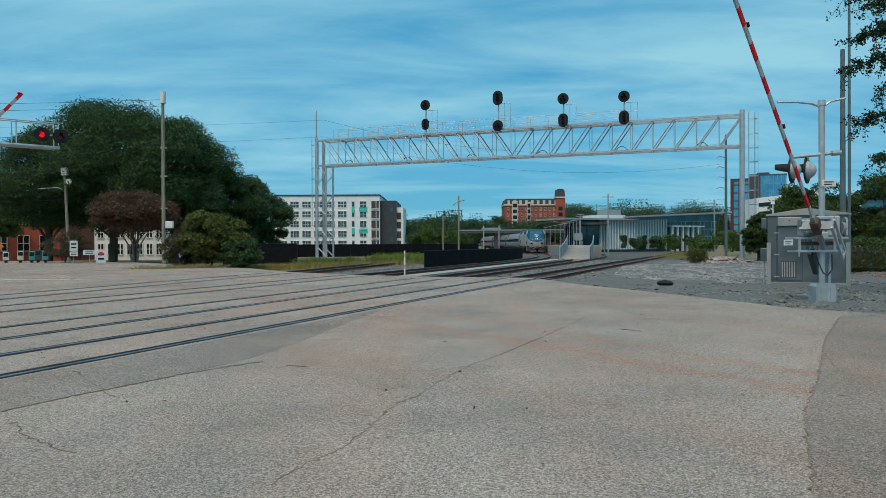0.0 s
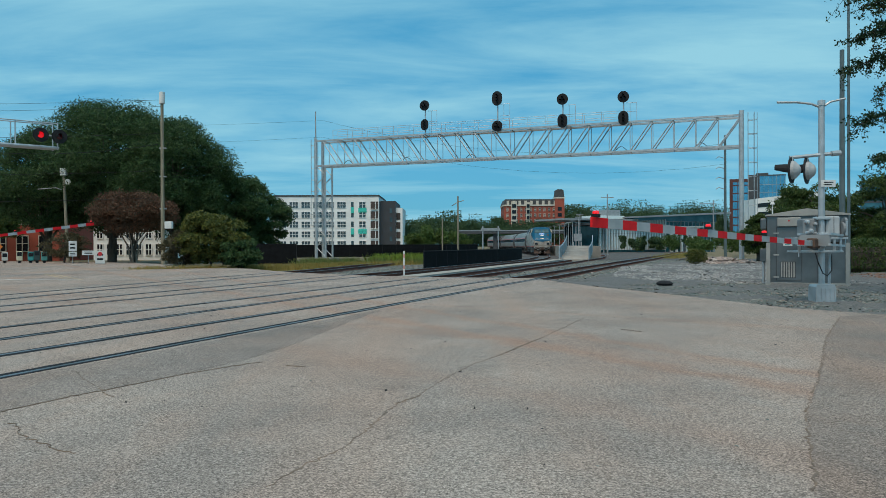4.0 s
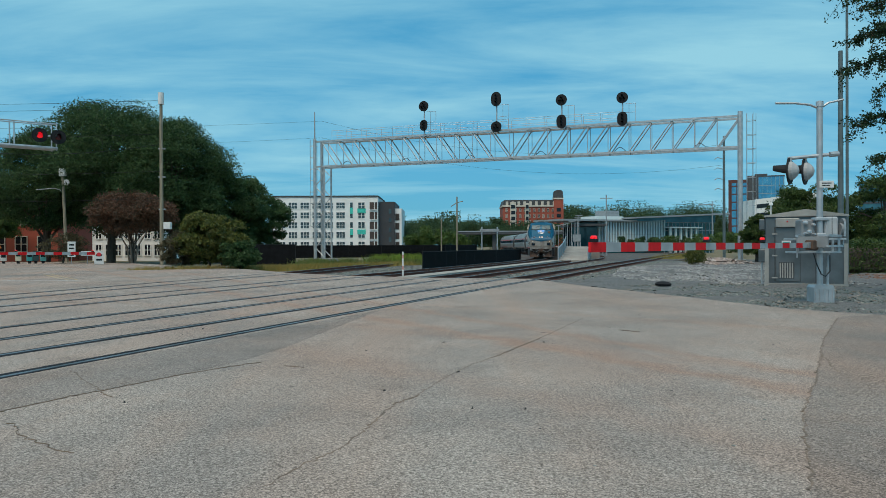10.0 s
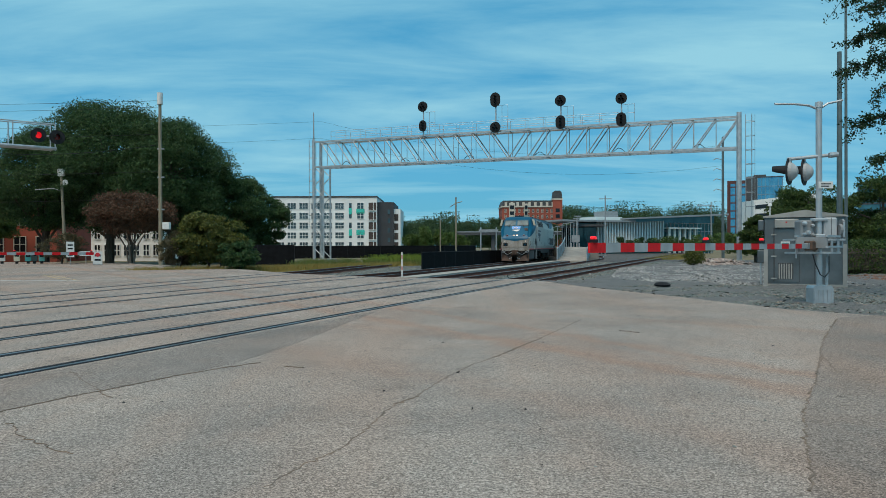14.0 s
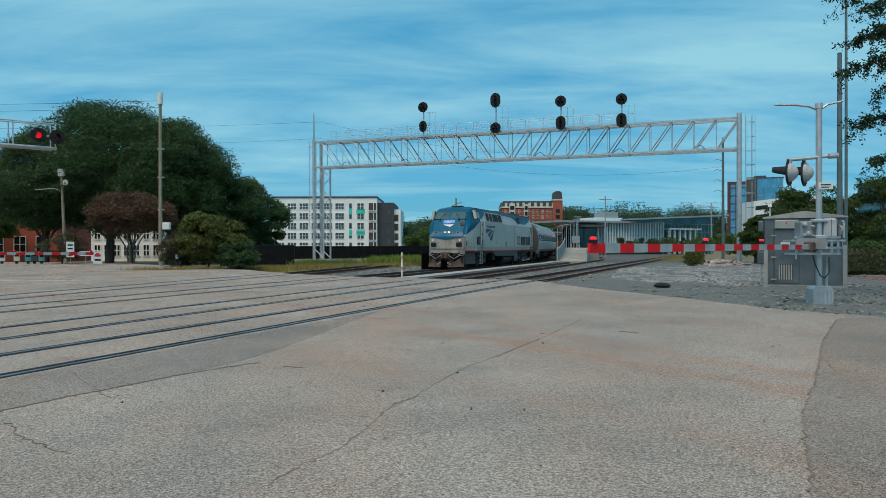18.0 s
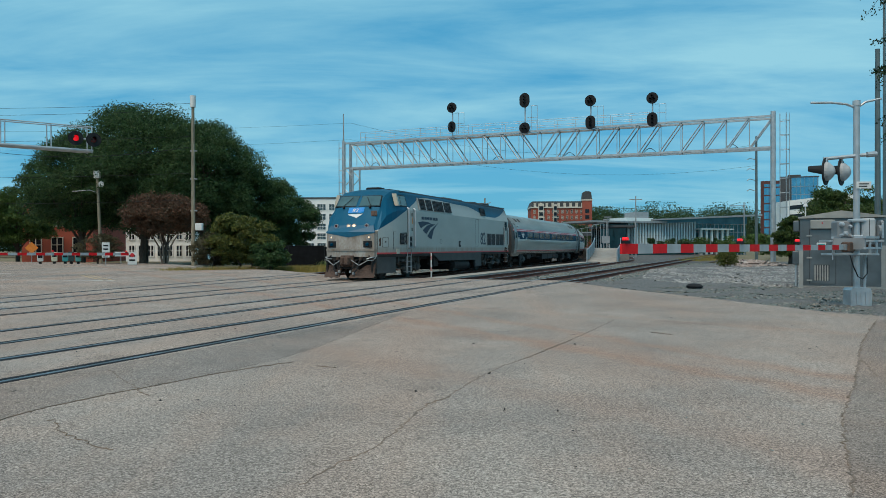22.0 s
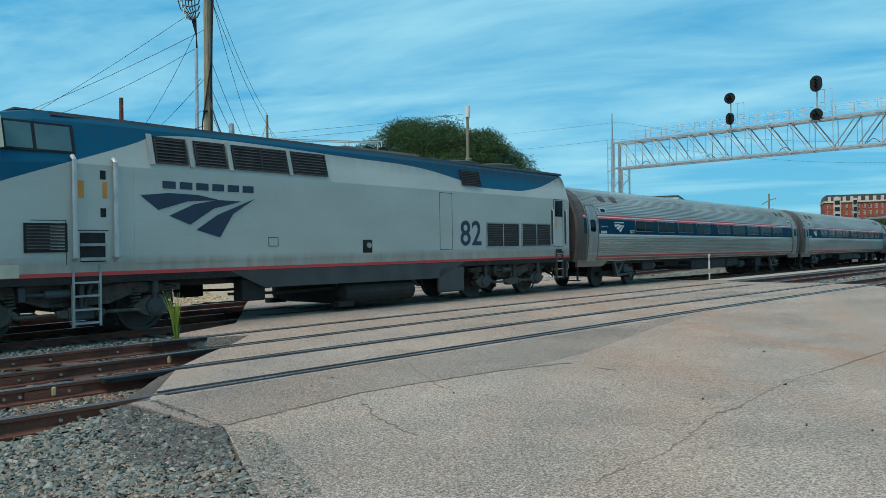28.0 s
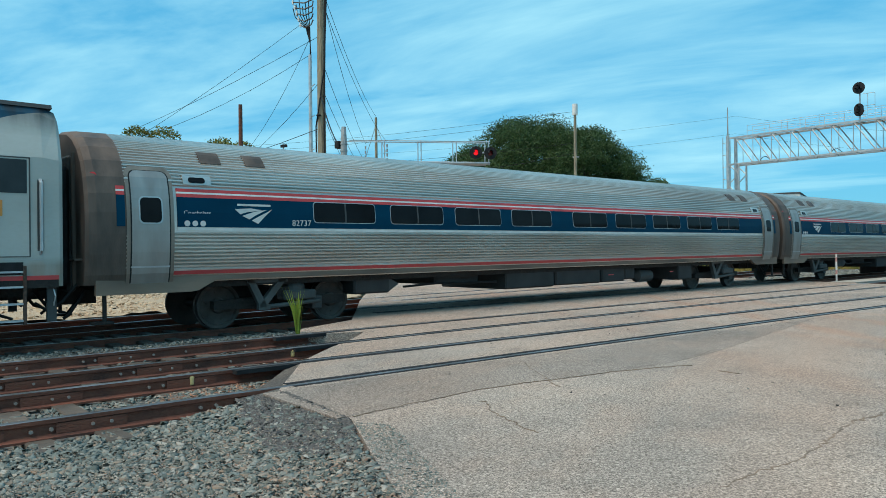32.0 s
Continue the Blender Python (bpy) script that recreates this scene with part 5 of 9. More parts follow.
    p = wood_pole(-48, 66.7, 16.4, 0.20, "wooden pole with transformers and insulators")
    bm = bmesh.new()
    for sx in (-1, 1):
        rod(bm, (0, 0, 15.6), (sx * 1.4, 0, 12.2), 0.03, n=5)
        for k in range(4):
            rod(bm, (sx * 1.45, 0, 11.5 + 0.5 * k), (sx * 1.45, 0, 11.85 + 0.5 * k), 0.09, n=8)
    part("insulator_bracket", bm, STEEL_DULL, p)
    for x in (-0.55, 0.55):
        part("transformer", rod(bmesh.new(), (x, -0.2, 8.8), (x, -0.2, 9.8), 0.2, n=12), STEEL, p)
    for x, y, h, r in ((-58.5, 79.9, 10.6, 0.2), (-62.2, 84.2, 11.5, 0.18), (-58.7, 55.7, 11.9, 0.22)):
        q = wood_pole(x, y, h, r, "distant wooden utility pole")
        part("crossarm", boxed(-1.1, -0.06, h - 0.6, 1.1, 0.06, h - 0.45), WOOD_POLE, q)
    q = wood_pole(2.0, 100, 8.2, 0.14, "wooden pole with a bracket by the tracks")
    part("crossarm", tube(bmesh.new(), [(-0.8, 0, 6.9), (0, 0, 7.4), (0.8, 0, 7.6)], 0.06), WOOD_POLE, q)
    wood_pole(-0.1, 98, 5.2, 0.10, "short wooden pole by the tracks")
    q = wood_pole(-45.5, 49.2, 8.0, 0.17, "slim grey lamp pole behind the hedge", material=STEEL, name="lamp_pole")
    part("lamp_stem", rod(bmesh.new(), (0, 0, 8), (0, 0, 11.2), 0.06), STEEL_DULL, q)
    part("lamp_head", boxed(-0.3, -0.1, 10.9, 0.4, 0.1, 11.15, bev=0.03), BLACK, q)
    q = wood_pole(-61.7, 60, 18.2, 0.30, "tall rusty brown flue pipe", material=RUST, name="flue_pipe")
    for x, y, h, r in ((17.7, 33.1, 10.2, 0.135), (19.62, 36.1, 16.5, 0.078)):
        wood_pole(x, y, h, r, "tall grey steel pole beside the hut", material=STEEL_BLUE, name="steel_pole")
    q = wood_pole(30.3, 80.1, 13.3, 0.16, "grey steel line pole with side arms", material=STEEL_BLUE, name="steel_pole")
    for k in range(5):
        part("side_arm", tube(bmesh.new(), [(0, 0, 11.9 - 1.1 * k), (-0.7, 0, 12.1 - 1.1 * k), (-1.0, 0, 11.9 - 1.1 * k)], 0.04), STEEL_DULL, q)
    q = wood_pole(26.0, 118, 9.6, 0.13, "thin grey line pole by the far tracks", material=STEEL_DULL, name="steel_pole")
    part("crossarm", boxed(-1.0, -0.05, 9.0, 1.0, 0.05, 9.12), STEEL_DULL, q)
    q = wood_pole(58, 160, 11, 0.16, "lamp pole in front of the station hall", material=STEEL_DULL, name="steel_pole")
    part("crossarm", boxed(-3.0, -0.06, 10.2, 0.5, 0.06, 10.35), STEEL_DULL, q)
    # wires
    for a, b, s in (((-31.4, 37.4, 18.5), (-49.4, 66.7, 13.4), 1.0), ((-31.2, 37.4, 17.5), (-46.6, 66.7, 13.4), 1.0), ((-31.4, 37.4, 18.8), (-48, 66.7, 16.3), 0.8), ((-31.3, 37.4, 10.4), (-62.2, 84.2, 10.9), 1.5), ((-35.9, 41.6, 17), (-58.7, 55.7, 10.5), 1.2),
                    ((-31.4, 37.4, 15.5), (-85, 50, 12), 1.0), ((-35.9, 41.6, 18.5), (-75, 42, 6), 0.8), ((-35.9, 41.6, 15.8), (-70, 46, 12.2), 1.4), ((-31.4, 37.4, 14), (-48, 66.7, 9.5), 1.0), ((-31.4, 37.4, 12.2), (-48, 66.7, 8.6), 1.0)):
        wire("overhead_wire", a, b, s, 0.018)
    for a, b, s, r in (((-31.3, 37.2, 11.6), (-25.6, 31.75, 7.3), 0.35, 0.04), ((-25.0, 31.8, 5.9), (-47.8, 66.5, 8.8), 1.6, 0.03), ((-31.4, 37.4, 12.6), (-60, 52, 8.0), 1.2, 0.02), ((-48, 66.7, 8.4), (-62.2, 84.2, 9.5), 0.6, 0.02), ((-48, 66.7, 11.0), (-21.8, 58, 9.4), 1.0, 0.018), ((-31.4, 37.4, 9.5), (-85, 56, 9.5), 1.0, 0.022)):
        wire("overhead_wire", a, b, s, r, "thick sagging service cable")
    for z, dz in ((12.3, 0.0), (10.2, 0), (7.3, 0), (5.2, 0), (13.0, 1.5)):
        wire("overhead_wire", (-21.8, 58, min(z, 12.8)), (-80, 60, z + 1.5), 0.8, 0.012)
    for k in (0, 2):
        wire("overhead_wire", (-13, 81, 15.0 - 0.9 * k), (-90, 86, 16.5 - 1.2 * k), 1.0, 0.009)
        wire("overhead_wire", (-13, 81, 15.0 - 0.9 * k), (30.3, 80.1, 12.2 - 1.1 * k), 2.2, 0.009)


STEEL_BLUE = mat("green-grey painted steel", (0.13, 0.17, 0.175), (0.09, 0.12, 0.125), 2, 0.5, 0.3)
poles()


# ---- signs and street furniture ----
def plain_sign(name, x, y, h0, h1, w, label, boards, post=True):
    t = thing(name, pose(x, y, 0, 0, 0, math.degrees(math.atan2(-x, y))), label, "sign")
    if post:
        part("post", rod(bmesh.new(), (0, 0.04, 0), (0, 0.04, h1), 0.03), STEEL_DULL, t)
    for z0, z1, ww, m_ in boards:
        b = part("board", boxed(-ww / 2, -0.02, z0, ww / 2, 0.02, z1, bev=0.005), m_, t)
        for k in range(2):
            part("text_bar", boxed(-ww * 0.32, -0.026, z0 + (z1 - z0) * (0.25 + 0.35 * k), ww * 0.32, -0.02, z0 + (z1 - z0) * (0.40 + 0.35 * k)), BLACK if m_ is not SIGN_GREEN else SIGN_W, b)
    return t


SIGN_GREEN = mat("green street sign", (0.03, 0.28, 0.25), None, 3, 0.5)
SIGN_ORANGE = mat("orange work sign", (0.85, 0.25, 0.03), None, 3, 0.5)
plain_sign("parking_sign", -30.8, 62, 0, 1.9, 0.6, "white parking rules sign on a post", ((1.05, 1.9, 0.6, SIGN_W), (0.62, 1.0, 0.6, SIGN_W)))
s = plain_sign("sandwich_board", -28.3, 61.5, 0, 1.1, 0.7, "white folding parking board on the ground", ((0.05, 1.1, 0.72, SIGN_W),), False)
part("red_disc", rod(bmesh.new(), (0, -0.05, 0.82), (0, -0.03, 0.82), 0.17, n=16), RED, s)
part("board_back", boxed(-0.36, 0.02, 0.0, 0.36, 0.30, 0.06), SIGN_W, s)
plain_sign("street_sign", -40.0, 55.1, 0, 2.6, 1.8, "green street sign over an orange detour sign", ((2.0, 2.4, 2.9, SIGN_GREEN), (1.35, 1.9, 2.0, SIGN_ORANGE)))
plain_sign("notice_sign", -29.5, 62, 0, 1.1, 0.9, "small pale notice on a short post", ((0.72, 1.1, 0.95, SIGN_W),))
for x, h, c1, lb in ((-38.8, 0.95, (0.62, 0.62, 0.58), "white newspaper box at the kerb"), (-37.5, 1.05, (0.60, 0.55, 0.40), "cream newspaper box at the kerb"), (-36.5, 1.0, (0.05, 0.32, 0.32), "teal newspaper box at the kerb"), (-35.95, 1.1, (0.03, 0.06, 0.06), "dark green newspaper box at the kerb"), (-35.3, 1.0, (0.10, 0.36, 0.34), "pale teal newspaper box at the kerb")):
    nb = thing("newspaper_box", pose(x, 66, 0, 0, 0, 28), lb, "newspaper box", "newspaper boxes")
    body = part("body", boxed(-0.24, -0.2, 0.22, 0.24, 0.2, h, bev=0.03), mat("newspaper box paint", c1, None, 4, 0.5), nb)
    part("door_pane", boxed(-0.18, -0.215, h - 0.42, 0.18, -0.2, h - 0.08), GLASS, body)
    part("pedestal", boxed(-0.12, -0.12, 0.0, 0.12, 0.12, 0.22), BLACK, nb)
s = thing("work_sign", pose(-43.2, 72, 0, 0, 0, 30), "orange diamond road work sign on a stand", "sign")
ob = part("board", boxed(-0.42, -0.02, -0.42, 0.42, 0.02, 0.42), SIGN_ORANGE, s)
ob.matrix_basis = pose(0, 0, 1.45, 0, 45, 0)
part("stand", rod(bmesh.new(), (0, 0.05, 0), (0, 0.05, 1.2), 0.03), STEEL_DULL, s)
b = thing("traffic_barrel", pose(-38.9, 53.3, 0), "orange and white striped traffic barrel on the road", "traffic barrel")
for k in range(5):
    part("band", lathe(bmesh.new(), [(0.42 - 0.03 * k, 0.05 + 0.23 * k), (0.42 - 0.03 * k - 0.02, 0.28 + 0.23 * k)], 18), SIGN_ORANGE if k % 2 == 0 else SIGN_W, b)
part("base_ring", lathe(bmesh.new(), [(0.5, 0.0), (0.5, 0.06), (0.4, 0.08)], 18), BLACK, b)
STRIPE_PINK = mat("faded red band", (0.58, 0.29, 0.26), (0.50, 0.22, 0.20), 4, 0.6)
m = thing("marker_post", pose(-1.9, 36.0, 0), "slim white marker post with faded red bands", "marker post")
for z0, z1, m_ in ((-0.2, 0.28, SIGN_W), (0.28, 0.46, STRIPE_PINK), (0.46, 0.82, SIGN_W), (0.82, 1.0, STRIPE_PINK), (1.0, 1.15, SIGN_W)):
    part("band", boxed(-0.035, -0.02, z0, 0.035, 0.02, z1), m_, m)
m = thing("guy_marker", pose(-38.2, 42.4, 0), "yellow guy-wire marker leaning beside the hedge", "marker")
part("sleeve", rod(bmesh.new(), (0, 0, 2.0), (0.35, 0, 3.6), 0.07), mat("yellow plastic", (0.75, 0.45, 0.02), None, 3, 0.5), m)
part("guy_wire", rod(bmesh.new(), (-0.4, 0, 0), (0.0, 0, 2.0), 0.015), STEEL, m)
m = thing("blue_bin", pose(-33.2, 38.8, -0.05), "small blue plastic bin at the foot of a pole", "bin")
part("body", lathe(bmesh.new(), [(0.25, 0), (0.3, 0.6), (0.26, 0.6), (0.22, 0.1)], 14), mat("blue plastic", (0.02, 0.12, 0.4), None, 3, 0.5), m)
m = thing("rubber_lump", pose(7.85, 26.5, -0.02), "black lump of rubber on the gravel", "debris")
part("lump", lathe(bmesh.new(), [(0.26, 0.0), (0.3, 0.06), (0.2, 0.13), (0.001, 0.16)], 12), RUBBER, m)

# ---- the train ----
C_ARC = along(LINE_C)
C_Z = dip(LINE_C)


def on_line(a):
    return Vector((float(np.interp(a, C_ARC, LINE_C[:, 0])), float(np.interp(a, C_ARC, LINE_C[:, 1])), float(np.interp(a, C_ARC, C_Z))))


# seconds and the place of the front coupler along the main track, in metres of track
RUN = [(0, 196.0), (3, 183.4), (6, 170.4), (9, 156.4), (12, 142.4), (14, 132.9), (16.5, 121.4), (19, 109.7), (21, 101.7), (23, 93.0), (24, 88.7), (25, 84.5), (26, 80.2), (26.5, 77.95), (28.5, 69.05), (29.5, 64.35), (30.5, 59.5), (31.5, 54.6), (32, 52.1)]
RUN_T = np.arange(0, 32.01, 0.1)
_r = np.array(RUN)
_a = np.interp(np.r_[np.arange(-1.5, 0, 0.1), RUN_T, np.arange(32.1, 33.6, 0.1)], _r[:, 0], _r[:, 1])
_a[:15] = RUN[0][1] + 4.16 * np.arange(1.5, 0, -0.1)[:15]
_a[-15:] = RUN[-1][1] - 5.05 * np.arange(0.1, 1.55, 0.1)[:15]
_w = np.hanning(31)
RUN_A = np.convolve(_a, _w / _w.sum(), "valid")[: len(RUN_T)]


def nose_at(t):
    return float(np.interp(t, RUN_T, RUN_A))


def vehicle_rows(behind, half, step=0.5):
    """Poses of a vehicle whose two bogies, half metres either side of its middle, follow the rails."""
    rows = []
    for t in np.arange(0, 32.01, step):
        a = nose_at(t) + behind
        f, r = on_line(a - half), on_line(a + half)
        m, d = (f + r) / 2, f - r
        rows.append((float(t), pose(m.x, m.y, m.z, math.degrees(math.atan2(d.z, math.hypot(d.x, d.y))), 0, math.degrees(math.atan2(d.y, d.x)) - 90)))
    return rows


def livery(name, upper, lower, curve, lo, hi, z0, z1, front=None):
    """Two paints that meet along a drawn line over the length y; road grime fades in near the sill."""
    m = mat(name, lower, tuple(v * 0.86 for v in lower), 0.8, 0.46, 0.1, 0.012, 18, fine=0.10, c3=(0.34, 0.30, 0.25), stretch=(1, 0.5, 1.2))
    nt = m.node_tree
    N, L = nt.nodes.new, nt.links.new
    b = nt.nodes["Principled BSDF"]
    paint = b.inputs["Base Color"].links[0].from_socket
    tc, sep = N("ShaderNodeTexCoord"), N("ShaderNodeSeparateXYZ")
    L(tc.outputs["Object"], sep.inputs[0])
    mr, fc = N("ShaderNodeMapRange"), N("ShaderNodeFloatCurve")
    mr.inputs[1].default_value, mr.inputs[2].default_value = lo, hi
    L(sep.outputs[1], mr.inputs[0])
    c = fc.mapping.curves[0]
    pts = [((y - lo) / (hi - lo), (z - z0) / (z1 - z0)) for y, z in curve]
    for i, (u, v) in enumerate(pts):
        q = c.points[i] if i < 2 else c.points.new(u, v)
        q.location = (u, v)
    for q in c.points:
        q.handle_type = "AUTO_CLAMPED"
    fc.mapping.update()
    L(mr.outputs[0], fc.inputs[1])
    m2 = N("ShaderNodeMapRange")
    m2.inputs[1].default_value, m2.inputs[2].default_value = z0, z1
    m2.clamp = False
    L(sep.outputs[2], m2.inputs[0])
    gt = N("ShaderNodeMath")
    gt.operation = "GREATER_THAN"
    L(m2.outputs[0], gt.inputs[0])
    L(fc.outputs[0], gt.inputs[1])
    mx = N("ShaderNodeMix")
    mx.data_type = "RGBA"
    L(gt.outputs[0], mx.inputs[0])
    L(paint, mx.inputs[6])
    mx.inputs[7].default_value = (*upper, 1)
    # grime streaked up from the sill
    ns, gm, ga = N("ShaderNodeTexNoise"), N("ShaderNodeMapRange"), N("ShaderNodeMath")
    mp = N("ShaderNodeMapping")
    mp.inputs["Scale"].default_value = (1.5, 3.0, 0.5)
    L(tc.outputs["Object"], mp.inputs[0])
    L(mp.outputs[0], ns.inputs["Vector"])
    ns.inputs["Scale"].default_value, ns.inputs["Detail"].default_value = 1.6, 6
    gm.inputs[1].default_value, gm.inputs[2].default_value, gm.inputs[3].default_value, gm.inputs[4].default_value = 1.36, 1.50, 0.85, 0.06
    L(sep.outputs[2], gm.inputs[0])
    ga.operation = "MULTIPLY"
    L(gm.outputs[0], ga.inputs[0])
    L(ns.outputs[0], ga.inputs[1])
    m3 = N("ShaderNodeMix")
    m3.data_type = "RGBA"
    L(ga.outputs[0], m3.inputs[0])
    L(mx.outputs[2], m3.inputs[6])
    m3.inputs[7].default_value = (0.22, 0.145, 0.09, 1)
    # exhaust soot settled below the roof's edge and along the rear half
    sz, sy, sm, sn = N("ShaderNodeMapRange"), N("ShaderNodeMapRange"), N("ShaderNodeMath"), N("ShaderNodeMath")
    sz.inputs[1].default_value, sz.inputs[2].default_value = 3.45, 3.98
    L(sep.outputs[2], sz.inputs[0])
    sy.inputs[1].default_value, sy.inputs[2].default_value, sy.inputs[3].default_value, sy.inputs[4].default_value = -6.0, 2.0, 1.7, 0.35
    L(sep.outputs[1], sy.inputs[0])
    sm.operation = sn.operation = "MULTIPLY"
    L(sz.outputs[0], sm.inputs[0])
    L(sy.outputs[0], sm.inputs[1])
    L(sm.outputs[0], sn.inputs[0])
    L(ns.outputs[0], sn.inputs[1])
    m4 = N("ShaderNodeMix")
    m4.data_type = "RGBA"
    L(sn.outputs[0], m4.inputs[0])
    L(m3.outputs[2], m4.inputs[6])
    m4.inputs[7].default_value = (0.03, 0.032, 0.035, 1)
    L(m4.outputs[2], b.inputs["Base Color"])
    b.inputs["Specular IOR Level"].default_value = 0.12
    return m


NAVY = (0.008, 0.045, 0.095)
LOCO_PAINT = livery("locomotive paint", (0.0, 0.090, 0.168), (0.47, 0.487, 0.462),
                    [(-10.6, 3.94), (-9.9, 3.88), (-9.0, 3.63), (-8.0, 3.39), (-6.9, 3.28), (-5.2, 3.29), (-4.2, 3.47), (-2.3, 3.72), (-0.2, 3.77), (3.7, 3.85), (5.0, 3.76), (5.3, 3.63), (7.95, 2.66), (9.18, 2.14), (9.48, 1.96)], -10.6, 10.6, 1.5, 4.5)
NOSE_PAINT = mat("grimy nose paint", (0.40, 0.375, 0.34), (0.24, 0.195, 0.155), 2.2, 0.5, 0.1, 0.08, 16, fine=0.35, c3=(0.20, 0.125, 0.085), stretch=(1, 1, 0.5))
ROOF_M = mat("dark grimy roof", (0.035, 0.05, 0.06), (0.022, 0.03, 0.036), 1.5, 0.75, 0, 0.2, 20)
SILVER = mat("silver-grey paint", (0.42, 0.44, 0.45), (0.33, 0.345, 0.35), 1.2, 0.42, 0.1, 0.05, 20, fine=0.25, c3=(0.36, 0.33, 0.28))
BLUE = mat("deep blue paint", (0.0, 0.042, 0.085), (0.0, 0.034, 0.07), 1.2, 0.5, 0, rvar=0.06)
BLUE.node_tree.nodes["Principled BSDF"].inputs["Specular IOR Level"].default_value = 0.05
WORN_PLATE = mat("worn corner plate", (0.30, 0.28, 0.25), (0.17, 0.11, 0.07), 3, 0.6, 0.1, 0.2, 20, stretch=(1, 1, 0.4))
NAVY_M = mat("navy paint", (0.010, 0.03, 0.065), None, 2, 0.45)
STRIPE_RED = mat("red stripe", (0.55, 0.05, 0.05), (0.42, 0.045, 0.045), 3, 0.5)
STRIPE_WHITE = mat("white stripe", (0.7, 0.7, 0.68), None, 3, 0.5)
GRIMY = mat("grimy dark steel", (0.030, 0.027, 0.025), (0.012, 0.011, 0.011), 3, 0.85, 0.2, 0.5, 25, fine=0.3, c3=(0.055, 0.046, 0.04))
BOGIE_BROWN = mat("dusty brown bogie steel", (0.092, 0.078, 0.066), (0.038, 0.032, 0.028), 5, 0.85, 0.1, 0.5, 30, fine=0.35, c3=(0.17, 0.14, 0.115))
WHEEL = mat("dull brown wheel steel", (0.10, 0.088, 0.08), (0.05, 0.043, 0.04), 3, 0.8, 0.2, 0.3, 25)
# the pale teal base stands for the sky mirrored in the glass
WINDSCREEN = mat("windscreen glass with painted sky sheen", (0.075, 0.14, 0.15), (0.05, 0.09, 0.10), 1.2, 0.10, 0, rvar=0.04)
WINDSCREEN.node_tree.nodes["Principled BSDF"].inputs["Specular IOR Level"].default_value = 0.6
SKIRT = mat("dark grey skirt", (0.066, 0.071, 0.072), (0.042, 0.045, 0.046), 1.5, 0.7, 0.1, 0.2, 20)
PILOT = mat("rusty pilot", (0.10, 0.062, 0.047), (0.04, 0.027, 0.023), 2.5, 0.85, 0.2, 0.4, 20, fine=0.3, c3=(0.22, 0.14, 0.1))
GRILLE = mat("dark brown grille", (0.030, 0.021, 0.020), (0.014, 0.010, 0.010), 4, 0.6, 0.0)
# paler than GRILLE: light caught by the slat lips, put into the colour
SLAT = mat("grille slat lip painted lit", (0.15, 0.12, 0.115), (0.08, 0.062, 0.06), 4, 0.6, 0.1)
LAMP_ON = mat("lit headlamp", (0.9, 0.85, 0.7), None, 3, 0.3, emit=(1.0, 0.62, 0.34), power=2.4)
LAMP_DIM = mat("headlamp glass", (0.7, 0.62, 0.5), None, 3, 0.15, emit=(1.0, 0.68, 0.42), power=0.7)
STAINLESS = mat("stainless steel", (0.66, 0.63, 0.59), (0.47, 0.435, 0.40), 0.7, 0.34, 0.7, 0.05, 20, stretch=(1, 0.3, 2), fine=0.2, c3=(0.36, 0.31, 0.25))
STAINLESS_OLD = mat("stained steel end", (0.135, 0.10, 0.082), (0.068, 0.053, 0.046), 1.6, 0.6, 0.4, 0.15, 20, stretch=(2, 2, 0.6))
SCREEN = mat("lit number board", (0.0, 0.16, 0.42), None, 3, 0.3, emit=(0.0, 0.26, 0.75), power=0.3)
ORANGE = mat("orange sticker", (0.7, 0.27, 0.05), None, 3, 0.5)


def sign_mesh(text, size, font_scale=1.0, bold=0.0):
    """Letters of the built-in font as a thin mesh in the x z plane, starting at the origin, to be read from -y."""
    cu = bpy.data.curves.new("letters", "FONT")
    cu.body, cu.size, cu.extrude, cu.space_character = text, size, 0.004, 1.05
    cu.offset = bold
    ob = bpy.data.objects.new("letters", cu)
    me = bpy.data.meshes.new_from_object(ob)
    bpy.data.objects.remove(ob)
    me.transform(Matrix.Rotation(radians(90), 4, "X") @ Matrix.Scale(font_scale, 4, (1, 0, 0)))
    return me


def lettering(name, text, size, m, material, parent, label="", wide=1.0, bold=0.0):
    me = sign_mesh(text, size, wide, bold)
    ob = part_mesh(name, me, material, parent, label)
    ob.matrix_basis = m
    return ob


def on_left(y, z, x=-1.5, lean=0.0):
    """A pose on a vehicle's left side, from which letters run towards its rear."""
    return Matrix.Translation((x, y, z)) @ Matrix.Rotation(radians(-90), 4, "Z") @ Matrix.Rotation(radians(lean), 4, "X")


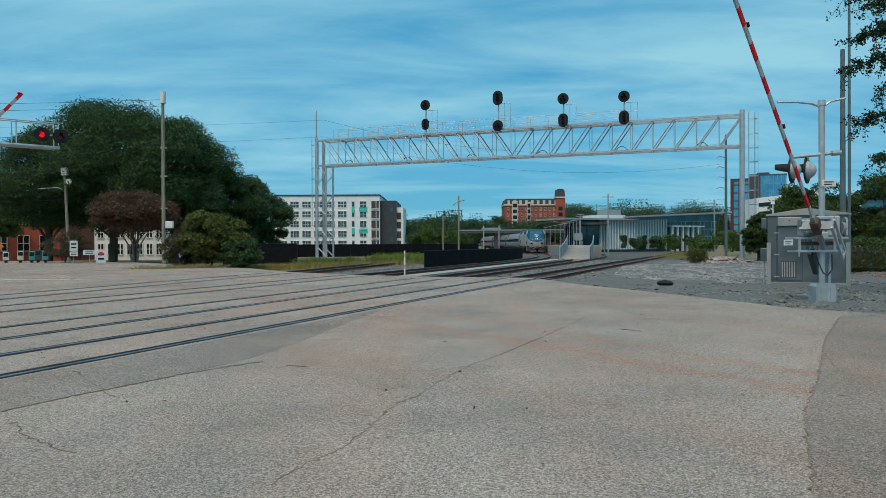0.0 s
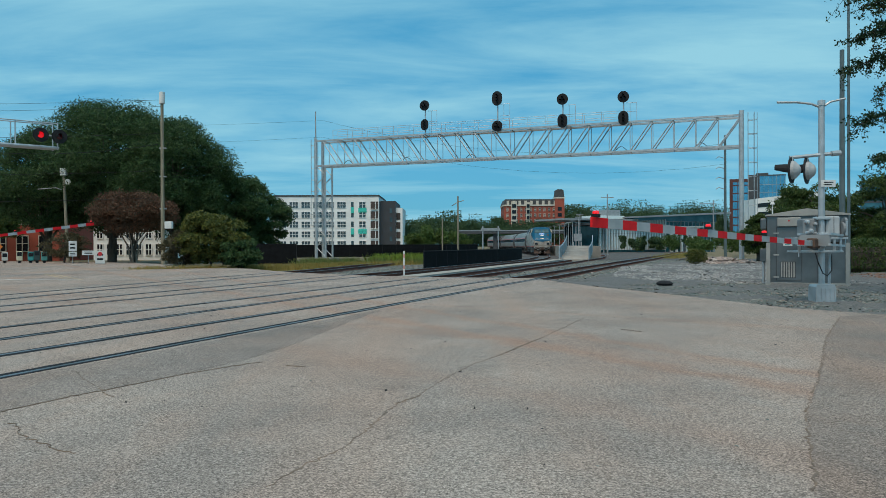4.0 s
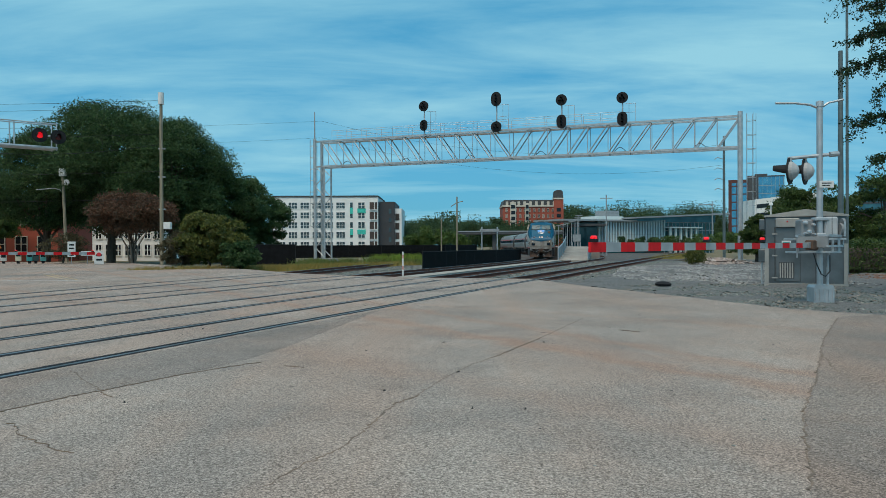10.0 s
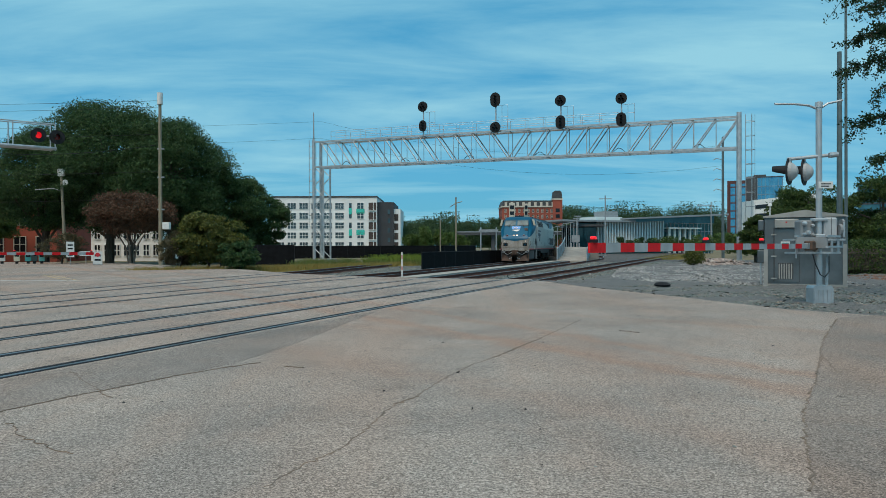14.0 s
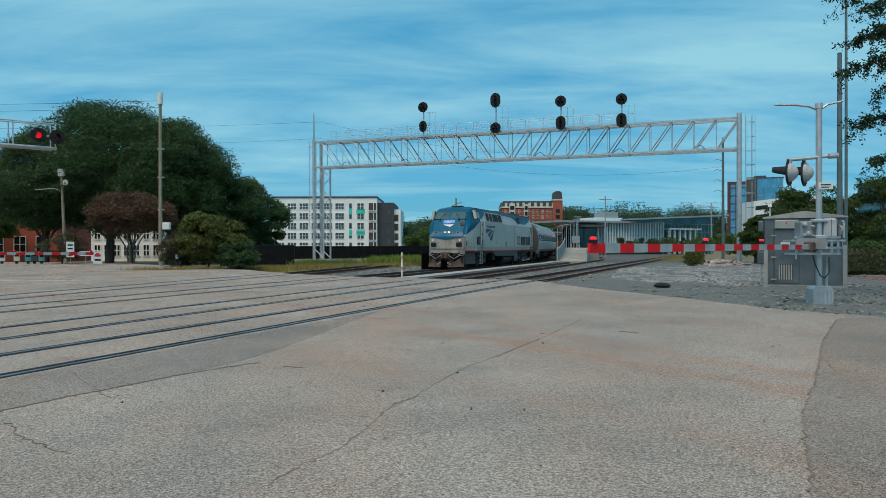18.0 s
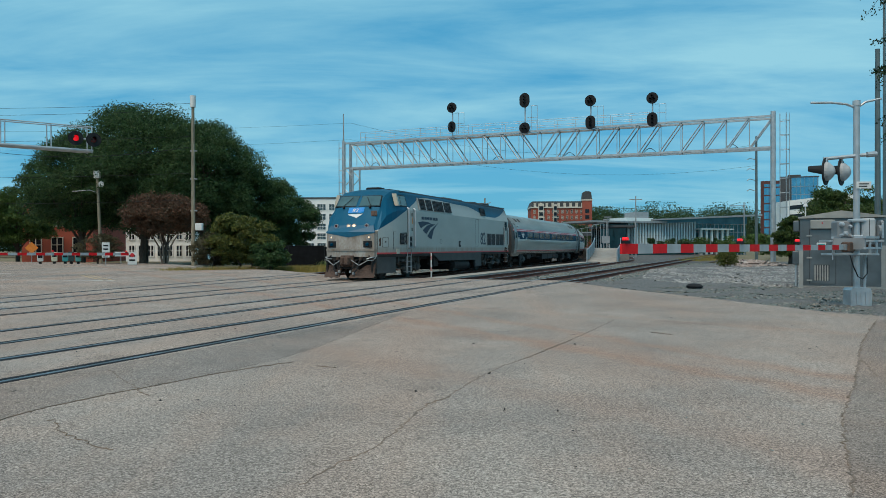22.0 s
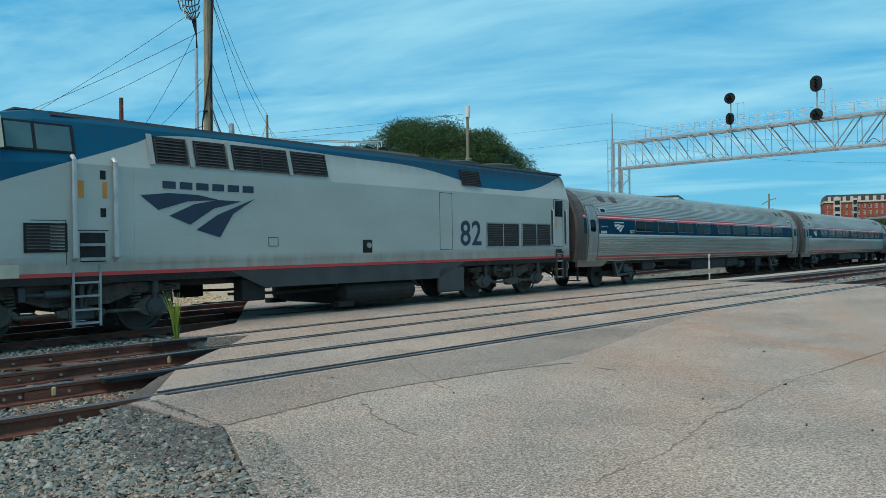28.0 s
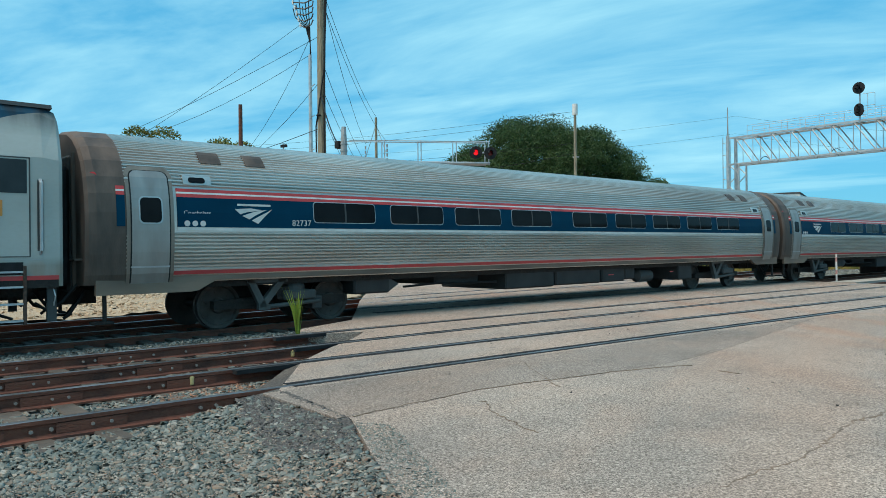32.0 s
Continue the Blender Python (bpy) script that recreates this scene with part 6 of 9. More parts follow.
def slats(name, y0, y1, z0, z1, x, n, material, parent, label="", out=0.03, split=0, lean=0.0):
    """A louvred opening on both sides: a frame, a dark back and tilted slats."""
    made = []
    for sx in (-1, 1):
        bm = bmesh.new()
        xb = lambda z: sx * (x - lean * (z - z0))  # noqa: E731
        t = 0.035
        for a, b, c, d in ((y0, z0, y1, z0 + t), (y0, z1 - t, y1, z1), (y0, z0, y0 + t, z1), (y1 - t, z0, y1, z1)) + tuple((y0 + (y1 - y0) * k / (split + 1) - t / 2, z0, y0 + (y1 - y0) * k / (split + 1) + t / 2, z1) for k in range(1, split + 1)):
            vs = [bm.verts.new((xb(z) + sx * o, y, z)) for o in (0.0, out) for y, z in ((a, b), (c, b), (c, d), (a, d))]
            for q in ((0, 1, 2, 3), (4, 5, 6, 7), (0, 1, 5, 4), (1, 2, 6, 5), (2, 3, 7, 6), (3, 0, 4, 7)):
                bm.faces.new([vs[i] for i in q])
        bmesh.ops.recalc_face_normals(bm, faces=bm.faces[:])
        fr = part(name, bm, material, parent, label)
        bm = bmesh.new()
        for k in range(n):
            za, zb = z0 + (z1 - z0) * k / n, z0 + (z1 - z0) * (k + 0.75) / n
            vs = [bm.verts.new(v) for v in ((xb(za) + sx * (out - 0.006), y0, za), (xb(za) + sx * (out - 0.006), y1, za), (xb(zb) + sx * 0.004, y1, zb), (xb(zb) + sx * 0.004, y0, zb))]
            bm.faces.new(vs)
        vs = [bm.verts.new((xb(z) + sx * 0.003, y, z)) for y, z in ((y0, z0), (y1, z0), (y1, z1), (y0, z1))]
        bm.faces.new(vs)
        part("slats", bm, GRILLE, fr)
        bm = bmesh.new()
        for k in range(n):  # the front lip of each slat, its light painted as a paler brown
            za = z0 + (z1 - z0) * (k + 0.08) / n
            h = (z1 - z0) / n * 0.22
            vs = [bm.verts.new((xb(za) + sx * o, y, z)) for o in (out - 0.014, out - 0.002) for y, z in ((y0 + t, za), (y1 - t, za), (y1 - t, za + h), (y0 + t, za + h))]
            for q in ((4, 5, 6, 7), (0, 1, 5, 4), (2, 3, 7, 6)):
                bm.faces.new([vs[i] for i in q])
        bmesh.ops.recalc_face_normals(bm, faces=bm.faces[:])
        part("slat_edging", bm, SLAT, fr)
        made.append(fr)
    return made


WHEELS = []  # wheelsets with their radius, to be turned


def wheelset(parent, y, r, gauge=1.5):
    bm = bmesh.new()
    for sx in (-1, 1):
        c = sx * gauge / 2
        prof = [(r * 0.14, c - sx * 0.09), (r * 0.85, c - sx * 0.075), (r + 0.025, c - sx * 0.07), (r + 0.025, c - sx * 0.045), (r, c - sx * 0.04), (r - 0.004, c + sx * 0.065), (r * 0.86, c + sx * 0.065), (r * 0.80, c + sx * 0.03), (r * 0.35, c + sx * 0.015), (r * 0.30, c + sx * 0.06), (r * 0.1, c + sx * 0.07)]
        lathe(bm, prof, 28, (0, 0, 0), "x")
    rod(bm, (-gauge / 2, 0, 0), (gauge / 2, 0, 0), 0.09, n=10)
    for sx in (-1, 1):  # bolts by which the turning shows
        for k in range(6):
            a = math.pi * k / 3
            rod(bm, (sx * 0.755, 0.6 * r * math.cos(a), 0.6 * r * math.sin(a)), (sx * 0.79, 0.6 * r * math.cos(a), 0.6 * r * math.sin(a)), 0.025, n=6)
    ob = part("wheelset", bm, WHEEL, parent)
    ob.matrix_basis = pose(0, y, r)
    WHEELS.append((ob, y, r))
    return ob


def loco_bogie(loco, y):
    b = part("bogie", bmesh.new(), BOGIE_BROWN, loco)
    b.location = (0, y, 0)
    bm = bmesh.new()
    for sx in (-1, 1):
        x = sx * 1.16
        prism(bm, [(-2.0, 0.92), (-1.0, 0.99), (1.0, 0.99), (2.0, 0.92), (2.0, 0.80), (1.05, 0.77), (0.55, 0.60), (-0.55, 0.60), (-1.05, 0.77), (-2.0, 0.80)], "x", x - 0.10, x + 0.08)
    box(bm, -1.0, -0.35, 0.5, 1.0, 0.35, 0.8)
    bm.to_mesh(b.data)
    bm.free()
    for ay in (-1.41, 1.41):
        wheelset(b, ay, 0.508)
        for sx in (-1, 1):
            bm = bmesh.new()
            pts = [(-0.42, 0.52), (-0.20, 0.66), (-0.12, 0.72), (0.12, 0.72), (0.20, 0.66), (0.42, 0.52), (0.26, 0.38), (0.08, 0.31), (-0.08, 0.31), (-0.26, 0.38)]
            prism(bm, [(ay + u, z) for u, z in pts], "x", min(sx * 1.08, sx * 1.33), max(sx * 1.08, sx * 1.33))
            ab = part("axle_box", bm, BOGIE_BROWN, b)
            part("bearing_cap", lathe(bmesh.new(), [(0.17, sx * 1.32), (0.16, sx * 1.37), (0.09, sx * 1.39), (0.001, sx * 1.39)], 14, (0, ay, 0.50), "x"), SKIRT, ab)
            for dy in (-0.31, 0.31):
                turns = [(sx * 1.22 + 0.085 * math.cos(q), ay + dy + 0.085 * math.sin(q), 0.60 + 0.29 * q / 31.4) for q in np.linspace(0, 31.4, 50)]
                part("spring", tube(bmesh.new(), turns, 0.022, 5), BOGIE_BROWN, b)
            dm = part("damper", rod(bmesh.new(), (sx * 1.36, ay, 0.60), (sx * 1.36, ay, 0.80), 0.045), BOGIE_BROWN, b)
            part("damper_sleeve", rod(bmesh.new(), (sx * 1.36, ay, 0.76), (sx * 1.36, ay, 1.02), 0.065, n=12), SKIRT, dm)
            part("damper_clevis", boxed(min(sx * 1.28, sx * 1.42), ay - 0.10, 0.98, max(sx * 1.28, sx * 1.42), ay + 0.10, 1.05, bev=0.015), SKIRT, dm)
    for sx in (-1, 1):
        x0, x1 = sorted((sx * 1.18, sx * 1.42))
        part("traction_box", boxed(x0, -0.24, 0.35, x1, 0.24, 0.58, bev=0.03), SKIRT, b)
        for u in (-1, 1):
            part("traction_rod", rod(bmesh.new(), (sx * 1.36, u * 0.24, 0.47), (sx * 1.36, u * 1.12, 0.46), 0.034), BOGIE_BROWN, b)
            part("rod_end", boxed(min(sx * 1.29, sx * 1.43), min(u * 0.24, u * 0.42), 0.40, max(sx * 1.29, sx * 1.43), max(u * 0.24, u * 0.42), 0.54, bev=0.02), BOGIE_BROWN, b)
            part("bracket_strut", rod(bmesh.new(), (sx * 1.37, u * 0.20, 1.0), (sx * 1.37, u * 0.07, 0.57), 0.035, n=6), BOGIE_BROWN, b)
            part("brake_shoe", prism(bmesh.new(), [(u * 0.80, 0.30), (u * 0.90, 0.36), (u * 0.90, 0.62), (u * 0.78, 0.66)], "x", sx * 0.76 - 0.05, sx * 0.76 + 0.05), GRIMY, b)
        part("lateral_damper", rod(rod(bmesh.new(), (sx * 1.38, 0.20, 0.83), (sx * 1.38, 0.62, 0.83), 0.075, n=12), (sx * 1.38, 0.62, 0.83), (sx * 1.38, 0.95, 0.83), 0.035), SKIRT, b)
        part("damper_bracket", boxed(min(sx * 1.24, sx * 1.44), 0.92, 0.72, max(sx * 1.24, sx * 1.44), 1.04, 0.98, bev=0.02), SKIRT, b)
        part("centre_damper", rod(rod(bmesh.new(), (sx * 1.40, 0, 0.56), (sx * 1.40, 0, 0.78), 0.04), (sx * 1.40, 0, 0.76), (sx * 1.40, 0, 1.02), 0.055), SKIRT, b)
        part("air_pipe", tube(bmesh.new(), [(sx * 1.3, -1.9, 0.86), (sx * 1.34, -1.2, 1.02), (sx * 1.34, -0.4, 0.93), (sx * 1.34, 0.1, 0.70), (sx * 1.3, 0.5, 0.66)], 0.014, 5), BLACK, b)
        part("sand_pipe", tube(bmesh.new(), [(sx * 1.0, -1.95, 0.9), (sx * 0.85, -2.05, 0.4), (sx * 0.76, -1.95, 0.12)], 0.025, 5), GRIMY, b)
    return b


def loft(sections):
    """A skin over rings of equally many points, closed at both ends."""
    bm = bmesh.new()
    rings = [[bm.verts.new(v) for v in s] for s in sections]
    n = len(rings[0])
    for a, b in zip(rings, rings[1:]):
        for i in range(n):
            bm.faces.new((a[i], a[(i + 1) % n], b[(i + 1) % n], b[i]))
    bm.faces.new(rings[0])
    bm.faces.new(rings[-1][::-1])
    bmesh.ops.recalc_face_normals(bm, faces=bm.faces[:])
    return bm


def make_loco():
    lo = thing("locomotive", Matrix(), "silver and blue diesel passenger locomotive with grimy bogies", "locomotive", "train")
    F = 10.45  # front, from the middle

    def ring(y, zt, zs, w, wt):
        h = [(w, 1.02), (w, zs), (wt + 0.10, zt - 0.22), (wt, zt - 0.07), (wt * 0.55, zt), (0.0, zt + 0.02)]
        return [(x, y, z) for x, z in h] + [(-x, y, z) for x, z in h[-2::-1]]

    st = [(F - 20.60, 3.86, 3.04, 1.44, 1.13), (F - 20.54, 3.98, 3.08, 1.485, 1.17), (F - 20.30, 4.07, 3.11, 1.5, 1.19), (F - 12, 4.10, 3.12, 1.5, 1.2), (F - 4.2, 4.10, 3.12, 1.5, 1.2), (F - 3.3, 4.08, 3.1, 1.5, 1.16), (F - 2.7, 3.97, 3.05, 1.5, 1.13), (F - 2.25, 3.76, 2.95, 1.46, 1.10), (F - 1.84, 3.27, 2.78, 1.38, 1.07), (F - 1.50, 2.72, 2.42, 1.29, 1.04), (F - 1.30, 2.36, 2.05, 1.22, 1.03), (F - 1.24, 2.20, 1.98, 1.20, 1.03)]

    def half(y):
        """Half the body's width at a place along it: the nose narrows."""
        return float(np.interp(y, [F - 2.6, F - 2.25, F - 1.82, F - 1.46, F - 1.25, F - 1.0], [1.5, 1.46, 1.38, 1.29, 1.22, 1.17]))

    def rib(name, ys, z0, z1, out, thick, material, sx, label=""):
        """A strip along one side that follows the narrowing nose."""
        pts = [(sx * (half(y) + out), y) for y in ys] + [(sx * (half(y) + out - thick), y) for y in ys[::-1]]
        return part(name, prism(bmesh.new(), pts, "z", z0, z1), material, lo, label)

    body = part("body", loft([ring(*s) for s in st]), LOCO_PAINT, lo)
    # lower front, slightly pointed, below the blue
    prof = [(1.205, F - 1.28), (1.16, F - 1.12), (0.0, F - 0.98), (-1.16, F - 1.12), (-1.205, F - 1.28)]
    part("nose_front", prism(bmesh.new(), prof, "z", 1.02, 2.08), NOSE_PAINT, lo, "grimy silver lower nose")
    nose_blue = mat("blue nose paint", (0.0, 0.090, 0.168), (0.0, 0.077, 0.145), 1.0, 0.5, 0, rvar=0.06)
    bm = bmesh.new()
    rows = [[(-1.03, F - 1.29, 2.38), (0.0, F - 1.27, 2.39), (1.03, F - 1.29, 2.38)], [(-1.175, F - 1.112, 2.09), (0.0, F - 0.966, 2.09), (1.175, F - 1.112, 2.09)], [(-1.175, F - 1.110, 2.05), (0.0, F - 0.964, 1.86), (1.175, F - 1.110, 2.05)]]
    rows.append([(x, y - 0.09, z) for x, y, z in rows[2]])
    rows.append([(x, F - 1.36, 2.37) for x in (-1.03, 0.0, 1.03)])
    vs = [[bm.verts.new(q) for q in r] for r in rows]
    for a, b in zip(vs, vs[1:] + vs[:1]):
        for i in (0, 1):
            bm.faces.new((a[i], a[i + 1], b[i + 1], b[i]))
    for i in (0, 2):
        bm.faces.new([r[i] for r in vs])
    bmesh.ops.recalc_face_normals(bm, faces=bm.faces[:])
    part("nose_apron", bm, nose_blue, lo, "blue nose sheet ending in a shallow V")
    part("anticlimber", prism(bmesh.new(), [(1.225, F - 1.28), (1.18, F - 1.09), (0, F - 0.94), (-1.18, F - 1.09), (-1.225, F - 1.28)], "z", 1.28, 1.36), WORN_PLATE, lo)
    # windscreens lie in the raked front
    def face_y(z):
        pts = [(2.36, F - 1.30), (2.72, F - 1.50), (3.27, F - 1.84), (3.76, F - 2.25), (3.97, F - 2.7)]
        for (za, ya), (zb, yb) in zip(pts, pts[1:]):
            if za <= z <= zb:
                return ya + (yb - ya) * (z - za) / (zb - za)
        return pts[-1][1]

    def on_face(name, pts, material, lift=0.012, label="", parent=None):
        bm = bmesh.new()
        a = [bm.verts.new((x, face_y(z) + lift, z + lift * 0.8)) for x, z in pts]
        b = [bm.verts.new((x, face_y(z) - 0.05, z - 0.05)) for x, z in pts]
        n = len(pts)
        bm.faces.new(a)
        bm.faces.new(b[::-1])
        for i in range(n):
            bm.faces.new((a[i], b[i], b[(i + 1) % n], a[(i + 1) % n]))
        bmesh.ops.recalc_face_normals(bm, faces=bm.faces[:])
        return part(name, bm, material, parent or lo, label)

    for sx in (-1, 1):
        fr = on_face("windscreen_frame", [(sx * 0.05, 3.22), (sx * 1.10, 3.22), (sx * 1.02, 3.72), (sx * 0.05, 3.72)], BLACK, 0.010)
        on_face("windscreen", [(sx * 0.08, 3.245), (sx * 1.065, 3.245), (sx * 0.99, 3.695), (sx * 0.08, 3.695)], WINDSCREEN, 0.018, parent=fr)
        part("wiper", rod(bmesh.new(), (sx * 0.65, face_y(3.27) + 0.05, 3.27), (sx * 0.35, face_y(3.62) + 0.05, 3.66), 0.012, n=5), BLACK, lo)
        part("wiper_motor", rod(bmesh.new(), (sx * 0.65, face_y(3.16) - 0.02, 3.16), (sx * 0.65, face_y(3.16) + 0.08, 3.22), 0.05), BLACK, lo)
        # lamps
        yl = face_y(2.36)
        for x, z, r, m_, nm in ((sx * 0.13, 2.34, 0.085, LAMP_ON if sx < 0 else LAMP_DIM, "headlamp"), (sx * 0.74, 2.36, 0.065, RED_DARK, "marker_lamp"), (sx * 0.90, 1.86, 0.08, LAMP_DIM, "ditch_lamp")):
            yy = F - 1.24 if z > 2 else F - 1.11
            q = part(nm, lathe(bmesh.new(), [(r + 0.03, -0.06), (r + 0.03, 0.035), (r, 0.035), (r * 0.9, 0.0)], 16, (x, yy, z), "y"), STEEL_DULL, lo)
            part("lens", lathe(bmesh.new(), [(0.001, 0.03), (r * 0.6, 0.02), (r * 0.95, 0.0)], 16, (x, yy, z), "y"), m_, q)
        part("nose_opening", boxed(min(sx * 0.66, sx * 1.05), F - 1.25, 1.42, max(sx * 0.66, sx * 1.05), F - 1.05, 1.70, bev=0.01), BLACK, lo)
        part("hose_fitting", rod(bmesh.new(), (sx * 0.86, F - 1.07, 1.56), (sx * 0.86, F - 0.98, 1.54), 0.08, 0.06), BLUE, lo)
    on_face("number_board", [(-0.38, 2.94), (0.38, 2.94), (0.38, 3.17), (-0.38, 3.17)], SCREEN, 0.014)
    num = sign_mesh("82", 0.27, 1.1)
    ob = part_mesh("number", num, STRIPE_WHITE, lo)
    ob.matrix_basis = Matrix.Translation((0.17, face_y(2.965) + 0.03, 2.975)) @ Matrix.Rotation(radians(180), 4, "Z") @ Matrix.Rotation(radians(-32), 4, "X")
    for k in range(3):  # plain swoosh under the number board
        on_face("emblem", [(0.36 - 0.17 * k, 2.87 - 0.055 * k), (0.24 - 0.17 * k, 2.81 - 0.055 * k), (-0.05 - 0.10 * k, 2.835 - 0.02 * k), (-0.36, 2.885), (-0.02 - 0.10 * k, 2.875 - 0.012 * k)], STRIPE_WHITE, 0.012 + 0.002 * k)
    on_face("scuffed_patch", [(-1.08, 2.80), (-0.8, 2.80), (-0.72, 3.02), (-1.0, 3.02)], PILOT, 0.006, "rust-stained patch on the nose")
    # pilot, coupler and plough
    for sx in (-1, 1):
        bm = bmesh.new()
        grid = []
        for u in range(7):
            x = 0.24 + 0.96 * u / 6
            yf = F - 0.76 - 0.42 * (u / 6) ** 1.2
            top = 0.50 + 0.05 * math.sin(u * 2.1) + 0.26 * max(0, (u - 2) / 4)
            low = 0.13 + 0.025 * math.sin(u * 3.7)
            grid.append([bm.verts.new((sx * x, yf + 0.22 * (1 - w) ** 2 + o, low + (top - low) * w)) for o in (0.0, -0.05) for w in (0, 0.25, 0.5, 0.75, 1.0)])
        for a, b in zip(grid, grid[1:]):
            for k in range(4):
                bm.faces.new((a[k], a[k + 1], b[k + 1], b[k]))
                bm.faces.new((a[k + 5], b[k + 5], b[k + 6], a[k + 6]))
            bm.faces.new((a[4], a[9], b[9], b[4]))
            bm.faces.new((a[0], b[0], b[5], a[5]))
        bm.faces.new(grid[0])
        bm.faces.new(grid[-1])
        bmesh.ops.recalc_face_normals(bm, faces=bm.faces[:])
        part("plough_blade", bm, PILOT, lo, "rust-brown curved plough blade")
        part("blade_brace", prism(bmesh.new(), [(F - 1.34, 0.98), (F - 0.99, 0.72), (F - 1.04, 0.30), (F - 1.39, 0.5)], "x", sx * 1.08 - 0.03, sx * 1.08 + 0.03), GRIMY, lo)
        part("blade_brace", prism(bmesh.new(), [(F - 1.34, 0.98), (F - 0.86, 0.55), (F - 0.90, 0.25), (F - 1.39, 0.5)], "x", sx * 0.42 - 0.03, sx * 0.42 + 0.03), GRIMY, lo)
        part("uncoupling_bar", tube(bmesh.new(), [(sx * 1.18, F - 1.22, 1.0), (sx * 1.17, F - 1.06, 0.88), (sx * 0.95, F - 0.86, 0.86), (sx * 0.62, F - 0.74, 0.66), (sx * 0.22, F - 0.72, 0.90)], 0.02), STEEL_DULL, lo)
        part("grab_rail", tube(bmesh.new(), [(sx * 1.16, F - 1.24, 1.02), (sx * 1.13, F - 0.96, 1.00), (sx * 0.92, F - 0.84, 0.93), (sx * 0.88, F - 1.06, 0.93)], 0.018), STEEL, lo)
        for k in range(2):
            x = sx * (0.38 + 0.2 * k)
            part("air_hose", tube(bmesh.new(), [(x, F - 1.19, 0.92), (x * 1.05, F - 0.82, 0.84), (x * 0.95, F - 0.66, 0.55 - 0.08 * k), (x * 0.7, F - 0.64, 0.42 - 0.08 * k)], 0.03), BLACK, lo)
            part("hose_coupling", boxed(min(x * 0.7 - 0.04, x * 0.7 + 0.04), F - 0.69, 0.34 - 0.08 * k, max(x * 0.7 - 0.04, x * 0.7 + 0.04), F - 0.59, 0.44 - 0.08 * k, bev=0.01), STEEL_DULL, lo)
        part("angle_cock", boxed(min(sx * 0.5, sx * 0.62), F - 1.19, 0.86, max(sx * 0.5, sx * 0.62), F - 0.96, 1.0, bev=0.02), PILOT, lo)
        part("mu_socket", boxed(min(sx * 0.80, sx * 0.98), F - 1.36, 1.06, max(sx * 0.80, sx * 0.98), F - 1.14, 1.24, bev=0.02), BLACK, lo)
        part("jumper_cable", tube(bmesh.new(), [(sx * 0.9, F - 1.16, 1.12), (sx * 0.95, F - 1.02, 1.0), (sx * 1.1, F - 1.00, 0.78), (sx * 1.22, F - 1.10, 0.92)], 0.03), BLACK, lo)
    bm = bmesh.new()
    box(bm, -0.17, F - 1.64, 0.72, 0.17, F - 0.72, 0.98, bev=0.03)
    box(bm, -0.24, F - 0.78, 0.66, -0.02, F - 0.46, 1.04, bev=0.05)
    box(bm, 0.02, F - 0.78, 0.66, 0.22, F - 0.54, 1.04, bev=0.05)
    box(bm, -0.30, F - 0.94, 0.60, 0.30, F - 0.80, 1.08, bev=0.03)
    part("coupler", bm, PILOT, lo)
    part("coupler_carrier", boxed(-0.42, F - 1.10, 0.50, 0.42, F - 0.94, 0.72, bev=0.02), GRIMY, lo)
    part("front_beam", boxed(-1.15, F - 1.74, 0.55, 1.15, F - 1.36, 1.03), GRIMY, lo)
    part("draft_pocket", boxed(-0.48, F - 1.34, 0.98, 0.48, F - 1.15, 1.26, bev=0.01), BLACK, lo)
    # stripe, skirts, and a sill strip coloured dark as the shadow below the body
    for sx in (-1, 1):
        ys = [F - 20.52, F - 2.6, F - 2.25, F - 1.84, F - 1.5, F - 1.28]
        rib("red_stripe", ys, 1.13, 1.20, 0.012, 0.1, STRIPE_RED, sx)
        rib("sill", ys, 1.0, 1.13, 0.003, 0.06, GRIMY, sx)
        x0, x1 = sorted((sx * 1.38, sx * 1.508))
        rib("front_skirt", ys[1:], 0.30, 1.02, -0.02, 0.1, SKIRT, sx, "dark grey front skirt")
        part("side_skirt", prism(bmesh.new(), [(F - 7.0, 1.12), (F - 7.85, 0.74), (F - 13.6, 0.70), (F - 14.75, 1.12)], "x", x0, x1), SKIRT, lo)
        part("skirt_box", boxed(x0, F - 14.72, 0.30, x1, F - 13.62, 1.0, bev=0.03), SKIRT, lo)
        part("cooler_box", boxed(min(sx * 1.05, sx * 1.4), F - 7.95, 0.46, max(sx * 1.05, sx * 1.4), F - 7.35, 0.95, bev=0.03), GRIMY, lo)
        part("brake_pipe", tube(bmesh.new(), [(sx * 1.1, F - 7.2, 0.62), (sx * 1.12, F - 8.6, 0.58), (sx * 1.1, F - 10.2, 0.6)], 0.035, 6), GRIMY, lo)
    part("frame_rail", boxed(-1.1, F - 20.22, 0.85, 1.1, F - 1.119, 1.03), GRIMY, lo)
    part("fuel_tank", prism(bmesh.new(), [(-1.15, 0.35), (-1.2, 0.75), (-1.0, 0.9), (1.0, 0.9), (1.2, 0.75), (1.15, 0.35), (0.9, 0.22), (-0.9, 0.22)], "y", F - 12.72, F - 10.15), GRIMY, lo)
    for sx in (-1, 1):
        bm = lathe(bmesh.new(), [(0.05, F - 12.72), (0.26, F - 12.656), (0.27, F - 10.25), (0.05, F - 10.15)], 16, (sx * 1.22, 0, 0.46), "y")
        part("air_tank", bm, GRIMY, lo)
        part("tank_step", boxed(min(sx * 1.2, sx * 1.45), F - 10.5, 0.16, max(sx * 1.2, sx * 1.45), F - 10, 0.28), GRIMY, lo)
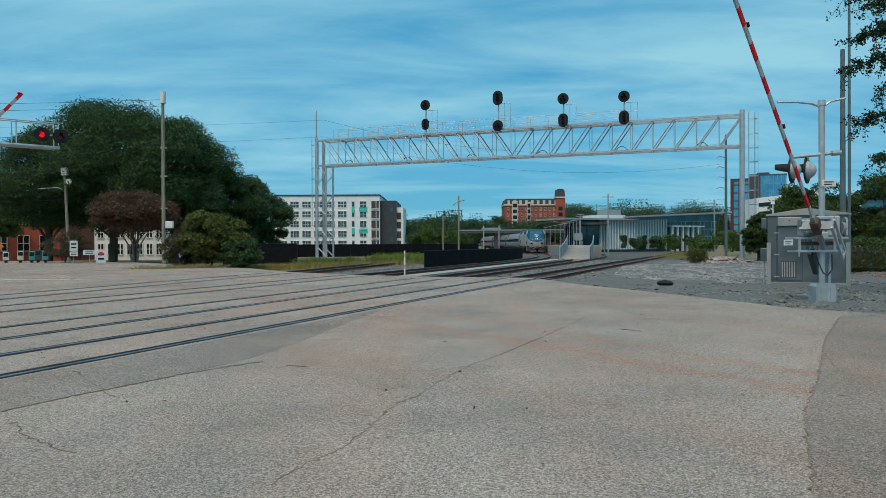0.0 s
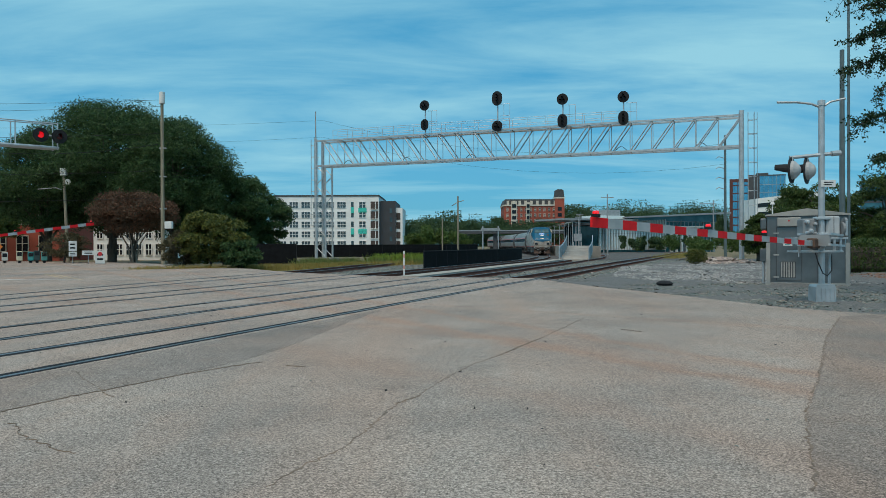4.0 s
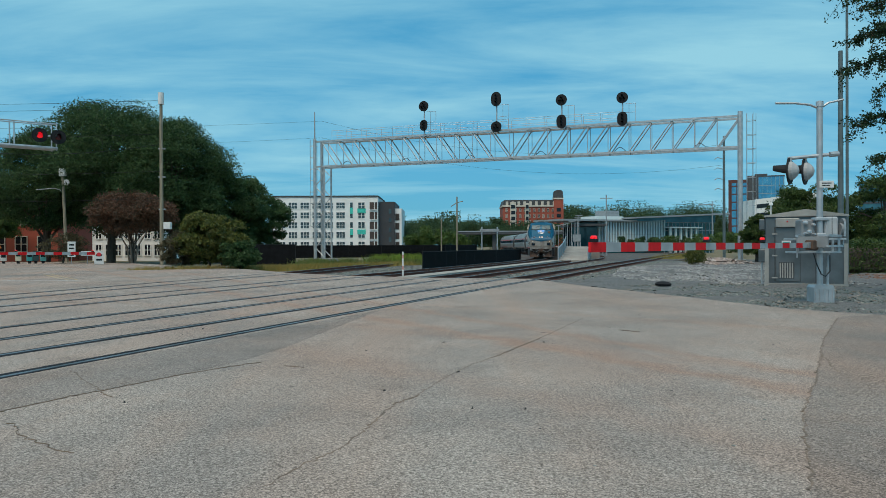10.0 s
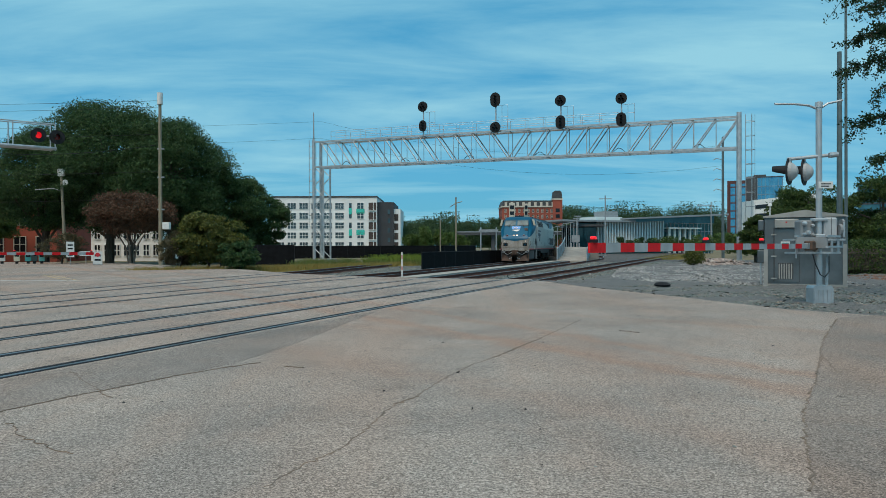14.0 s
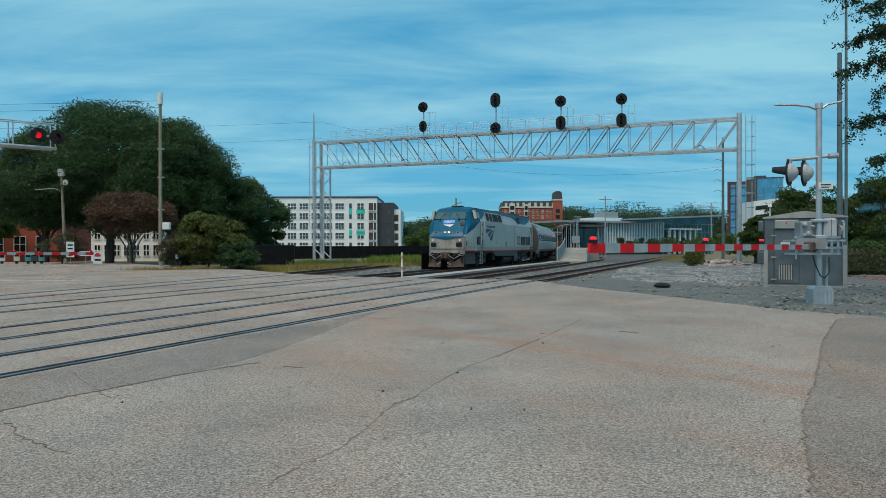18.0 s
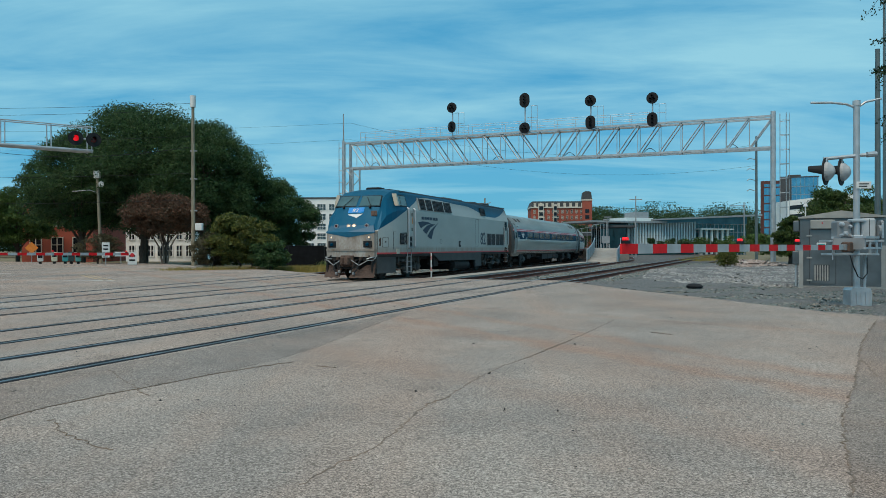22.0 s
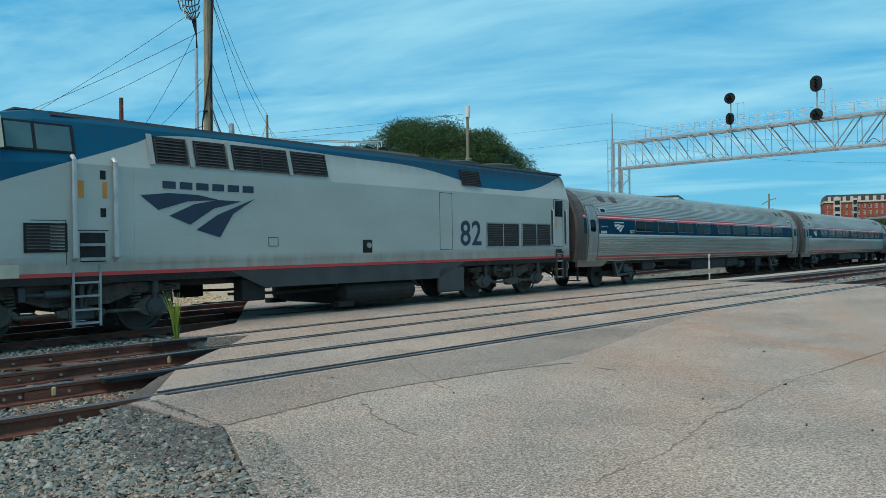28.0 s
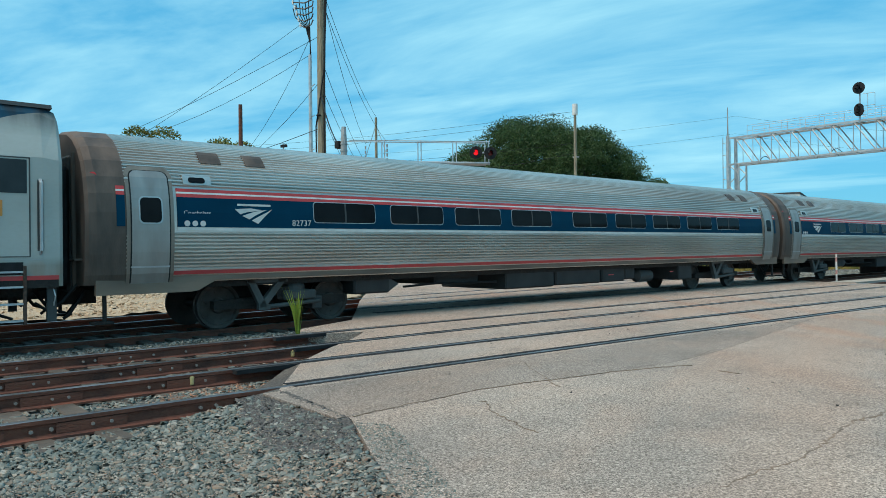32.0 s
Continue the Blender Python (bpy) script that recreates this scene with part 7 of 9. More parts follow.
    # side windows, louvres, doors
    for sx in (-1, 1):
        x = sx * 1.385
        def pane(name, y0, z0, y1, z1, m_, o=0.02, xb=1.5, parent=None):
            """A plate on the sloping upper side."""
            def xs(z):
                return 0.0 if z < 3.12 else (z - 3.12) / (3.88 - 3.12) * 0.2
            bm = bmesh.new()
            v = [bm.verts.new((sx * (half(y) - xs(z) + d), y, z)) for d in (-0.02, o) for y, z in ((y0, z0), (y1, z0), (y1, z1), (y0, z1))]
            for q in ((0, 1, 2, 3), (4, 5, 6, 7), (0, 1, 5, 4), (1, 2, 6, 5), (2, 3, 7, 6), (3, 0, 4, 7)):
                bm.faces.new([v[i] for i in q])
            bmesh.ops.recalc_face_normals(bm, faces=bm.faces[:])
            return part(name, bm, m_, parent or lo)
        w = pane("cab_window_frame", F - 3.92, 3.28, F - 2.72, 3.80, BLACK, 0.012)
        pane("cab_window", F - 3.22, 3.32, F - 2.80, 3.76, WINDSCREEN, 0.02, parent=w)
        pane("cab_window", F - 3.86, 3.32, F - 3.28, 3.76, WINDSCREEN, 0.02, parent=w)
        pane("sun_visor", F - 2.72, 3.28, F - 2.60, 3.82, STONE_BEIGE, 0.16)
        d = pane("cab_door", F - 4.46, 1.95, F - 3.86, 3.12, LOCO_PAINT, 0.004)
        pane("door_seam", F - 3.85, 1.95, F - 3.835, 3.12, SKIRT, 0.008)
        pane("door_sill_line", F - 4.46, 1.93, F - 3.86, 1.95, SKIRT, 0.008)
        for yy in (F - 4.57, F - 3.84):
            part("handrail", tube(bmesh.new(), [(sx * 1.5, yy, 1.42), (sx * 1.585, yy, 1.46), (sx * 1.585, yy, 3.18), (sx * 1.5, yy, 3.24)], 0.042), STEEL, lo, "polished steel handrail")
        rc = pane("door_recess", F - 4.40, 1.38, F - 3.95, 1.90, BLACK, 0.006)
        pane("step_plate", F - 4.40, 1.40, F - 3.95, 1.46, STEEL_DULL, 0.05, parent=rc)
        pane("step_plate", F - 4.40, 1.66, F - 3.95, 1.71, STEEL_DULL, 0.05, parent=rc)
        pane("sticker", F - 4.03, 2.52, F - 3.93, 2.82, ORANGE, 0.012)
        pane("sticker", F - 4.44, 2.52, F - 4.36, 2.82, ORANGE, 0.012)
        pane("lock_plate", F - 4.42, 2.86, F - 4.32, 3.02, BLACK, 0.012)
        pane("lock_plate", F - 4.42, 2.18, F - 4.32, 2.34, BLACK, 0.012)
        pane("louvre_panel", F - 3.72, 1.34, F - 2.38, 2.12, LOCO_PAINT, 0.008)
        for q in ((F - 3.72, 2.10, F - 2.38, 2.115), (F - 2.395, 1.34, F - 2.38, 2.12), (F - 3.72, 1.34, F - 3.705, 2.12)):
            pane("panel_seam", q[0], q[1], q[2], q[3], SKIRT, 0.011)
        pane("access_hatch", F - 2.0, 1.42, F - 1.6, 1.86, LOCO_PAINT, 0.005)
        for q in ((F - 2.0, 1.85, F - 1.6, 1.86), (F - 2.0, 1.42, F - 1.6, 1.43), (F - 2.0, 1.42, F - 1.99, 1.86), (F - 1.61, 1.42, F - 1.6, 1.86)):
            pane("hatch_seam", q[0], q[1], q[2], q[3], PILOT, 0.008)
        part("hatch_lock", rod(bmesh.new(), (sx * 1.33, F - 1.78, 1.66), (sx * 1.40, F - 1.78, 1.66), 0.03, n=8), BLACK, lo)
        part("chipped_paint", prism(bmesh.new(), [(F - 1.38, 1.5), (F - 1.42, 1.62), (F - 1.38, 1.74), (F - 1.44, 1.84), (F - 1.51, 1.82), (F - 1.49, 1.66), (F - 1.52, 1.58), (F - 1.47, 1.48)], "x", min(sx * 1.22, sx * 1.297), max(sx * 1.22, sx * 1.297)), PILOT, lo, "chipped rusty spot in the paint")
        part("corner_plate", boxed(min(sx * 1.1, sx * 1.225), F - 1.37, 1.2, max(sx * 1.1, sx * 1.225), F - 1.25, 2.15, bev=0.02), WORN_PLATE, lo, "rust-streaked riveted corner plate")
        for k in range(9):
            part("rivet", rod(bmesh.new(), (sx * 1.22, F - 1.32, 1.28 + 0.1 * k), (sx * 1.235, F - 1.32, 1.28 + 0.1 * k), 0.014, n=6), SKIRT, lo)
        part("taped_patch", boxed(min(sx * 1.49, sx * 1.515), F - 2.95, 1.14, max(sx * 1.49, sx * 1.515), F - 2.62, 1.36), STONE_BEIGE, lo)
        bm = bmesh.new()
        for zz in (0.28, 0.52, 0.76, 1.0):
            box(bm, min(sx * 1.3, sx * 1.52), F - 4.28, zz, max(sx * 1.3, sx * 1.52), F - 3.84, zz + 0.035)
        for yy in (F - 4.31, F - 3.84):
            box(bm, min(sx * 1.46, sx * 1.53), yy, 0.24, max(sx * 1.46, sx * 1.53), yy + 0.035, 1.34)
        part("cab_steps", bm, STEEL_DULL, lo)
        # rear door
        for q in ((F - 20.11, 1.5, F - 20.09, 3.10), (F - 19.54, 1.5, F - 19.52, 3.10), (F - 20.11, 3.08, F - 19.52, 3.10), (F - 20.11, 1.5, F - 19.52, 1.515)):
            pane("door_seam", q[0], q[1], q[2], q[3], SKIRT, 0.010)
        for yy in (F - 20.30, F - 19.47):
            pane("rail_recess", yy, 1.6, yy + 0.09, 2.75, SKIRT, 0.007)
        pane("rear_door", F - 20.09, 1.5, F - 19.54, 3.08, LOCO_PAINT, 0.006)
        pane("rear_door_window", F - 20.06, 2.52, F - 19.60, 3.06, GLASS, 0.012)
        pane("sticker", F - 19.714, 2.15, F - 19.65, 2.4, ORANGE, 0.012)
        for yy in (F - 20.255, F - 19.425):
            part("handrail", tube(bmesh.new(), [(sx * 1.5, yy, 1.55), (sx * 1.57, yy, 1.6), (sx * 1.57, yy, 2.7), (sx * 1.5, yy, 2.75)], 0.028), STEEL, lo)
        bm = bmesh.new()
        for yy in (F - 20.04, F - 19.66):
            box(bm, min(sx * 1.49, sx * 1.55), yy, 0.42, max(sx * 1.49, sx * 1.55), yy + 0.045, 1.36)
        st_ = part("rear_steps", bm, PILOT, lo, "rusty brown side ladder")
        for zz in (0.47, 0.74, 1.01, 1.25):
            part("tread", boxed(min(sx * 1.40, sx * 1.54), F - 20.0, zz, max(sx * 1.40, sx * 1.54), F - 19.655, zz + 0.03), STEEL, st_)
        pane("step_recess", F - 20.0, 1.22, F - 19.66, 1.42, BLACK, 0.014)
        part("rear_post", boxed(min(sx * 1.36, sx * 1.44), F - 20.5, 0.45, max(sx * 1.36, sx * 1.44), F - 20.36, 1.12), SKIRT, lo)
        part("rear_hook", tube(bmesh.new(), [(sx * 1.45, F - 20.45, 0.98), (sx * 1.5, F - 20.47, 0.86), (sx * 1.45, F - 20.45, 0.7)], 0.012, 5), STEEL, lo)
        part("brake_rigging", tube(bmesh.new(), [(sx * 1.2, F - 18.9, 1.0), (sx * 1.28, F - 19.2, 0.9), (sx * 1.28, F - 19.6, 0.62), (sx * 1.2, F - 19.9, 0.5)], 0.025), GRIMY, lo)
        # panel lines and small fittings
        part("lower_panel", boxed(min(sx * 1.49, sx * 1.506), F - 12.8, 1.33, max(sx * 1.49, sx * 1.506), F - 4.95, 3.05), LOCO_PAINT, lo)
        for a, z0, b, z1 in ((F - 13.685, 1.48, F - 13.67, 3.06), (F - 14.215, 1.48, F - 14.2, 3.06), (F - 14.2, 3.045, F - 13.685, 3.06), (F - 14.2, 1.48, F - 13.685, 1.495), (F - 20.3, 1.455, F - 2.7, 1.465)):
            part("panel_seam", boxed(min(sx * 1.49, sx * 1.504), a, z0, max(sx * 1.49, sx * 1.504), b, z1), SILVER if z1 < 1.47 else SKIRT, lo)
        part("fuel_filler", boxed(min(sx * 1.49, sx * 1.51), F - 11.08, 1.44, max(sx * 1.49, sx * 1.51), F - 10.76, 1.76, bev=0.004), BLACK, lo)
        part("filler_cap", rod(bmesh.new(), (sx * 1.5, F - 10.95, 1.62), (sx * 1.55, F - 10.95, 1.62), 0.07, n=12), STEEL_DULL, lo)
        for yy in (F - 8.22,):
            bm = bmesh.new()
            for q in ((0, 0, 0.26, 0.012), (0, 0.19, 0.26, 0.202), (0, 0, 0.012, 0.2), (0.25, 0, 0.262, 0.2)):
                box(bm, min(sx * 1.49, sx * 1.512), yy + q[0], 1.62 + q[1], max(sx * 1.49, sx * 1.512), yy + q[2], 1.62 + q[3])
            part("hatch", bm, SKIRT, lo)
    slats("louvre", F - 3.73, F - 3.03, 1.56, 2.06, 1.5, 9, BLACK, lo)
    slats("radiator_grille", F - 17.48, F - 15.77, 1.52, 2.27, 1.5, 14, STEEL_DULL, lo, "brown slatted radiator grille", split=1)
    slats("radiator_grille", F - 19.31, F - 17.61, 1.52, 2.28, 1.5, 14, STEEL_DULL, lo, "brown slatted radiator grille", split=1)
    for sx in (-1, 1):
        for y in (5.33, 6.17, 7.06, 8.61):  # bright posts between the intakes
            bm = bmesh.new()
            vs = [bm.verts.new((sx * (1.49 - 0.263 * (z - 3.2) + o), F - y + d, z)) for o in (0.0, 0.035) for d, z in ((-0.05, 3.2), (0.05, 3.2), (0.05, 3.80), (-0.05, 3.80))]
            for q in ((0, 1, 2, 3), (4, 5, 6, 7), (0, 1, 5, 4), (1, 2, 6, 5), (2, 3, 7, 6), (3, 0, 4, 7)):
                bm.faces.new([vs[i] for i in q])
            bmesh.ops.recalc_face_normals(bm, faces=bm.faces[:])
            part("intake_post", bm, ALU_PALE, lo, "pale aluminium post between intakes")
    for y0, y1 in ((F - 6.08, F - 5.40), (F - 6.97, F - 6.26), (F - 8.55, F - 7.14), (F - 9.68, F - 8.66)):
        slats("air_intake", y0, y1, 3.24, 3.76, 1.49, 8, GRILLE, lo, "louvred air intake below the roof", split=1 if y1 - y0 > 1.2 else 0, lean=0.263)
    slats("roof_vent", F - 15.6, F - 14.72, 3.32, 3.76, 1.47, 9, BLACK, lo, "", lean=0.263)
    # dark roof sheet over the blue, and its gear
    hs = [(1.245, 3.96), (1.215, 4.03), (0.70, 4.112), (0.0, 4.134), (-0.70, 4.112), (-1.215, 4.03), (-1.245, 3.96), (0.0, 3.86)]
    part("roof_sheet", prism(bmesh.new(), hs, "y", F - 20.5, F - 3.6), ROOF_M, lo, "dark grimy roof sheet")
    part("exhaust_hatch", boxed(-0.6, F - 13.95, 4.06, 0.6, F - 11, 4.20, bev=0.06), SKIRT, lo)
    part("roof_fan", lathe(bmesh.new(), [(0.75, 4.06), (0.75, 4.17), (0.6, 4.21), (0.001, 4.21)], 20, (0, F - 16.144, 0)), SKIRT, lo)
    part("roof_fan", lathe(bmesh.new(), [(0.85, 4.06), (0.85, 4.19), (0.7, 4.24), (0.001, 4.24)], 20, (0, F - 18.117, 0)), SKIRT, lo)
    part("roof_horn", boxed(-0.35, F - 3.9, 4.06, 0.35, F - 3.3, 4.19, bev=0.04), BLACK, lo)
    part("antenna_box", boxed(-0.3, F - 5.2, 4.06, 0.3, F - 4.6, 4.17, bev=0.03), BLACK, lo)
    # emblem on the left side: three swooshes and a bar where the maker's word stands
    for pts in (((4.85, 2.50), (5.5, 2.56), (6.2, 2.55), (6.75, 2.47), (5.95, 2.42), (5.25, 2.24)), ((5.5, 2.14), (6.1, 2.37), (6.7, 2.47), (7.35, 2.46), (6.6, 2.30), (6.0, 1.98)), ((6.15, 1.88), (6.7, 2.18), (7.7, 2.52), (7.1, 2.20), (6.75, 1.74))):
        bm = prism(bmesh.new(), [(F - (5.07 + (y - 4.85) * 0.89), 1.82 + (z - 1.74) * 1.04) for y, z in pts], "x", -1.518, -1.50)
        part("emblem", bm, NAVY_M, lo, "navy swoosh emblem")
    for k in range(6):
        part("word_bar", boxed(-1.516, F - 5.79 - 0.36 * k, 2.76, -1.50, F - 5.52 - 0.36 * k, 2.90), NAVY_M, lo)
    lettering("fleet_number", "82", 1.0, on_left(F - 14.55, 1.60, -1.506), NAVY_M, lo, "navy fleet number 82", 0.98, 0.012)
    for y in (F - 4, F - 17.3):
        loco_bogie(lo, y)
    # cables at the rear
    for x in (-0.5, 0.5):
        part("jumper_cable", tube(bmesh.new(), [(x, F - 20.312, 1.0), (x, F - 20.6, 0.6), (x * 1.1, F - 20.9, 0.5), (x, F - 21.2, 0.9)], 0.03), BLACK, lo)
    part("rear_coupler", boxed(-0.15, F - 21, 0.75, 0.15, F - 19.944, 1.0), GRIMY, lo)
    return lo


STONE_BEIGE = mat("beige visor", (0.55, 0.5, 0.4), None, 3, 0.6)
SILVER_SIDE = mat("silver side panel", (0.48, 0.495, 0.495), (0.42, 0.43, 0.43), 0.8, 0.42, 0.15, 0.03, 18, fine=0.12, c3=(0.36, 0.33, 0.28), stretch=(1, 0.4, 1))

# half of a coach's section: (half width, height) from sill to roof middle
COACH = [(1.46, 0.98), (1.49, 1.06), (1.52, 1.15), (1.565, 1.5), (1.585, 1.85), (1.58, 2.22), (1.545, 2.54), (1.47, 2.83), (1.33, 3.12), (1.12, 3.37), (0.85, 3.56), (0.5, 3.70), (0.0, 3.76)]


def coach_x(z):
    zs = [q[1] for q in COACH]
    return float(np.interp(z, zs, [q[0] for q in COACH]))


def coach_section(flute=0.026):
    """The section with its flutes, as points (x, z) from the left sill over the roof to the right sill."""
    half = []
    arc = [0]
    for a, b in zip(COACH, COACH[1:]):
        arc.append(arc[-1] + math.hypot(b[0] - a[0], b[1] - a[1]))
    n = int(arc[-1] / 0.0225)
    for k in range(n + 1):
        u = arc[-1] * k / n
        x, z = np.interp(u, arc, [q[0] for q in COACH]), np.interp(u, arc, [q[1] for q in COACH])
        ridged = 1.24 < z < 1.88 or (2.74 < z < 3.7)
        o = flute * (1 if (k % 3) else -0.5) if ridged else 0.0
        dx = np.interp(u + 0.01, arc, [q[0] for q in COACH]) - x
        dz = np.interp(u + 0.01, arc, [q[1] for q in COACH]) - z
        ln = math.hypot(dx, dz) or 1
        half.append((x + o * dz / ln, z - o * dx / ln))
    return [(-x, z) for x, z in half] + [(x, z) for x, z in half[-2::-1]]


def curved_panel(name, y0, y1, z0, z1, lift, material, parent, sides=(-1, 1), n=6, label="", thick=0.02, rad=0.0):
    """A plate that follows the coach's curved side; rad rounds its corners."""
    zs = [z0 + (z1 - z0) * k / n for k in range(n + 1)]
    if rad:
        arc = [rad * (1 - math.cos(math.pi * k / 8)) for k in range(5)]
        zs = [z0 + q for q in arc] + [z0 + rad + (z1 - z0 - 2 * rad) * k / n for k in range(1, n)] + [z1 - q for q in arc[::-1]]
    made = None
    for sx in sides:
        bm = bmesh.new()
        rows = []
        for z in zs:
            e = min(z - z0, z1 - z)
            i = rad - math.sqrt(max(0.0, rad * rad - (rad - e) ** 2)) * 0.999 if e < rad else 0.0
            rows.append([bm.verts.new((sx * (coach_x(z) + o), y, z)) for o, y in ((lift, y0 + i), (lift, y1 - i), (lift - thick, y1 - i), (lift - thick, y0 + i))])
        for a, b in zip(rows, rows[1:]):
            for i in range(4):
                bm.faces.new((a[i], a[(i + 1) % 4], b[(i + 1) % 4], b[i]))
        bm.faces.new(rows[0])
        bm.faces.new(rows[-1][::-1])
        bmesh.ops.recalc_face_normals(bm, faces=bm.faces[:])
        made = part(name, bm, material, parent, label)
    return made


EQUIP = mat("dark equipment paint", (0.04, 0.041, 0.042), (0.022, 0.023, 0.024), 1.5, 0.75, 0.1, 0.2, 20)
BOGIE_GREY = mat("grey bogie paint", (0.095, 0.097, 0.095), (0.055, 0.055, 0.053), 2, 0.75, 0.1, 0.2, 20)


def coach_bogie(c, y):
    b = part("bogie", bmesh.new(), GRIMY, c)
    b.location = (0, y, 0)
    bm = bmesh.new()
    for sx in (-1, 1):
        prism(bm, [(-1.5, 0.40), (-1.5, 0.56), (-0.6, 0.60), (0.6, 0.60), (1.5, 0.56), (1.5, 0.40), (0.5, 0.36), (-0.5, 0.36)], "x", sx * 0.95 - 0.08, sx * 0.95 + 0.08)
    box(bm, -1.25, -0.25, 0.55, 1.25, 0.25, 0.78)
    bm.to_mesh(b.data)
    bm.free()
    for ay in (-1.295, 1.295):
        wheelset(b, ay, 0.457)
    for sx in (-1, 1):
        bm = bmesh.new()
        x = sx * 1.28
        for q in ([(0.95, 0.98), (0.80, 0.98), (0.52, 0.44), (0.66, 0.40)], [(0.05, 0.98), (0.22, 0.98), (0.68, 0.46), (0.56, 0.40)], [(0.95, 1.0), (0.95, 0.9), (0.05, 0.9), (0.05, 1.0)], [(0.70, 0.46), (0.70, 0.36), (0.45, 0.36), (0.45, 0.46)]):
            prism(bm, q, "x", x - 0.06, x + 0.06)
        rod(bm, (x, 0.5, 0.41), (x, -0.75, 0.48), 0.045, n=8)
        part("torque_bracket", bm, BOGIE_GREY, b, "grey A-shaped bogie bracket")
        part("air_spring", lathe(bmesh.new(), [(0.2, 0.6), (0.27, 0.66), (0.27, 0.80), (0.2, 0.9)], 16, (sx * 1.05, -0.2, 0)), SKIRT, b)
        part("bolster_end", boxed(min(sx * 0.95, sx * 1.35), -0.62, 0.52, max(sx * 0.95, sx * 1.35), 0.12, 0.72, bev=0.03), SKIRT, b)
        part("brake_unit", boxed(min(sx * 0.9, sx * 1.2), -0.85, 0.3, max(sx * 0.9, sx * 1.2), -0.6, 0.58, bev=0.02), SKIRT, b)
    return b


FRAME_MET = mat("bright window frame", (0.46, 0.50, 0.52), (0.36, 0.39, 0.41), 2, 0.4, 0.5)
DOOR_FRAME = mat("stained door surround", (0.27, 0.23, 0.195), (0.18, 0.145, 0.12), 1.6, 0.5, 0.5, 0.05, 20, stretch=(2, 2, 0.5))
DOOR_STEEL = mat("brushed door steel", (0.34, 0.34, 0.33), (0.25, 0.235, 0.22), 1.4, 0.42, 0.5, 0.03, 20, stretch=(2, 2, 0.5))
COACH_SKIRT = mat("grimy lower skirt", (0.25, 0.18, 0.135), (0.12, 0.085, 0.065), 1.2, 0.6, 0.15, 0.1, 20, stretch=(1, 0.4, 1.5))


def make_coach():
    c = thing("passenger_coach", Matrix(), "fluted stainless passenger coach with a blue window band", "railway coach", "coaches of the train")
    H = 12.98
    sec = coach_section()
    body = part("body", loft([[(x, y, z) for x, z in sec] for y in (-H + 0.78, -H + 1.4, -4, 4, H - 1.4, H - 0.78)]), STAINLESS, c)
    plain = [(-x, z) for x, z in COACH] + [(x, z) for x, z in COACH[-2::-1]]
    for s in (-1, 1):
        ends = [[(x * k, s * y, 0.98 + (z - 0.98) * kz) for x, z in plain] for y, k, kz in ((H - 0.80, 1.014, 1.008), (H - 0.30, 1.010, 1.006), (H - 0.18, 0.995, 0.996), (H - 0.13, 0.965, 0.98))]
        part("end_cap", loft(ends), STAINLESS_OLD, c, "stained steel coach end")
        part("diaphragm", boxed(-0.62, min(s * (H - 0.15), s * (H + 0.05)), 0.95, 0.62, max(s * (H - 0.15), s * (H + 0.05)), 3.12, bev=0.05), BLACK, c)
        part("buffer_plate", boxed(-0.75, min(s * (H - 0.2), s * (H - 0.06)), 0.85, 0.75, max(s * (H - 0.2), s * (H - 0.06)), 3.25, bev=0.04), SKIRT, c)
        part("coupler", boxed(-0.15, min(s * (H - 0.7), s * (H + 0.1)), 0.6, 0.15, max(s * (H - 0.7), s * (H + 0.1)), 0.9), GRIMY, c)
        for x in (-1, 1):
            part("end_rib", boxed(min(x * 0.95, x * 1.0), min(s * (H - 0.2), s * (H - 0.07)), 0.95, max(x * 0.95, x * 1.0), max(s * (H - 0.2), s * (H - 0.07)), 3.28, bev=0.01), STAINLESS_OLD, c)
            part("diaphragm_fold", boxed(min(x * 0.62, x * 0.80), min(s * (H - 0.1), s * (H + 0.16)), 0.98, max(x * 0.62, x * 0.80), max(s * (H - 0.1), s * (H + 0.16)), 3.05, bev=0.06), RUBBER, c)
            part("end_rung", tube(bmesh.new(), [(x * 1.05, s * (H - 0.16), 1.42), (x * 1.05, s * (H - 0.02), 1.42), (x * 1.36, s * (H - 0.02), 1.42), (x * 1.36, s * (H - 0.22), 1.42)], 0.022), STAINLESS_OLD, c)
            part("end_cable", tube(bmesh.new(), [(x * 1.0, s * (H - 0.15), 1.0), (x * 1.05, s * (H + 0.12), 0.7), (x * 1.0, s * (H + 0.3), 0.55), (x * 0.9, s * (H + 0.5), 0.7)], 0.028), BLACK, c)
            part("end_step", boxed(min(x * 1.1, x * 1.42), min(s * (H - 0.62), s * (H - 0.3)), 0.30, max(x * 1.1, x * 1.42), max(s * (H - 0.62), s * (H - 0.3)), 0.34), GRIMY, c)
            part("step_hanger", boxed(min(x * 1.36, x * 1.41), min(s * (H - 0.5), s * (H - 0.44)), 0.30, max(x * 1.36, x * 1.41), max(s * (H - 0.5), s * (H - 0.44)), 0.85), GRIMY, c)
        for x in (-0.75, 0.75):
            part("brake_hose", tube(bmesh.new(), [(x, s * (H - 0.3), 0.8), (x * 1.05, s * (H - 0.05), 0.45), (x, s * (H + 0.02), 0.4)], 0.03), BLACK, c)
        for sx in (-1, 1):
            part("marker_lamp", rod(bmesh.new(), (sx * 1.40, s * (H - 0.3), 2.85), (sx * 1.46, s * (H - 0.28), 2.85), 0.06, n=12), RED, c)
    # window band with its stripes
    curved_panel("blue_band", -H + 1.68, H - 1.68, 1.985, 2.53, 0.012, BLUE, c)
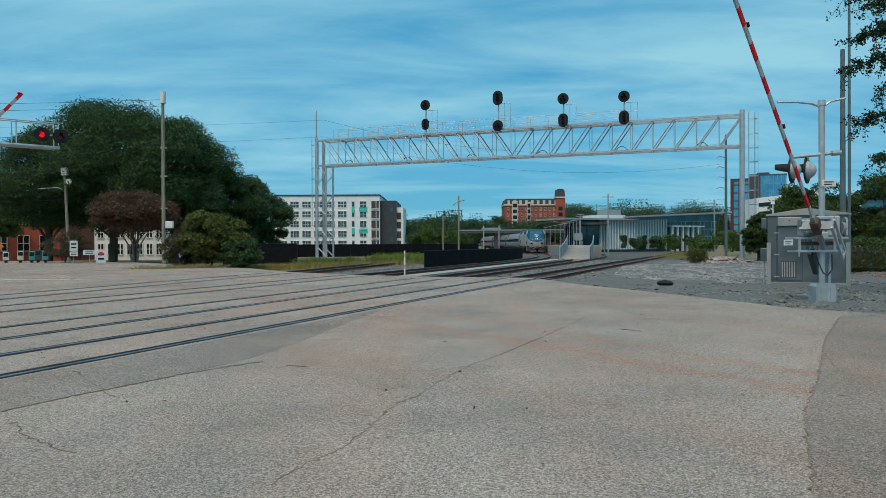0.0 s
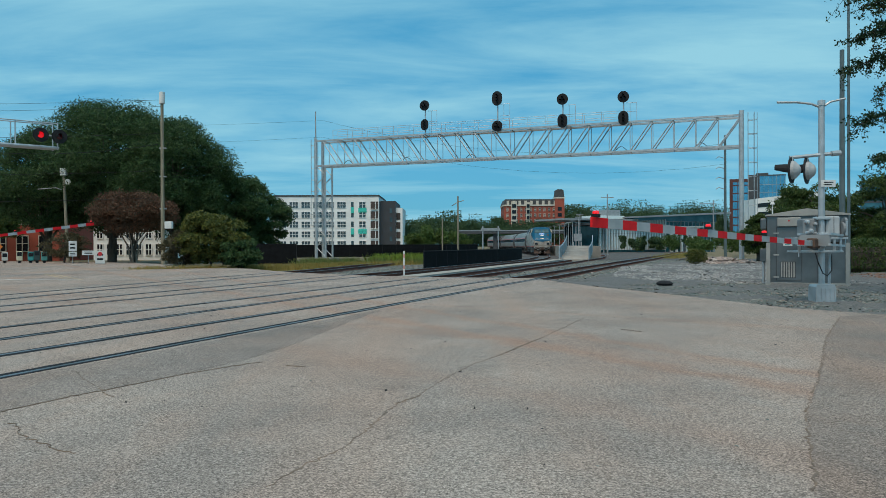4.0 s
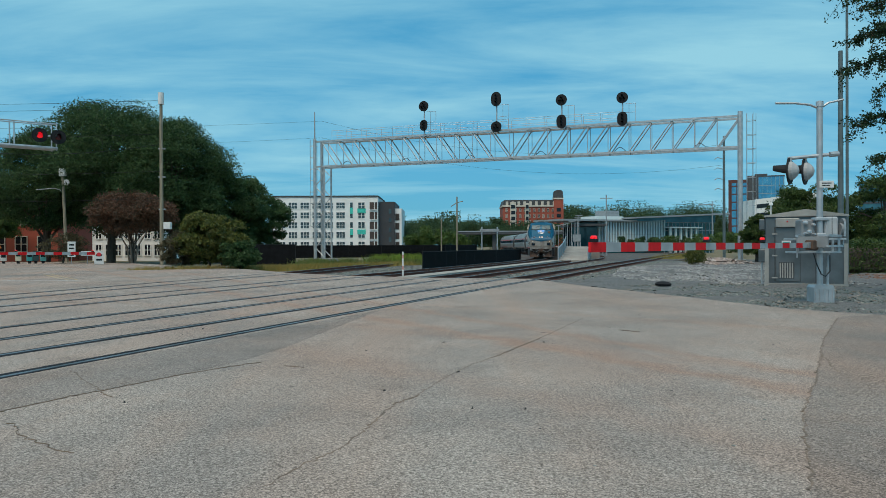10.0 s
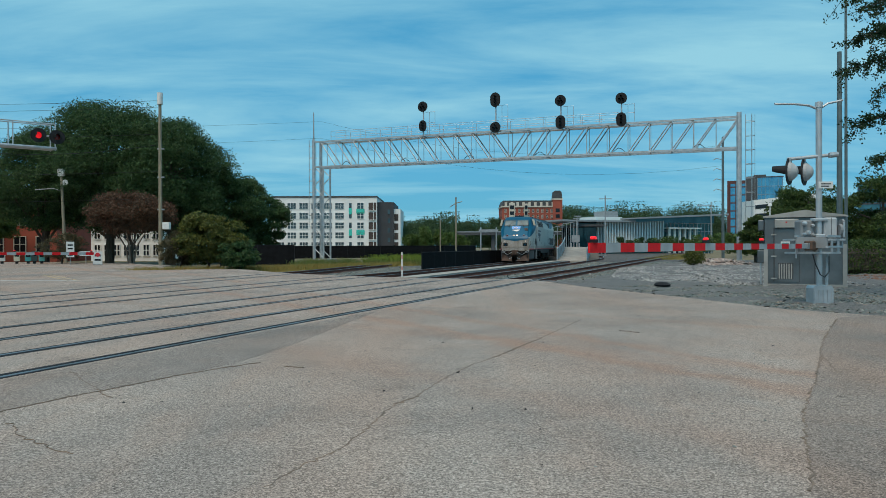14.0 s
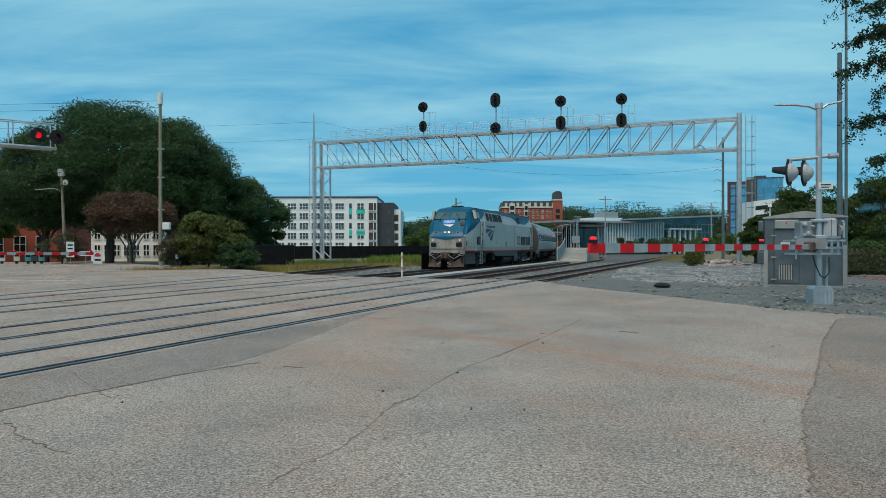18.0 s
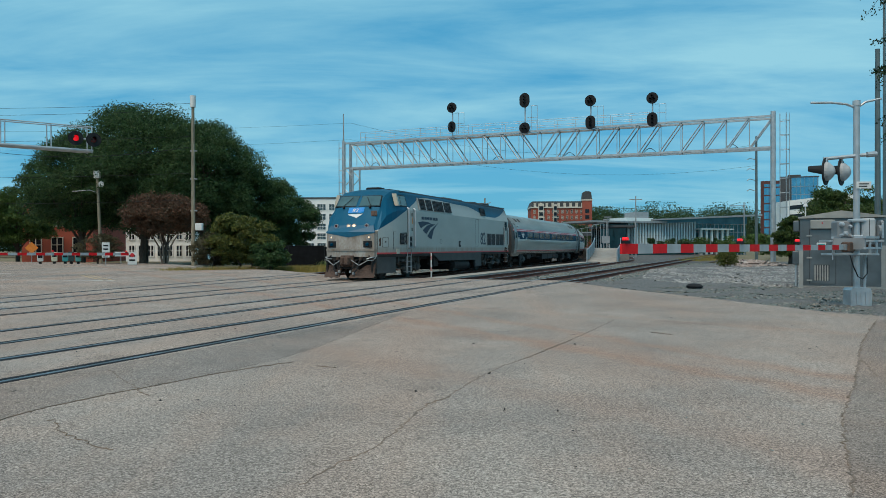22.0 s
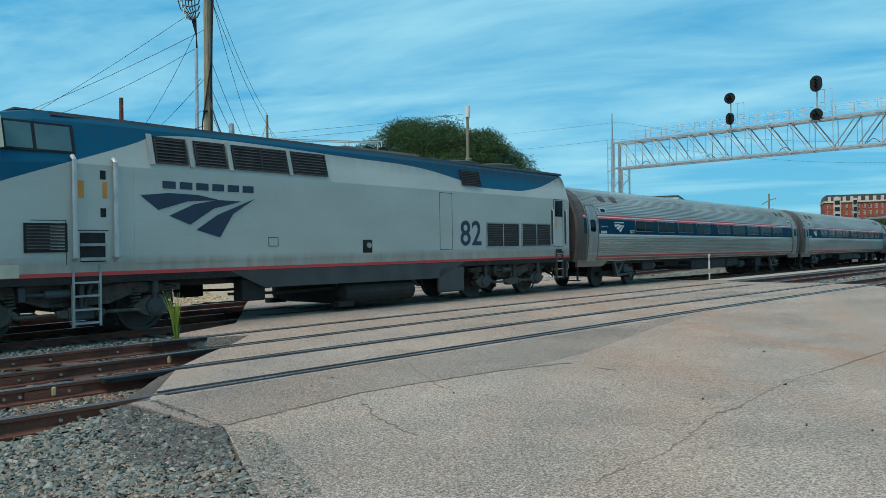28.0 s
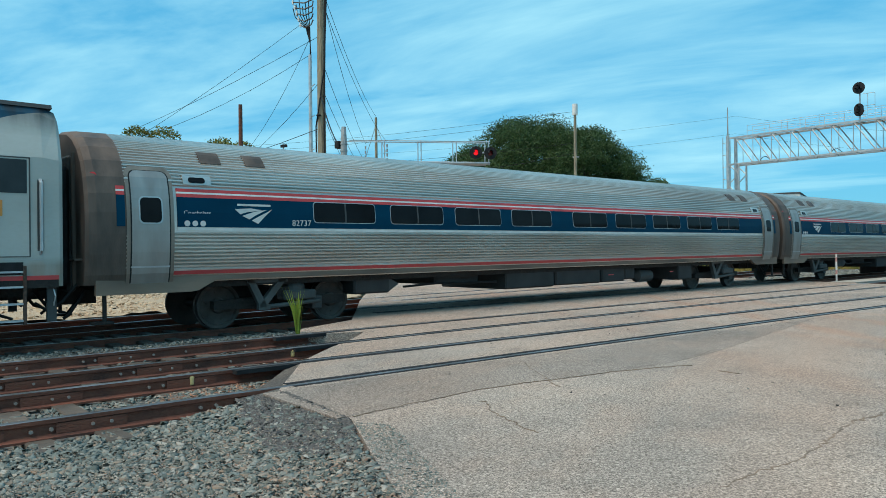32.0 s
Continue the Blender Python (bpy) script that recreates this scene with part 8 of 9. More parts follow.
    for z, m_, h in ((2.53, STRIPE_RED, 0.062), (2.592, STRIPE_WHITE, 0.034), (2.626, STRIPE_RED, 0.062), (1.925, STRIPE_WHITE, 0.045)):
        curved_panel("stripe", -H + 1.68, H - 1.68, z, z + h, 0.014, m_, c, n=1)
    for sx in (-1, 1):
        x = sx * 1.40
        part("lower_skirt", prism(bmesh.new(), [(H - 0.3, 1.10), (H - 0.3, 0.80), (H - 1.95, 0.80), (H - 2.1, 0.82), (H - 2.25, 0.90), (H - 2.45, 1.0), (-H + 2.45, 1.0), (-H + 2.25, 0.90), (-H + 2.1, 0.82), (-H + 1.95, 0.80), (-H + 0.3, 0.80), (-H + 0.3, 1.10)], "x", min(x, x + sx * 0.105), max(x, x + sx * 0.105)), COACH_SKIRT, c, "grimy lower side skirt")
    curved_panel("red_stripe", -H + 0.55, H - 0.55, 1.12, 1.19, 0.016, STRIPE_RED, c, n=1)
    for y in (4.52, 6.51, 8.47, 10.44, 12.93, 14.94, 16.92, 18.95, 20.9):
        fr = curved_panel("window_frame", H - y - 1.58, H - y, 2.095, 2.535, 0.018, FRAME_MET, c, (1,), rad=0.09)
        curved_panel("pane", H - y - 1.565, H - y - 0.015, 2.11, 2.52, 0.024, TINTED, fr, (1,), rad=0.08)
        fr = curved_panel("window_frame", H - y - 1.58, H - y, 2.095, 2.535, 0.018, FRAME_MET, c, (-1,), rad=0.09)
        curved_panel("pane", H - y - 1.565, H - y - 0.015, 2.11, 2.52, 0.024, TINTED, fr, (-1,), rad=0.08)
        curved_panel("mullion", H - y - 0.81, H - y - 0.77, 2.115, 2.515, 0.028, SKIRT, fr, (-1,), 3)
    for s in (-1, 1):
        for sx in (-1, 1):
            y0, y1 = sorted((s * (H - 0.86), s * (H - 1.54)))
            fr = curved_panel("door_frame", y0 - 0.075, y1 + 0.075, 0.80, 3.06, 0.034, DOOR_FRAME, c, (sx,), 10, rad=0.16)
            gap = curved_panel("door_gap", y0 - 0.012, y1 + 0.012, 0.84, 2.99, 0.037, BLACK, fr, (sx,), 10, rad=0.13)
            d = curved_panel("door", y0 + 0.012, y1 - 0.012, 0.85, 2.98, 0.040, DOOR_STEEL, c, (sx,), 10, "brushed steel vestibule door", rad=0.12)
            curved_panel("door_window_frame", y0 + 0.13, y1 - 0.13, 2.03, 2.52, 0.044, FRAME_MET, d, (sx,), 4, rad=0.09)
            curved_panel("door_window", y0 + 0.155, y1 - 0.155, 2.055, 2.495, 0.050, TINTED, d, (sx,), 4, rad=0.075)
            curved_panel("door_seam", y0, y1, 1.26, 1.29, 0.046, STEEL, d, (sx,), 1)
            for z, m_, h in ((2.53, STRIPE_RED, 0.062), (2.592, STRIPE_WHITE, 0.034), (2.626, STRIPE_RED, 0.062)):
                curved_panel("end_stripe", *sorted((s * (H - 0.62), s * (H - 0.76))), z, z + h, 0.036, m_, c, (sx,), 1)
            curved_panel("small_window", *sorted((s * (H - 1.92), s * (H - 2.24))), 2.80, 2.905, 0.05, TINTED, curved_panel("small_window_frame", *sorted((s * (H - 1.82), s * (H - 2.36))), 2.765, 2.94, 0.042, STAINLESS, c, (sx,), 2), (sx,), 2, rad=0.05)
            curved_panel("end_band", *sorted((s * (H - 0.62), s * (H - 0.76))), 1.985, 2.53, 0.034, BLUE, c, (sx,), 4)
        for y in (H - 2.45, H - 3.38):
            curved_panel("roof_vent", s * y - 0.21, s * y + 0.21, 3.2, 3.44, 0.05, STAINLESS_OLD, c, (-1, 1), 4, "", 0.06)
    # equipment below the floor
    part("underframe", boxed(-1.3, -H + 0.5, 0.86, 1.3, H - 0.5, 1.04), GRIMY, c)
    for a, b, z, w in ((5.75, 6.75, 0.55, 1.25), (8.3, 9.8, 0.66, 1.0), (10.5, 12.45, 0.45, 1.3), (12.53, 14.55, 0.47, 1.3), (14.65, 15.78, 0.48, 1.3), (15.86, 16.4, 0.52, 1.25), (18.85, 19.7, 0.40, 1.3)):
        part("equipment_box", boxed(-w, H - b, z, w, H - a, 0.90, bev=0.04), EQUIP, c)
    for sx in (-1, 1):
        part("warning_plate", boxed(min(sx * 1.3, sx * 1.31), H - 15.2, 0.68, max(sx * 1.3, sx * 1.31), H - 14.95, 0.71), STRIPE_RED, c)
        part("warning_plate", boxed(min(sx * 1.3, sx * 1.31), H - 18.5, 0.68, max(sx * 1.3, sx * 1.31), H - 18.3, 0.71), STRIPE_RED, c)
        part("compressor", lathe(bmesh.new(), [(0.05, H - 17.6), (0.2, H - 17.5), (0.2, H - 16.8), (0.05, H - 16.7)], 12, (sx * 1.0, 0, 0.6), "y"), SKIRT, c)
        part("pipe_run", tube(bmesh.new(), [(sx * 1.15, H - 7.2, 0.66), (sx * 1.15, H - 8.2, 0.7), (sx * 1.15, H - 10.3, 0.66)], 0.03), BLACK, c)
        part("battery_flap", prism(bmesh.new(), [(H - 6.7, 0.58), (H - 6.98, 0.74), (H - 6.7, 0.9)], "x", sx * 1.2 - 0.05, sx * 1.2 + 0.05), SKIRT, c)
    for y in (H - 4.1, -H + 4.1):
        coach_bogie(c, y)
    return c, H


loco = make_loco()
coach, CH = make_coach()
cars = [coach]
LABELS = ["fluted stainless coach with blue window band behind the locomotive", "second fluted stainless coach with blue window band", "last fluted stainless coach with blue window band"]
for k in (1, 2):
    n0 = len(WHEELS)
    c = copy_thing(coach, Matrix())
    for o in c.children_recursive:
        if o.name.startswith("wheelset"):
            WHEELS.append((o, o.matrix_basis.translation.y, 0.457))
    cars.append(c)
for c, lb in zip(cars, LABELS):
    tagged(c, lb)
lettering("car_number", "82737", 0.17, on_left(CH - 4.02, 2.03, -coach_x(2.13) - 0.014), STRIPE_WHITE, coach, "white car number")
lettering("class_name", "Coachclass", 0.11, on_left(CH - 1.80, 2.21, -coach_x(2.3) - 0.014), STRIPE_WHITE, coach)
for k, c in enumerate(cars):
    for i in range(3):
        part("service_mark", lathe(bmesh.new(), [(0.001, -coach_x(2.15) - 0.020), (0.055, -coach_x(2.15) - 0.018), (0.055, -coach_x(2.15))], 12, (0, CH - 1.86 - 0.15 * i, 2.05), "x"), STRIPE_WHITE, c)
    for pts in (((2.85, 2.46), (3.3, 2.48), (3.62, 2.45), (3.2, 2.41), (3.0, 2.37)), ((3.05, 2.34), (3.4, 2.42), (3.75, 2.46), (3.45, 2.36), (3.25, 2.28)), ((3.32, 2.26), (3.6, 2.36), (3.9, 2.46), (3.7, 2.34), (3.5, 2.20))):
        part("emblem", prism(bmesh.new(), [(CH - 2.79 - (y - 2.85) * 0.74, 2.06 + (z - 2.20) * 1.06) for y, z in pts], "x", -coach_x(2.1) - 0.020, -coach_x(2.3) - 0.004), STRIPE_WHITE, c, "white swoosh emblem")
    part("word_bar", boxed(-coach_x(2.4) - 0.022, CH - 3.55, 2.40, -coach_x(2.45) - 0.008, CH - 2.85, 2.44), STRIPE_WHITE, c)

# ---- far buildings ----
APT_WHITE = mat("white render", (0.78, 0.78, 0.76), (0.70, 0.70, 0.69), 0.5, 0.8)
APT_DARK = mat("charcoal cladding", (0.045, 0.048, 0.055), (0.035, 0.037, 0.042), 0.5, 0.7)
TEAL = mat("teal panel", (0.05, 0.55, 0.45), None, 1, 0.6)
BRICK_FAR = mat("red brick", (0.37, 0.088, 0.055), (0.29, 0.07, 0.045), 0.6, 0.9, 0, 0.2, 6)
STONE_TRIM = mat("pale stone trim", (0.62, 0.56, 0.48), (0.52, 0.47, 0.40), 1, 0.85)
SLATE = mat("dark slate roof", (0.07, 0.075, 0.08), (0.045, 0.048, 0.05), 1, 0.8)
BLUE_GLASS = mat("blue curtain glass", (0.05, 0.16, 0.20), (0.025, 0.085, 0.115), 0.3, 0.12, 0.2, rvar=0.05)
PALE_METAL = mat("pale metal panel", (0.68, 0.74, 0.73), (0.58, 0.64, 0.63), 0.5, 0.55, 0.1)


def lattice(xs, zs, y0, y1):
    """A window frame as one piece: bars between the lines, open panes where both counts are odd."""
    bm = bmesh.new()
    v = {(i, j, k): bm.verts.new((x, y, z)) for i, x in enumerate(xs) for j, z in enumerate(zs) for k, y in enumerate((y0, y1))}
    n, m = len(xs) - 1, len(zs) - 1

    def bar(i, j):
        return 0 <= i < n and 0 <= j < m and not (i % 2 and j % 2)

    for i in range(n):
        for j in range(m):
            if bar(i, j):
                for k in (0, 1):
                    bm.faces.new([v[p] for p in ((i, j, k), (i + 1, j, k), (i + 1, j + 1, k), (i, j + 1, k))])
                for di, dj, a, c in ((-1, 0, (i, j), (i, j + 1)), (1, 0, (i + 1, j), (i + 1, j + 1)), (0, -1, (i, j), (i + 1, j)), (0, 1, (i, j + 1), (i + 1, j + 1))):
                    if not bar(i + di, j + dj):
                        bm.faces.new([v[p] for p in ((*a, 0), (*c, 0), (*c, 1), (*a, 1))])
    bmesh.ops.recalc_face_normals(bm, faces=bm.faces[:])
    return bm


def facade(b, wall_m, x0, x1, z0, z1, y, cols, rows, win_m, ww=0.55, wh=0.6, frame_m=None, depth=0.12, skip=(), mullions=2):
    """Windows in a regular grid on a front that faces -y: each has a frame and a pane set into it."""
    cw, rh = (x1 - x0) / cols, (z1 - z0) / rows
    frame_m = frame_m or wall_m
    fm = pm = None
    for i in range(cols):
        for j in range(rows):
            if (i, j) in skip:
                continue
            cx, cz = x0 + (i + 0.5) * cw, z0 + (j + 0.5) * rh
            w, h = cw * ww / 2, rh * wh / 2
            if fm is None:
                t = 0.09
                xs = [-w - t, -w] + [2 * w * k / mullions - w + d for k in range(1, mullions) for d in (-0.05, 0.05)] + [w, w + t]
                o = part("window", lattice(xs, [-h - t, -h, -0.04, 0.04, h, h + t], -depth, 0.02), frame_m, b)
                fm = o.data
                p = part("pane", boxed(-w, -0.03, -h, w, 0.01, h), win_m, o)
                pm = p.data
            else:
                o = new("window", fm)
                o.parent = b
                p = new("pane", pm)
                p.parent = o
            o.matrix_basis = pose(cx, y, cz)


def make_apartments():
    b = thing("apartment_building", pose(-45.4, 200, 0, 0, 0, 0), "white five-storey apartment block with teal accents", "apartment building")
    part("wall", boxed(0, 0, -0.5, 28.2, 24, 14.6), APT_WHITE, b)
    part("parapet", boxed(-0.1, -0.15, 14.6, 28.3, 24, 15.0), SLATE, b)
    facade(b, APT_WHITE, 0.6, 19.8, 0.5, 13.65, 0, 6, 5, APT_GLASS, 0.70, 0.60, mullions=3)
    facade(b, APT_WHITE, 22.4, 25.2, 0.5, 13.65, 0, 1, 5, APT_GLASS, 0.60, 0.60, mullions=2)
    for z in (0.6, 3.23, 5.86, 8.5, 11.1):
        # flat dark plate: the balcony's inner shade is painted, no hollow
        rc = part("balcony_recess", boxed(26.0, -0.05, z, 28.0, 0.0, z + 2.1), BALCONY, b)
        part("balcony_rail", boxed(26.0, -0.35, z, 28.0, -0.05, z + 0.12), APT_WHITE, rc)
        part("balcony_post", boxed(27.2, -0.3, z, 27.35, -0.05, z + 2.1), APT_WHITE, rc)
        part("narrow_window", boxed(20.75, -0.06, z + 0.5, 21.45, 0.0, z + 2.0), APT_GLASS, b)
    for z in (4.6, 10.3):
        part("teal_panel", boxed(22.7, -0.12, z, 24.9, 0, z + 1.25), TEAL, b)
        part("teal_panel", boxed(20.7, -0.12, z - 0.2, 21.5, 0, z + 1.45), TEAL, b)
    d = part("dark_wing", boxed(28.2, 1.5, -0.5, 32.6, 24, 13.4), APT_DARK, b, "charcoal-clad wing")
    for z in (2.6, 5.2, 7.8, 10.2):
        part("window", boxed(31.0, 1.42, z, 31.7, 1.5, z + 1.2), APT_GLASS, d)
    e = part("wing_edge", boxed(32.6, 2.5, -0.5, 34.4, 20, 11.6), APT_WHITE, b)
    for z in (0.8, 3.3, 5.9, 8.4):
        part("balcony_recess", boxed(32.7, 2.42, z, 33.8, 2.5, z + 1.8), BALCONY, e)


APT_GLASS = mat("apartment window glass", (0.07, 0.12, 0.14), (0.04, 0.065, 0.08), 0.6, 0.12, 0, rvar=0.04)
# dark brown that holds the shade of the balconies
BALCONY = mat("balcony lining with painted shade", (0.075, 0.055, 0.05), (0.045, 0.035, 0.03), 0.6, 0.8)


def make_brick_hotel():
    b = thing("brick_building", pose(27.0, 330, 0, 0, 0, 0), "red brick building with mansard roof and corner tower", "building")
    part("wall", boxed(0, 0, 0, 26.5, 18, 18.6), BRICK_FAR, b)
    part("cornice", boxed(-0.3, -0.4, 18.6, 26.8, 18, 19.2), STONE_TRIM, b)
    part("roof", prism(bmesh.new(), [(-0.2, 19.2), (26.7, 19.2), (25.9, 21.6), (0.6, 21.6)], "y", 0, 18), SLATE, b)
    facade(b, BRICK_FAR, 0.5, 23, 5.5, 18.3, 0, 11, 5, GLASS, 0.36, 0.55, STONE_TRIM, 0.2)
    for i in range(9):
        part("dormer", boxed(1.2 + i * 2.6, -0.3, 19.2, 2.3 + i * 2.6, 0.6, 20.9), STONE_TRIM, b)
    part("bay", boxed(3.2, -0.8, 0, 5.6, 0, 20.6), STONE_TRIM, b)
    part("bay", boxed(9.8, -0.6, 0, 11.4, 0, 20.2), STONE_TRIM, b)
    for x0, x1 in ((3.5, 5.3), (10.0, 11.2)):
        for k in range(6):
            part("window", boxed(x0, -0.9, 4.8 + 2.6 * k, x1, -0.75, 6.4 + 2.6 * k), GLASS, b)
    t = part("tower", boxed(22.4, -1.0, 0, 26.6, 3.2, 21.8), BRICK_FAR, b)
    for k in range(5):
        part("window", boxed(23.6, -1.1, 6 + 2.6 * k, 25.4, -0.95, 7.6 + 2.6 * k), GLASS, t)
    part("tower_band", boxed(22.2, -1.2, 21.8, 26.8, 3.4, 22.4), STONE_TRIM, b)
    part("tower_roof", prism(bmesh.new(), [(22.4, 22.4), (26.6, 22.4), (26.3, 25.3), (25.4, 25.9), (23.6, 25.9), (22.7, 25.3)], "y", -0.8, 3.0), SLATE, b)


HALL_GLASS = mat("dark teal hall glass", (0.03, 0.12, 0.13), (0.018, 0.07, 0.08), 0.3, 0.15, 0, rvar=0.05)


def make_glass_hall():
    b = thing("glass_hall", pose(31.8, 150, 0, 0, 0, 26), "low modern station hall with pale fins and a glass front", "station building")
    part("wall", boxed(0, 1.0, -0.5, 32, 9.5, 6.3), HALL_GLASS, b)
    part("lower_roof", boxed(-9.5, -0.6, 6.25, 9, 9.5, 6.6), STEEL_DULL, b)
    part("roof_box", boxed(1.1, 2.5, 6.6, 8.0, 8, 7.4), PALE_METAL, b)
    part("roof_plant", boxed(4.2, 3.2, 7.4, 7.4, 7, 8.6), STEEL_DULL, b)
    part("upper_roof", prism(bmesh.new(), [(7.5, 6.85), (33.5, 8.05), (33.5, 8.4), (7.5, 7.15)], "y", -2.2, 9.6), STEEL_DULL, b)
    part("upper_glass", prism(bmesh.new(), [(9, 6.3), (32, 6.3), (32, 7.95), (9, 6.9)], "y", 0.6, 9.3), BLUE_GLASS, b)
    for k in range(25):
        part("fin", boxed(0.1 + k * 0.71, 0.45, 0.3, 0.42 + k * 0.71, 0.95, 6.25 + max(0, k * 0.71 - 8) * 0.046), PALE_METAL, b)
    part("fin_rail", boxed(0, 0.6, 3.6, 17.4, 0.9, 3.75), STEEL_DULL, b)
    for k in range(6):
        part("column", boxed(17.9 + k * 1.45, -0.6, -0.5, 18.3 + k * 1.45, -0.2, 5.0), PALE_METAL, b)
    part("canopy", boxed(17.4, -1.2, 5.0, 26.5, 1.0, 5.25), PALE_METAL, b)
    for z in (1.5, 3.0, 4.5, 6.2):
        part("mullion", boxed(17.5, 0.9, z, 32, 1.0, z + 0.09), STEEL, b)
    for k in range(14):
        part("mullion", boxed(17.6 + k * 1.08, 0.88, -0.5, 17.69 + k * 1.08, 1.0, 7.0), STEEL, b)


TOWER_GLASS = mat("sky-blue curtain glass", (0.16, 0.42, 0.55), (0.10, 0.30, 0.42), 0.25, 0.15, 0.75, rvar=0.06)
BRICK_DARK = mat("dark red brick", (0.12, 0.045, 0.038), (0.085, 0.034, 0.03), 0.6, 0.9, 0, 0.2, 6)


def make_offices():
    b = thing("office_building", pose(126.8, 330, 0, 0, 0, -21), "blue glass office tower with a brick-framed wing", "office building")
    part("wall", boxed(11, 0.5, 0, 22.6, 20, 31.0), TOWER_GLASS, b)
    part("brick_wing", boxed(0, 0, 0, 11, 18, 30.0), BRICK_DARK, b)
    part("wing_glass", boxed(1.2, -0.12, 0, 10.2, 0.0, 28.6), TOWER_GLASS, b)
    part("corner_band", boxed(7.8, -0.2, 0, 12.2, 0.6, 31.6), SLATE, b)
    part("roof_edge", boxed(10.8, 0.3, 31, 22.8, 20, 31.5), SLATE, b)
    part("roof_plant", boxed(11, 4, 31.5, 16, 12, 32.6), SLATE, b)
    for k in range(8):
        part("floor_band", boxed(1.2, -0.2, 3.5 * k + 2.4, 7.8, -0.1, 3.5 * k + 2.9), BRICK_DARK, b)
        part("floor_band", boxed(12.2, 0.35, 3.5 * k + 2.6, 22.6, 0.5, 3.5 * k + 2.8), STEEL_DULL, b)
    for k in range(4):
        part("mullion", boxed(1.2 + 2.2 * k - 0.14, -0.22, 0, 1.2 + 2.2 * k + 0.14, -0.1, 28.6), BRICK_DARK, b)
    for k in range(7):
        part("mullion", boxed(12.4 + 1.65 * k - 0.05, 0.32, 0, 12.4 + 1.65 * k + 0.05, 0.5, 31), STEEL_DULL, b)
    b = thing("office_building", pose(193, 345, 0, 0, 0, -28), "dark glass office block behind trees", "office building")
    part("wall", boxed(0, 0, 0, 26, 20, 29.5), BLUE_GLASS, b)
    part("roof_edge", boxed(-0.2, -0.2, 29.5, 26.2, 20, 30.2), SLATE, b)
    part("roof_plant", boxed(7, 4, 30.2, 14, 12, 32), SLATE, b)
    for k in range(8):
        part("floor_band", boxed(0, -0.15, 3.5 * k + 2.6, 26, 0.0, 3.5 * k + 3.3), SLATE, b)
    b = thing("white_annex", pose(126, 300, 0), "white low office wing with ribbon windows", "office building")
    part("wall", prism(bmesh.new(), [(0, 0), (26, 0), (26, 22.6), (0, 19.6)], "y", 0, 14), APT_WHITE, b)
    for k in range(5):
        part("ribbon_window", prism(bmesh.new(), [(0.6, 2 + 3.5 * k), (25.4, 2.3 + 4.0 * k), (25.4, 4.0 + 4.0 * k), (0.6, 3.6 + 3.5 * k)], "y", -0.1, 0), GLASS, b)


make_apartments()
make_brick_hotel()
make_glass_hall()
make_offices()


# ---- platform, fences, hedges, brick shed ----
def platform():
    p = thing("station_ramp", Matrix(), "concrete platform ramp with blue-grey railings", "ramp")
    xy = offset(LINE_C, -4.3)
    q = cut(xy, 70.5, 84)
    n = len(q)
    up = np.linspace(0.0, 1.25, n)
    part_mesh("ramp_slab", swept(q, [(-1.35, -0.3), (1.35, -0.3), (1.35, 0.03), (-1.35, 0.03)], None, up), CONCRETE, p)
    RAILING = mat("blue-grey railing", (0.20, 0.30, 0.34), (0.15, 0.23, 0.27), 2, 0.5, 0.3)
    for o in (-1.4, 1.4):
        e = offset(q, o)
        part_mesh("railing_panel", swept(e, [(-0.02, 0.12), (0.02, 0.12), (0.02, 1.05), (-0.02, 1.05)], None, up), RAILING, p)
        part_mesh("hand_rail", swept(e, [(-0.04, 1.12), (0.04, 1.12), (0.04, 1.2), (-0.04, 1.2)], None, up), STEEL, p)
        for k in range(0, n, 4):
            part("rail_post", boxed(e[k][0] - 0.04, e[k][1] - 0.04, up[k], e[k][0] + 0.04, e[k][1] + 0.04, up[k] + 1.2), STEEL, p)
    s = thing("station_platform", Matrix(), "raised station platform between the tracks", "platform", kind="structure")
    q2 = cut(xy, 84, 150)
    part_mesh("platform_slab", swept(q2, [(-2.3, -0.3), (2.3, -0.3), (2.3, 1.25), (-2.3, 1.25)]), CONCRETE, s)
    for k in range(4, len(q2), 14):
        t = thing("platform_lamp", pose(q2[k][0], q2[k][1], 1.25), "slim grey platform lamp post", "lamp post", "platform lamps")
        part("post", rod(bmesh.new(), (0, 0, 0), (0, 0, 3.6), 0.05), STEEL_DULL, t)
        part("lamp_head", boxed(-0.4, -0.1, 3.55, 0.4, 0.1, 3.65), STEEL_DULL, t)
    t = thing("notice_board", pose(q[-1][0], q[-1][1] + 1, 1.25), "pale notice board at the top of the ramp", "notice board")
    part("panel", boxed(-0.5, -0.05, 0.6, 0.4, 0.05, 1.4), STEEL_DULL, t)
    part("leg", boxed(-0.6, -0.03, 0, -0.5, 0.03, 0.5), STEEL, t)
    part("leg", boxed(0.3, -0.03, 0, 0.4, 0.03, 0.5), STEEL, t)
    # low walkway beside the main track
    w = cut(offset(LINE_C, -2.75), 31.5, 71)
    tagged(part_mesh("walkway", swept(w, [(-0.5, -0.3), (0.5, -0.3), (0.5, 0.02), (-0.5, 0.02)]), CONCRETE), "pale concrete walkway between the tracks", "walkway", kind="structure")
    c = thing("platform_canopy", pose(24.5, 150, 0, 0, 0, 0), "flat station canopy on thin columns", "canopy")
    part("roof", boxed(1.5, -2, 5.3, 8.5, 14, 5.7), SLATE, c)
    part("back_wall", boxed(1.7, 12, -0.4, 8.3, 12.2, 5.3), GLASS, c)
